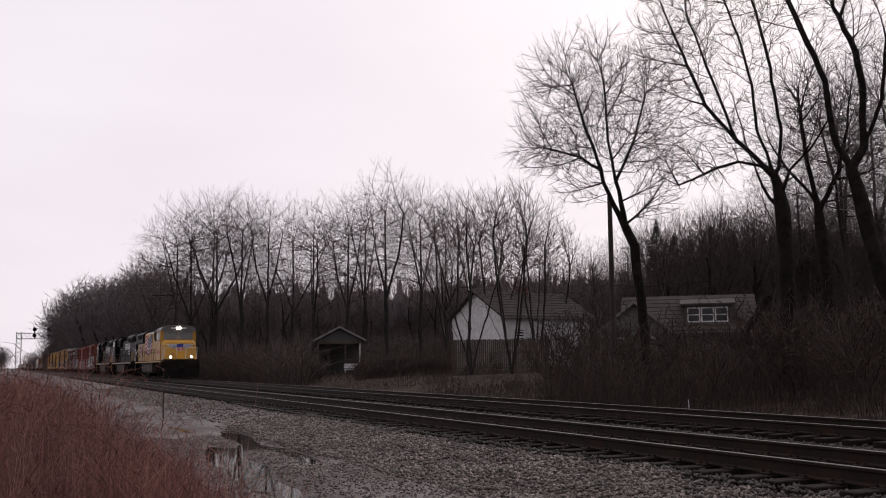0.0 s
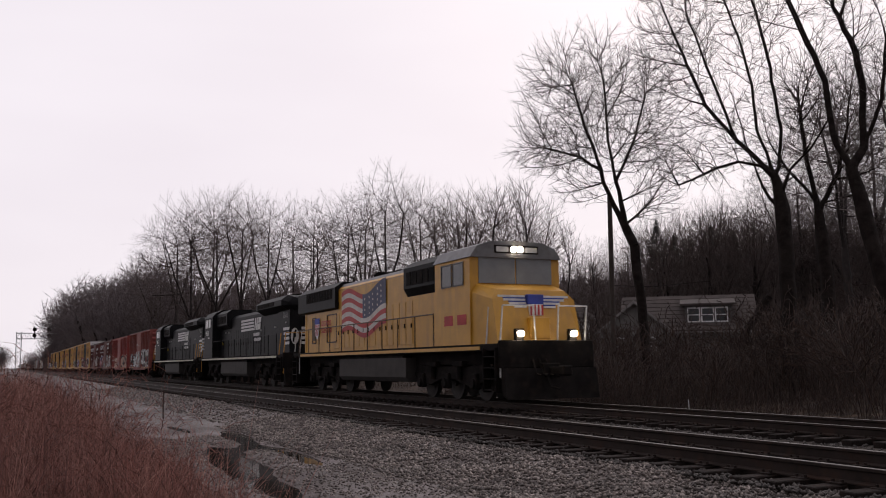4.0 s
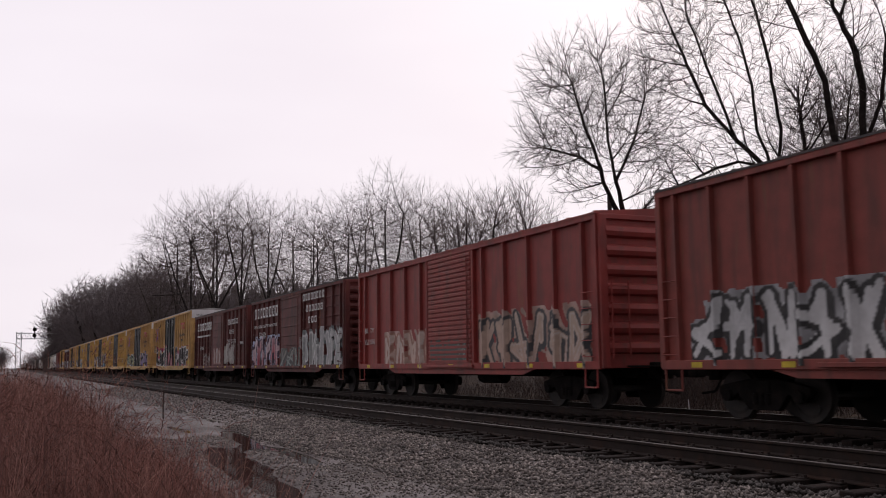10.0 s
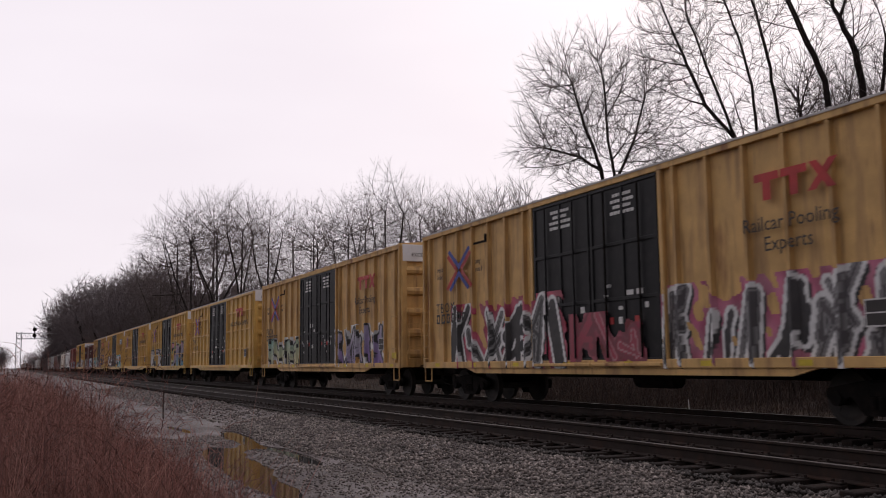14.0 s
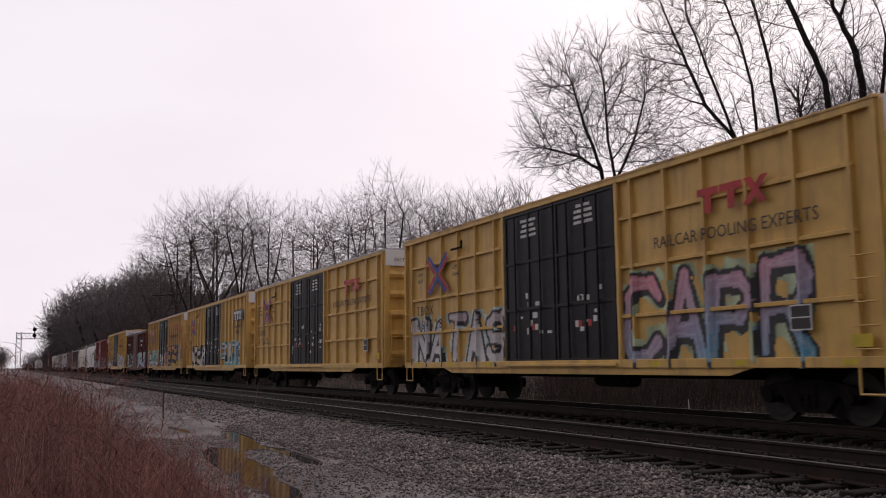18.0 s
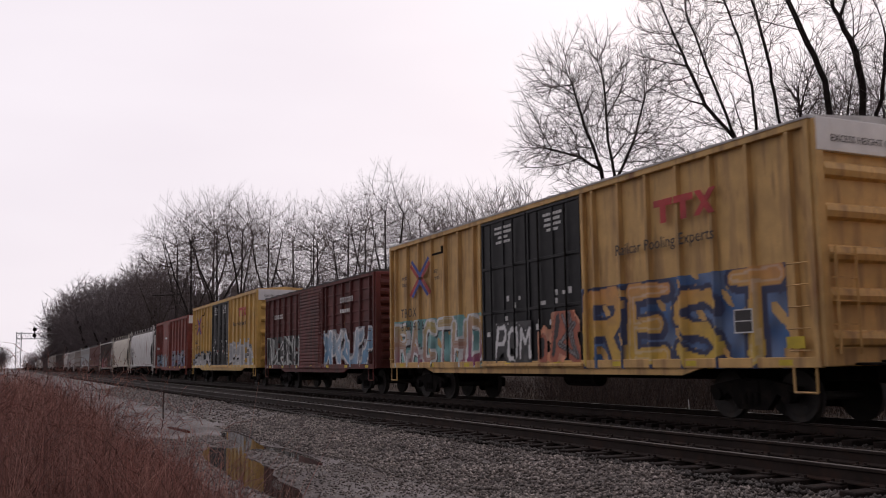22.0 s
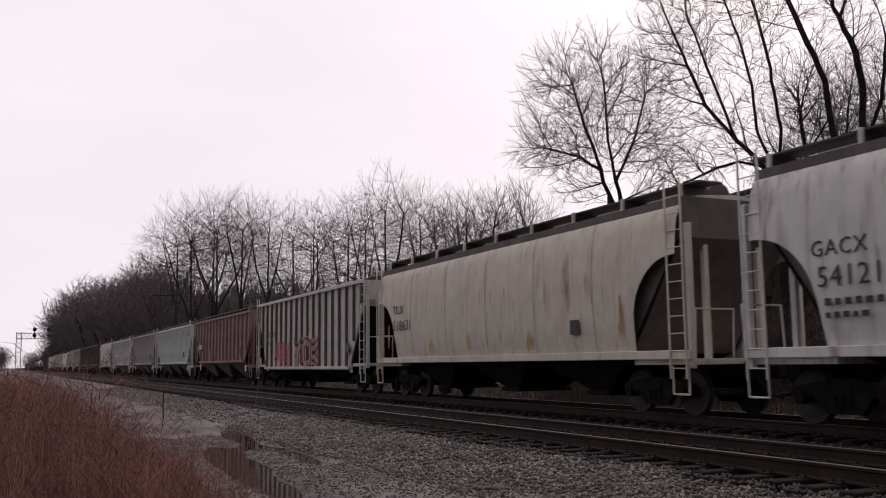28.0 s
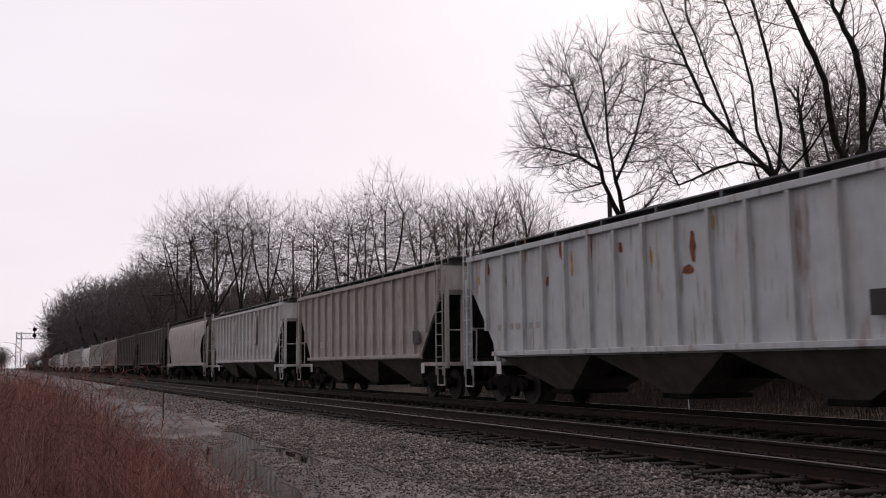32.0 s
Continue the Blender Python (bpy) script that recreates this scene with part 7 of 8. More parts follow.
def evergreen(seed, m, h, wide):
    """A dark cedar: a trunk and drooping sprays of fine needles."""
    rng = np.random.RandomState(seed)
    ob = thing("evergreen_tree", m, "dark ragged evergreen behind the houses", "tree", TREES)
    part("trunk", MB().cyl((0, 0, 0), (0, 0, h * 0.95), 0.16, 0.03, n=8), mat_bark, ob)
    n = 3600
    f = rng.uniform(0.08, 1.0, n)
    r = wide * (1.02 - f ** 2.4) * (0.8 + 0.3 * np.sin(f * 17 + seed)) * np.sqrt(rng.uniform(0.02, 1, n)) * (0.75 + 0.25 * np.sin(f * 40))
    az = rng.uniform(0, 6.28, n)
    V0 = np.stack([r * np.cos(az), r * np.sin(az), f * h + rng.uniform(-0.2, 0.2, n)], 1)
    ln = rng.uniform(0.4, 1.1, n)
    ln = ln * (1.1 - f)
    V1 = V0 + np.stack([np.cos(az + rng.uniform(-0.9, 0.9, n)) * ln, np.sin(az + rng.uniform(-0.9, 0.9, n)) * ln, ln * rng.uniform(-0.5, 0.45, n)], 1)
    part("crown", tubes("crown", V0[:0], V1[:0], r[:0], r[:0], 3, mat_ever, (V0, V1, rng.uniform(0.025, 0.06, n))), None, ob)


mat_ever = isle_surf("cedar_needles", (0.03, 0.032, 0.028), (0.055, 0.055, 0.05), (0.09, 0.085, 0.078))
for _i, (_u, _d, _top, _w0) in enumerate(((1165, 90, 425, 2.6), (1196, 96, 448, 2.8), (1262, 90, 440, 2.8), (1304, 92, 452, 2.4))):
    evergreen(50 + _i, spot(_u, _d), reach(_d, _top), _w0)
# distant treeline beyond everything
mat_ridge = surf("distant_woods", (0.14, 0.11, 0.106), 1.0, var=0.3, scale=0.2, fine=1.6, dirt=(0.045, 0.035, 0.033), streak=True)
_w = MB()
_crest = []
_n = 900
for _i in range(_n + 1):
    _deg = 1.85 + 58 * _i / _n
    _b = radians(_deg)
    _d = min(260.0, 42 / math.sin(_b)) + 62
    _x, _y2 = -_d * math.cos(_b), _d * math.sin(_b)
    _hh = reach(_d, (520 if _deg < 25 else 506 if _deg < 37 else 506 - 64 * min(1.0, (_deg - 37) / 8)) + 24 * noise.noise(Vector((_deg * 1.9, 0, 0))) + 16 * noise.noise(Vector((_deg * 6, 4, 0))))
    if _deg < 9:
        _f = min(1.0, (_deg - 1.85) / 2.2)
        _hh = reach(_d, 622 - (35 + 70 * max(0.0, (_deg - 5) / 4)) * math.sqrt(_f))
    _hh += 0.8 * noise.noise(Vector((_i * 0.05, 0, 0))) + 1.0 * noise.noise(Vector((_i * 0.3, 3, 0))) + 0.8 * noise.noise(Vector((_i * 1.7, 3, 0)))
    _crest.append((_x, _y2, _hh))
    _w.v += [(_x, _y2, -2), (_x, _y2, _hh), (_x * 1.01, _y2 * 1.01, _hh - 0.5), (_x * 1.01, _y2 * 1.01, -2)]
for _i in range(_n):
    _a, _c0 = _i * 4, _i * 4 + 4
    for _k in range(3):
        _w.f.append((_a + _k, _c0 + _k, _c0 + _k + 1, _a + _k + 1))
        _w.m.append(0)
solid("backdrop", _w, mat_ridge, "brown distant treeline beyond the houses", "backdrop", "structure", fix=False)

# twigs along the crest, in the same haze-paled colour
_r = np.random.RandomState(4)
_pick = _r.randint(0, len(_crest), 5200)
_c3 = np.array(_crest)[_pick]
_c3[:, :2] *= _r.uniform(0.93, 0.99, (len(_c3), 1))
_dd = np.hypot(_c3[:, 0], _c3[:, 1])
_fz = tubes("far_twigs", _c3[:0], _c3[:0], _dd[:0], _dd[:0], 3, mat_twig_haze, (_c3 + np.stack([np.zeros(len(_c3)), np.zeros(len(_c3)), -0.45 * _c3[:, 2]], 1), _c3 + np.stack([_r.uniform(-0.012, 0.012, len(_c3)) * _dd, _r.uniform(-0.012, 0.012, len(_c3)) * _dd, _r.uniform(-0.2, 0.28, len(_c3)) * _c3[:, 2]], 1), _dd * _r.uniform(0.0003, 0.0009, len(_c3))))
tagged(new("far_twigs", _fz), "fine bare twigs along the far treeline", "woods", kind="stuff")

# brush along the far side
mat_brush = isle_surf("brush_stems", (0.02, 0.0115, 0.009), (0.046, 0.027, 0.0205), (0.085, 0.05, 0.037))
mat_thicket = isle_surf("thicket_stems", (0.03, 0.019, 0.016), (0.068, 0.045, 0.038), (0.12, 0.085, 0.072))
mat_litter = isle_surf("dead_grass", (0.04, 0.026, 0.02), (0.07, 0.047, 0.034), (0.11, 0.078, 0.055))
_r = np.random.RandomState(4)


for _me in SHRUBS:
    _me.materials[0] = mat_brush
for _i in range(105):
    _u = 540 + 1100 * (_i + _rng.random()) / 105
    _b = radians(bearing(_u))
    if _u < 745:
        continue
    _y2 = _rng.uniform(19.5, 34)
    _d = _y2 / math.sin(_b)
    _ob = new("shrub", SHRUBS[_i % 3])
    _ob.matrix_basis = spot(_u, _d, _rng.uniform(0, 360), _rng.uniform(0.7, 1.25) * (0.5 if _u < 960 else 1.0 if _u < 1300 else 1.15))
    tagged(_ob, ("dark leafless shrub in the brush beside the tracks", "tangled brown shrub on the far bank", "low bare bush on the far bank")[_i % 3], "shrub", "shrubs beyond the tracks")


for _i, (_u, _d, _sz) in enumerate(((950, 62, 1.1), (985, 60, 1.35), (1012, 58, 1.5), (1040, 60, 1.4), (1068, 57, 1.2), (1100, 52, 1.1), (1160, 50, 1.1), (1195, 52, 1.0))):
    _ob = new("shrub", SHRUBS[_i % 3])
    _ob.matrix_basis = spot(_u, _d, 70 * _i, _sz * (1.3 if _i % 3 == 2 else 1.0))
    tagged(_ob, "tall dark leafless shrub before a house", "shrub", "shrubs beyond the tracks")


def brush(name, n, u0, u1, d0, d1, h0, h1, label, mt, width=0.014, lean=0.35, ymin=18.5):
    u, d = _r.uniform(u0, u1, n), _r.uniform(d0, d1, n)
    b = np.radians(25.038) + np.arctan((u - 784) / 1648.7)
    x, y = -d * np.cos(b), d * np.sin(b)
    ok = y > ymin
    x, y = x[ok], y[ok]
    z = np.array([ground_z(a, c) for a, c in zip(x, y)]) - 0.05
    clump = 0.55 + 0.45 * np.sin(x * 0.9 + 1.3 * np.sin(y * 0.7)) * np.sin(y * 1.1 + x * 0.23)
    h = _r.uniform(h0, h1, len(x)) * (0.3 + 0.7 * clump)
    me = strew(name, x, y, z, h, _r.uniform(0.05, lean, len(x)), np.full(len(x), width) * _r.uniform(0.6, 1.4, len(x)), _r, mt)
    ob = new(name, me)
    return tagged(ob, label, "brush", kind="stuff")


brush("brush", 9000, 960, 1640, 32, 56, 0.8, 3.4, "dense dark leafless brush along the railway", mat_brush, 0.013, 0.8)
brush("brush_low", 11000, 745, 1640, 27, 50, 0.3, 1.3, "low dead brush and weeds beside the far track", mat_brush, 0.012, 0.95, 18.8)
brush("thicket", 8000, 290, 545, 70, 140, 1.2, 7.0, "dense dark thicket under bare trees", mat_thicket, 0.032, 1.5)
brush("thicket_far", 5000, 75, 330, 150, 330, 3, 10, "dark wood edge far down the line", mat_twig_haze, 0.09, 0.5)
brush("thicket_rear", 7000, 520, 830, 100, 140, 1.5, 8.0, "dark thicket behind the shed", mat_thicket, 0.034, 1.5)
brush("yard_brush", 3000, 628, 800, 70, 82, 1.0, 3.6, "tangled brush beside the shed", mat_brush, 0.016, 0.9)
brush("yard_brush_near", 1600, 500, 566, 76, 83, 1.0, 3.2, "tangled brush beside the carport", mat_brush, 0.016, 0.9)
brush("undergrowth", 7000, 1040, 1640, 72, 115, 2.5, 10, "dark undergrowth behind the houses", mat_thicket, 0.035, 0.5)
brush("yard_weeds", 3500, 540, 800, 58, 100, 0.2, 0.9, "rough dead weeds round a shed", mat_litter, 0.02, 0.8, 17.0)
brush("dead_grass", 11000, 500, 1640, 22, 60, 0.12, 0.45, "flattened dead grass on the far bank", mat_litter, 0.012, 0.95, 15.6)

# ---- near side: weeds, ballast stones ----
mat_weed = isle_surf("red_brown_weeds", (0.058, 0.02, 0.0165), (0.24, 0.084, 0.063), (0.42, 0.22, 0.17))
mat_stone_dark = isle_surf("oily_ballast", (0.02, 0.017, 0.015), (0.05, 0.041, 0.037), (0.12, 0.1, 0.092), 0.8)
mat_stone = isle_surf("ballast_stone", (0.034, 0.026, 0.023), (0.13, 0.103, 0.09), (0.47, 0.4, 0.36), 0.7)


def weeds(name, n, x0, x1, y0, y1, h0, h1, width, label, lean=0.4):
    x = x0 + (x1 - x0) * _r.uniform(0, 1, n)
    edge = y1 + 0.25 * np.sin(x * 1.7) + 0.18 * np.sin(x * 4.1 + 1)
    y = y0 + (edge - y0) * _r.uniform(0, 1, n) ** 0.75
    z = np.array([ground_z(a, c) for a, c in zip(x, y)]) - 0.03
    fall = np.clip((edge - y) / 0.9, 0.25, 1)
    clump = 0.72 + 0.16 * np.sin(x * 2.3 + 2 * np.sin(y * 1.9)) * np.sin(y * 2.7 + x) + 0.16 * np.sin(x * 0.95 + 0.8) * np.sin(y * 1.3 + 1)
    h = _r.uniform(h0, h1, n) * fall * clump
    me = strew(name, x, y, z, h, _r.uniform(0.03, lean, n), np.full(n, width) * _r.uniform(0.6, 1.5, n), _r, mat_weed, 0.5, 3, 2)
    return tagged(new(name, me), label, "weeds", kind="stuff")


weeds("weeds", 13000, -15, -6.2, -2.2, 2.05, 0.9, 2.05, 0.0036, "tall red-brown dead weeds beside the gravel road", 0.6)
weeds("weeds_far", 6000, -42, -13, -3.0, 2.1, 1.35, 2.3, 0.009, "dead weeds along the gravel road")
weeds("weed_stalks", 500, -14, -6.5, -2.0, 1.5, 1.2, 1.9, 0.007, "stiff dry weed stalks standing above the rest", 0.25)
_n = 11000
_x = _r.uniform(-15, -6.3, _n)
_yy = _r.uniform(-2.0, 2.1, _n)
_edge = 2.05 + 0.25 * np.sin(_x * 1.7) + 0.18 * np.sin(_x * 4.1 + 1)
_zz = -0.5 + np.clip((_edge - _yy) / 0.9, 0.2, 1) * _r.uniform(0.5, 1.75, _n) * (0.75 + 0.25 * np.sin(_x * 2.3 + 2 * np.sin(_yy * 1.9)))
tagged(new("weed_fluff", strew("weed_fluff", _x, _yy, _zz, _r.uniform(0.05, 0.2, _n), _r.uniform(0.3, 2.2, _n), np.full(_n, 0.003), _r, mat_weed)), "feathery seed heads of dead weeds", "weeds", kind="stuff")
weeds("weed_tangle", 7000, -15, -6.2, -2.0, 2.15, 0.35, 0.95, 0.005, "low tangle of dead weeds", 0.95)


def stones(name, n, x0, x1, y0, y1, s0, s1, label, top=None, mt=None):
    x = x0 + (x1 - x0) * _r.uniform(0, 1, n)
    y = _r.uniform(y0, y1, n)
    z = np.array([ground_z(a, c) for a, c in zip(x, y)]) if top is None else np.full(n, top)
    ok = z > WATER_Z + 0.01
    x, y, z = x[ok], y[ok], z[ok]
    n = len(x)
    s = _r.uniform(s0, s1, n)[:, None, None]
    base = np.array([(1, 0, 0), (-1, 0, 0), (0, 1, 0), (0, -1, 0), (0, 0, 1), (0, 0, -1)], float)[None]
    V = base * s * _r.uniform(0.55, 1.25, (n, 6, 1)) + _r.uniform(-0.35, 0.35, (n, 6, 3)) * s
    V = V * np.array([1, 1, 0.75]) + np.stack([x, y, z + 0.25 * s[:, 0, 0]], 1)[:, None]
    F = np.array([(0, 2, 4), (2, 1, 4), (1, 3, 4), (3, 0, 4), (2, 0, 5), (1, 2, 5), (3, 1, 5), (0, 3, 5)])
    F = (np.arange(n) * 6)[:, None, None] + F[None]
    return tagged(new(name, np_mesh(name, V.reshape(-1, 3), F.reshape(-1, 3), mt or mat_stone)), label, "ballast", kind="stuff")


stones("ballast_stones", 24000, -26, -5, 5.2, 7.6, 0.018, 0.042, "loose grey ballast stones sloping to the track")
stones("gravel_stones", 15000, -22, -6, 2.2, 5.3, 0.007, 0.026, "scattered small stones on the gravel road")
stones("crib_stones", 9000, -34, 2, NEAR_Y - 0.95, NEAR_Y + 1.2, 0.02, 0.04, "dark stones between the ties", -0.3, mat_stone_dark)
stones("middle_stones", 9000, -36, 2, NEAR_Y + 1.1, FAR_Y - 1.0, 0.02, 0.045, "stones between the two tracks", -0.275, mat_stone_dark)
stones("tie_end_stones", 5200, -34, 2, NEAR_Y - 1.45, NEAR_Y - 1.0, 0.02, 0.045, "ballast stones heaped round the tie ends", -0.235, mat_stone_dark)
stones("ballast_far", 5000, -70, -26, 5.4, 7.6, 0.025, 0.05, "loose grey ballast stones down the line")

# ---- houses and small things beyond the tracks ----
mat_siding = surf("white_siding", (0.8, 0.79, 0.8), 0.7, var=0.12, dirt=(0.35, 0.32, 0.3))
mat_siding_grey = surf("grey_siding", (0.12, 0.112, 0.108), 0.75, var=0.2, dirt=(0.1, 0.09, 0.085))
mat_shingle = surf("roof_shingles", (0.06, 0.046, 0.042), 0.9, var=0.3, scale=1.5, fine=8, dirt=(0.07, 0.055, 0.05), bump=0.3)
mat_trim = surf("dull_trim", (0.26, 0.24, 0.235), 0.8, var=0.25, dirt=(0.12, 0.1, 0.09))
mat_fence = surf("weathered_boards", (0.15, 0.115, 0.098), 0.9, var=0.3, scale=2, fine=15, dirt=(0.07, 0.055, 0.05), streak=True, spread=0.5)
mat_pole = surf("pole_wood", (0.06, 0.046, 0.04), 0.9, var=0.3, streak=True, dirt=(0.03, 0.024, 0.02))
mat_galv = surf("signal_steel", (0.4, 0.4, 0.41), 0.5, 0.4, var=0.2)
mat_pane = surf("house_glass", (0.02, 0.022, 0.025), 0.05, var=0.1)


def window(parent, x, z, w, h, y, trim):
    """A framed window in a wall that faces -y."""
    m = MB()
    for a, b, c, d in ((x - 0.08, x + w + 0.08, z + h, z + h + 0.1), (x - 0.08, x + w + 0.08, z - 0.1, z), (x - 0.08, x, z, z + h), (x + w, x + w + 0.08, z, z + h), (x, x + w, z + h / 2 - 0.03, z + h / 2 + 0.03)):
        m.box(a, b, y - 0.06, y + 0.02, c, d)
    wn = part("window", m, trim, parent)
    part("pane", MB().box(x, x + w, y - 0.02, y + 0.01, z, z + h), mat_pane, wn)
    return wn


def house(m, w, dp, wall_h, rise, wall_m, label, ridge="x", over=0.4, windows=(), chimney=None, base=0.0):
    root = thing("house", m, label, "house", "houses beyond the tracks")
    part("foundation", MB().box(-w / 2, w / 2, 0, dp, -1.0, base), mat_siding_grey, root)
    b = MB()
    b.box(-w / 2, w / 2, 0, dp, base, wall_h)
    part("wall", b, wall_m, root)
    n = int((wall_h - base) / 0.22)
    lap = MB()
    for i in range(n):
        z = base + 0.02 + i * 0.22
        lap.prism([(-0.03, z), (0.0, z), (0.0, z + 0.21), (-0.008, z + 0.21)], 0, -w / 2, w / 2)
    part("siding", lap, wall_m, root)["kind"] = "stuff"
    if ridge == "x":
        for q in (0, 1):
            y0, y1 = (-over, dp / 2) if q == 0 else (dp + over, dp / 2)
            f = rise * over / (dp / 2)
            r = MB().prism([(y0, wall_h - f), (y1, wall_h + rise), (y1, wall_h + rise + 0.14), (y0, wall_h - f + 0.14)], 0, -w / 2 - over, w / 2 + over)
            rf = part("roof", r, mat_shingle, root)
            for i in range(9):
                t = i / 9
                yy, zz = y0 + (y1 - y0) * t, wall_h - f + (rise + f) * t + 0.14
                if q == 0:
                    part("shingle_course", MB().box(-w / 2 - over, w / 2 + over, yy - 0.01, yy + 0.16, zz - 0.02, zz + 0.03), mat_shingle, rf)
        for x in (-w / 2, w / 2 - 0.1):
            g = MB()
            g.add([(x, 0, wall_h), (x, dp, wall_h), (x, dp / 2, wall_h + rise), (x + 0.1, 0, wall_h), (x + 0.1, dp, wall_h), (x + 0.1, dp / 2, wall_h + rise)], [(0, 1, 2), (3, 5, 4), (0, 2, 5, 3), (1, 4, 5, 2), (0, 3, 4, 1)])
            part("gable", g, wall_m, root)
        part("gutter", MB().box(-w / 2 - over, w / 2 + over, -over - 0.1, -over, wall_h - 0.05 - rise * over / (dp / 2), wall_h + 0.08 - rise * over / (dp / 2)), mat_trim, root)
    else:
        for q in (-1, 1):
            f = rise * over / (w / 2)
            x0 = q * (w / 2 + over)
            r = MB().prism([(x0, wall_h - f), (0, wall_h + rise), (0, wall_h + rise + 0.14), (x0, wall_h - f + 0.14)], 1, -over, dp + over)
            part("roof", r, mat_shingle, root)
            t = MB().prism([(x0, wall_h - f - 0.02), (0, wall_h + rise - 0.02), (0, wall_h + rise + 0.16), (x0, wall_h - f + 0.16)], 1, -over - 0.05, -over - 0.004)
            part("fascia", t, mat_trim, root, "pale roof edge board")
        part("gable", MB().prism([(-w / 2, wall_h), (w / 2, wall_h), (0, wall_h + rise)], 1, 0.0, 0.1), wall_m, root)
    for x, z, ww, hh in windows:
        window(root, x, z, ww, hh, 0.0, mat_siding)
    if chimney:
        cx, cz = chimney
        part("chimney", MB().box(cx - 0.4, cx + 0.4, dp / 2 - 0.4, dp / 2 + 0.4, wall_h, cz, 0.02).box(cx - 0.46, cx + 0.46, dp / 2 - 0.46, dp / 2 + 0.46, cz - 0.2, cz - 0.05, 0.02), surf("chimney_brick", (0.16, 0.07, 0.055), 0.9, var=0.3), root)
    return root


def square_to(u, d, dz=0.0):
    return spot(u, d, 0.0, 1.0, dz)


# white house with a broad shingled roof, its white wing, and the board fence before it
house(spot(967, 78.6, 37, 1.0, -0.3), 9.0, 8.0, 4.7, 2.1, mat_siding, "white-sided house with a broad brown shingled roof behind a fence", "x", chimney=(0.3, 7.5), windows=((-3.4, 2.2, 0.9, 1.3),))
fence = thing("board_fence", square_to(884, 68), "weathered brown board fence in front of a white house", "fence")
for _i in range(46):
    part("board", MB().box(-3.45 + _i * 0.15, -3.312 + _i * 0.15, -0.02, 0.0, -0.2, 2.5 + 0.03 * math.sin(_i * 2.3)), mat_fence, fence)
for _i in range(4):
    part("post", MB().box(-3.4 + _i * 2.2, -3.3 + _i * 2.2, 0.0, 0.1, -0.4, 2.4), mat_fence, fence)
for _z in (0.4, 1.5):
    part("fence_rail", MB().box(-3.45, 3.45, 0.0, 0.05, _z, _z + 0.09), mat_fence, fence)
part("gate_post", MB().box(-3.6, -3.45, -0.02, 0.12, -0.2, 3.1), mat_fence, fence)

# bungalow with a dormer
bung = house(square_to(1215, 66), 8.5, 8.0, 2.7, 2.4, mat_siding_grey, "dark bungalow with a shingled roof and a dormer", "x")
dorm = MB().box(-0.2, 2.9, 0.6, 4.0, 3.0, 4.35)
part("dormer", dorm, mat_siding_grey, bung)
part("dormer_roof", MB().prism([(0.3, 4.3), (4.2, 4.9), (4.2, 5.05), (0.3, 4.45)], 0, -0.5, 3.2), mat_shingle, bung)
for _i in range(3):
    window(bung, 0.05 + 0.92 * _i, 3.25, 0.7, 0.85, 0.6, mat_siding)
house(square_to(1120, 62), 4.6, 5.0, 2.7, 1.9, surf("pale_siding", (0.2, 0.19, 0.18), 0.75, var=0.2), "gabled front wing of a bungalow with pale siding", "y", windows=((-1.5, 1.3, 0.8, 1.0), (0.5, 1.3, 0.8, 1.0)))

# open-fronted shed with a gable
shed = thing("carport", square_to(600, 84), "small open shed with a pale-edged gable roof", "carport")
for _x in (-1.9, -1.0, 0.5, 1.8):
    part("post", MB().box(_x - 0.07, _x + 0.07, 0.0, 0.14, -0.4, 2.9), mat_siding if _x == 1.8 else mat_fence, shed)
part("back_wall", MB().box(-2.0, 2.0, 4.5, 4.6, -0.4, 3.0), mat_siding_grey, shed)
part("side_wall", MB().box(-2.05, -1.95, 0.2, 4.5, -0.4, 3.0), mat_siding_grey, shed)
part("beam", MB().box(-2.0, 2.0, 0.0, 0.12, 2.75, 3.0), mat_fence, shed)
for _q in (-1, 1):
    part("roof", MB().prism([(_q * 2.3, 2.95), (0, 4.15), (0, 4.28), (_q * 2.3, 3.08)], 1, -0.4, 5.0), mat_shingle, shed)
    part("fascia", MB().prism([(_q * 2.35, 2.9), (0, 4.13), (0, 4.32), (_q * 2.35, 3.1)], 1, -0.46, -0.404), mat_trim, shed, "pale roof edge board")
part("gable", MB().prism([(-2.0, 3.0), (2.0, 3.0), (0, 4.05)], 1, 0.0, 0.08), mat_siding_grey, shed)
bench = thing("garden_bench", square_to(622, 83.5), "white garden bench in an open shed", "bench")
part("seat", MB().box(-0.7, 0.7, 0, 0.45, 0.42, 0.48), mat_siding, bench)
part("backrest", MB().box(-0.7, 0.7, 0.42, 0.47, 0.55, 0.95), mat_siding, bench)
for _x in (-0.62, 0.62):
    for _y2 in (0.05, 0.4):
        part("leg", MB().box(_x - 0.04, _x + 0.04, _y2 - 0.03, _y2 + 0.03, -0.25, 0.42), mat_siding, bench)

# parked car
mat_carpaint = surf("car_paint", (0.12, 0.12, 0.15), 0.3, 0.3, var=0.1)
car = thing("car", spot(693, 80, 25), "dull silver-blue car parked among the brush", "car")
part("body", MB().prism([(-2.1, 0.3), (-2.15, 0.75), (-1.9, 0.9), (-1.0, 0.98), (1.1, 0.98), (2.0, 0.85), (2.15, 0.6), (2.1, 0.3)], 1, -0.85, 0.85), mat_carpaint, car)
part("cabin", MB().prism([(-1.5, 0.97), (-0.9, 1.45), (0.5, 1.47), (1.2, 0.97)], 1, -0.75, 0.75), mat_pane, car)
part("roof", MB().box(-0.9, 0.5, -0.76, 0.76, 1.45, 1.5, 0.02), mat_carpaint, car)
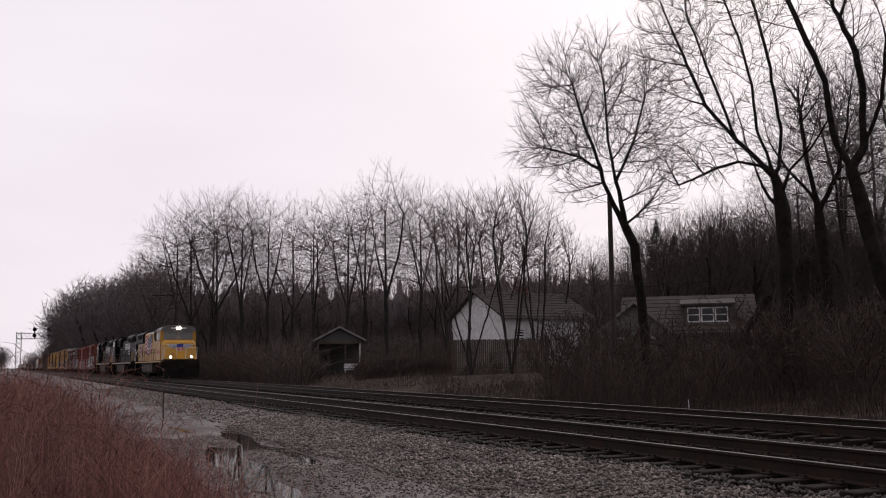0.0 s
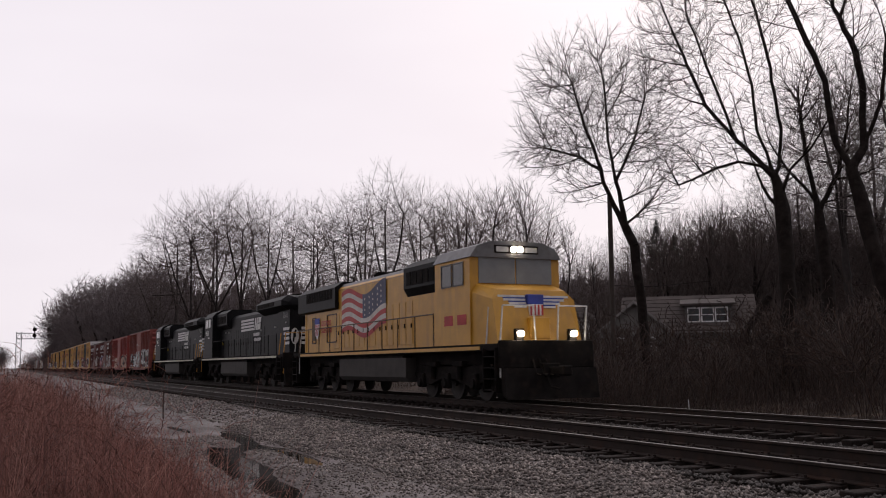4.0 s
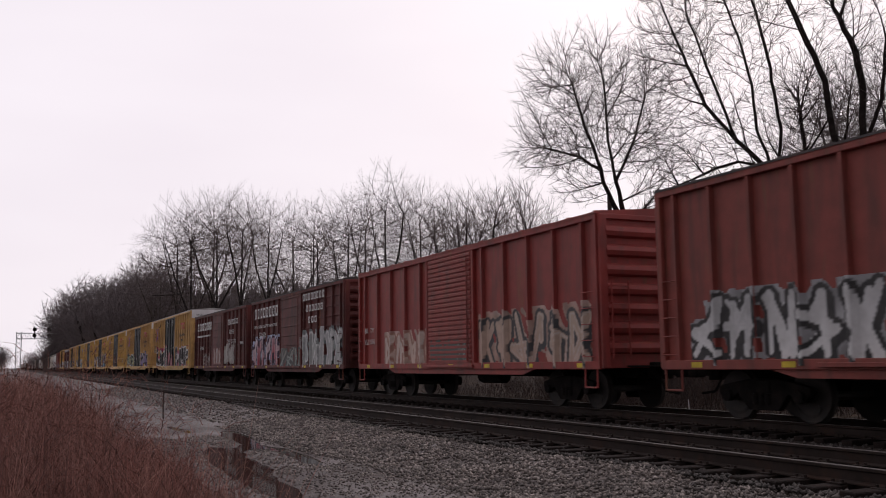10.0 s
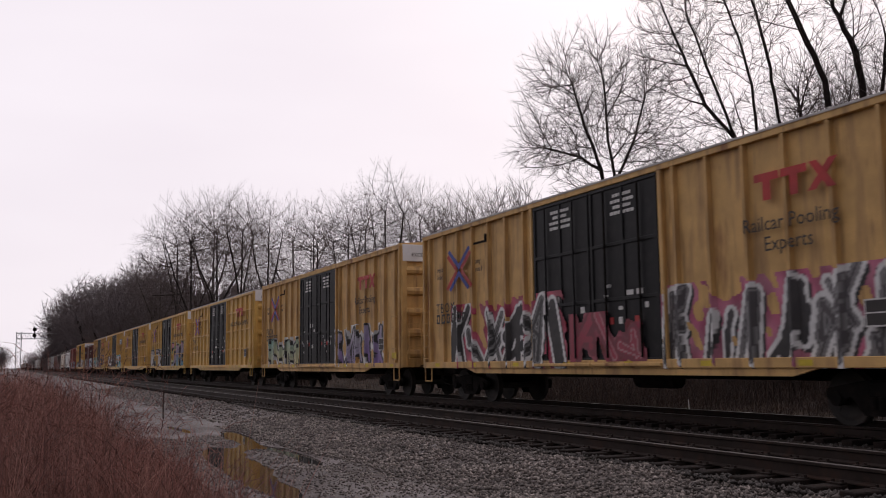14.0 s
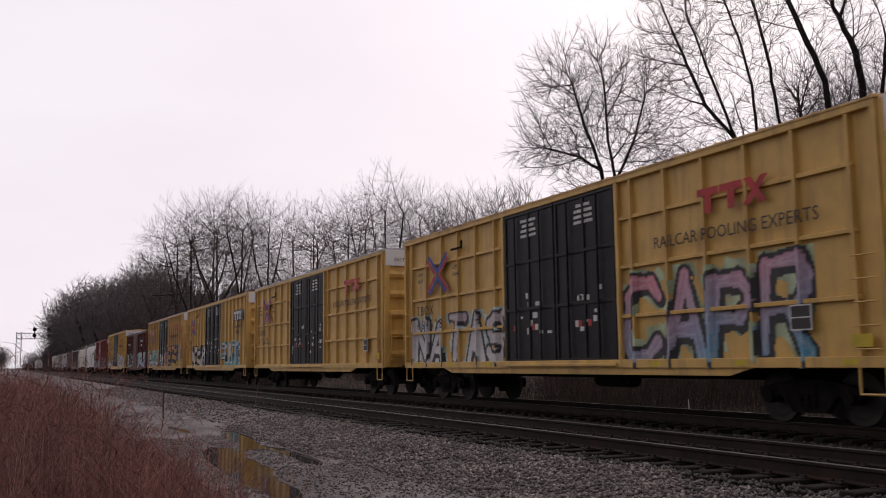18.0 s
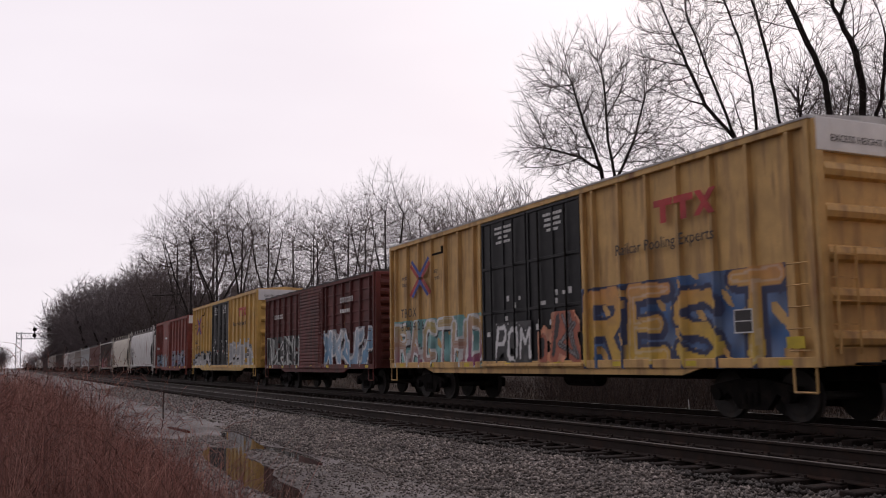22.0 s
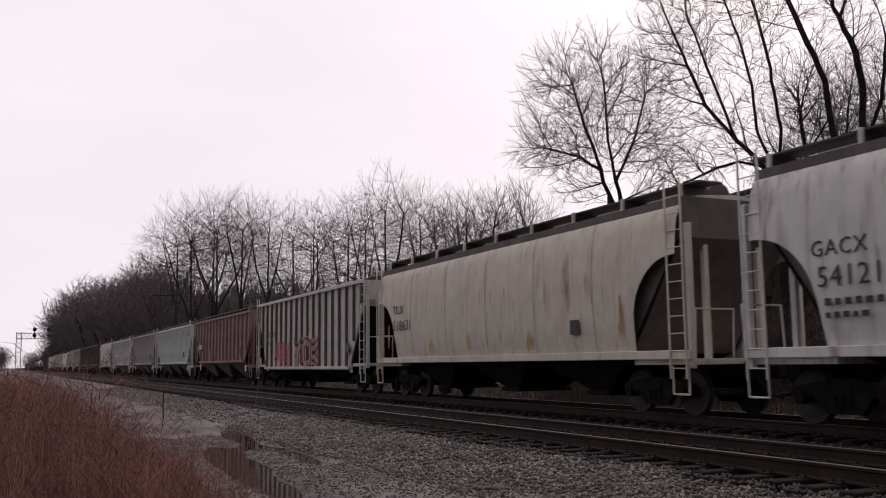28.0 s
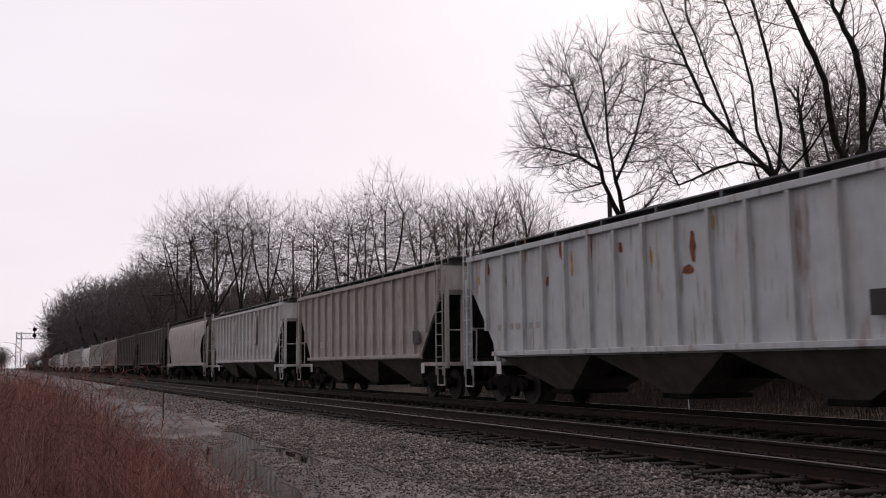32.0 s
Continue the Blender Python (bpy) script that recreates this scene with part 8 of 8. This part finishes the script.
for _x in (-1.3, 1.35):
    for _y2 in (-0.8, 0.8):
        _wh = part("wheel", MB().cyl((_x, _y2 - 0.1, 0.31), (_x, _y2 + 0.1, 0.31), 0.31, n=16), mat_under, car)
        part("rim", MB().cyl((_x, _y2 - 0.11, 0.31), (_x, _y2 + 0.11, 0.31), 0.18, n=12), mat_galv, _wh)
for _y2 in (-0.6, 0.6):
    part("headlight", MB().box(2.08, 2.16, _y2 - 0.18, _y2 + 0.18, 0.62, 0.76), mat_bar, car)

# utility pole with a wire
pole = thing("utility_pole", spot(1082, 45), "plain wooden utility pole among bare trees", "pole")
part("pole", MB().cyl((0, 0, -0.5), (0.05, 0, 8.9), 0.14, 0.11, n=10), mat_pole, pole)
part("cap", MB().cyl((0.05, 0, 8.9), (0.05, 0, 8.95), 0.12, 0.08, n=10), mat_pole, pole)
part("wire", MB().tube([(0.04, 0, 4.6), (2.0, 2, 4.65), (5.0, 5, 5.1)], 0.015, 4), mat_under, pole)

# signals on a cantilever over the tracks
SX = -330.0
sig = thing("signal_bridge", pose(SX, 0, 0), "grey steel signal cantilever over the tracks down the line", "signal")
for _a in (2.6, 4.1):
    for _dx in (-0.6, 0.6):
        part("leg", MB().box(_dx - 0.12, _dx + 0.12, _a - 0.12, _a + 0.12, -1.0, 12.6), mat_galv, sig)
for _z in [1 + 1.45 * k for k in range(8)]:
    part("brace", MB().tube([(-0.6, 2.6, _z), (-0.6, 4.1, _z + 1.4)], 0.06, 4).tube([(-0.6, 4.1, _z), (-0.6, 2.6, _z + 1.4)], 0.06, 4), mat_galv, sig)
for _z in (10.4, 12.2):
    part("beam", MB().box(-0.6, 0.6, 2.6, 14.2, _z - 0.12, _z + 0.12), mat_galv, sig)
for _k in range(8):
    _a = 2.8 + _k * 1.4
    part("brace", MB().tube([(0.5, _a, 10.4), (0.5, _a + 0.7, 12.2), (0.5, _a + 1.4, 10.4)], 0.06, 4), mat_galv, sig)
for _a in (7.9, 12.27):
    for _z in (11.45, 13.35):
        hd = part("signal_head", MB().cyl((0.8, _a, _z), (1.0, _a, _z), 0.62, n=20), mat_under, sig, "round dark signal head")
        part("hood", MB().cyl((1.0, _a, _z), (1.5, _a, _z), 0.2, n=10), mat_under, hd)
    part("mast", MB().box(0.6, 0.8, _a - 0.1, _a + 0.1, 10.2, 14.6), mat_under, sig)

# stakes beside the tracks
stake = thing("marker_stake", pose(-30.4, 4.5, -0.5), "thin dark stake beside the gravel road", "stake")
part("shaft", MB().box(-0.02, 0.02, -0.02, 0.02, -0.2, 0.8), mat_pole, stake)
part("tip", MB().box(-0.025, 0.025, -0.025, 0.025, 0.8, 0.85), mat_pole, stake)
stake2 = thing("white_stake", spot(1212, 29.5), "thin white marker stake on the far bank", "stake")
part("shaft", MB().cyl((0, 0, -0.1), (-0.04, 0, 0.75), 0.014, n=6), mat_siding, stake2)

# broken trunk leaning in the brush
log = thing("leaning_trunk", spot(1300, 44, 0, 1.0, 0.2), "broken dead trunk leaning in the brush", "tree trunk", "trees beyond the tracks")
part("trunk", MB().cyl((-0.5, 0, 0.0), (0.35, 0.1, 1.9), 0.16, 0.15, n=9).cyl((0.35, 0.1, 1.9), (1.45, 0.1, 3.5), 0.15, 0.17, n=9), mat_bark, log)
part("stub", MB().cyl((0.9, 0.1, 2.7), (1.5, -0.1, 2.9), 0.07, 0.05, n=7), mat_bark, log)

# ---- what moves: each car along the rails, each wheelset on its axle ----
def motions():
    for ob, c in zip(TRAIN, CENTRES):
        walk(ob, [(t, pose(c + way(t), FAR_Y, 0)) for t in (0, 4, 8, 12, 16, 20, 24, 28, 32)])
    done = {}
    for w in WHEELSETS:
        p = w.matrix_basis.translation.copy()
        key = (round(p.x, 3), round(p.z, 3))
        if key not in done:
            rows = []
            for i in range(0, 32 * FPS + 1):
                t = i / FPS
                rows.append((t, Matrix.Translation(p) @ Matrix.Rotation((way(t) / p.z) % (2 * math.pi), 4, "Y")))
            walk(w, rows)
            done[key] = w.animation_data
        else:
            w.rotation_mode = "QUATERNION"
            w.animation_data_create()
            w.animation_data.action = done[key].action
            w.animation_data.action_slot = done[key].action_slot


motions()
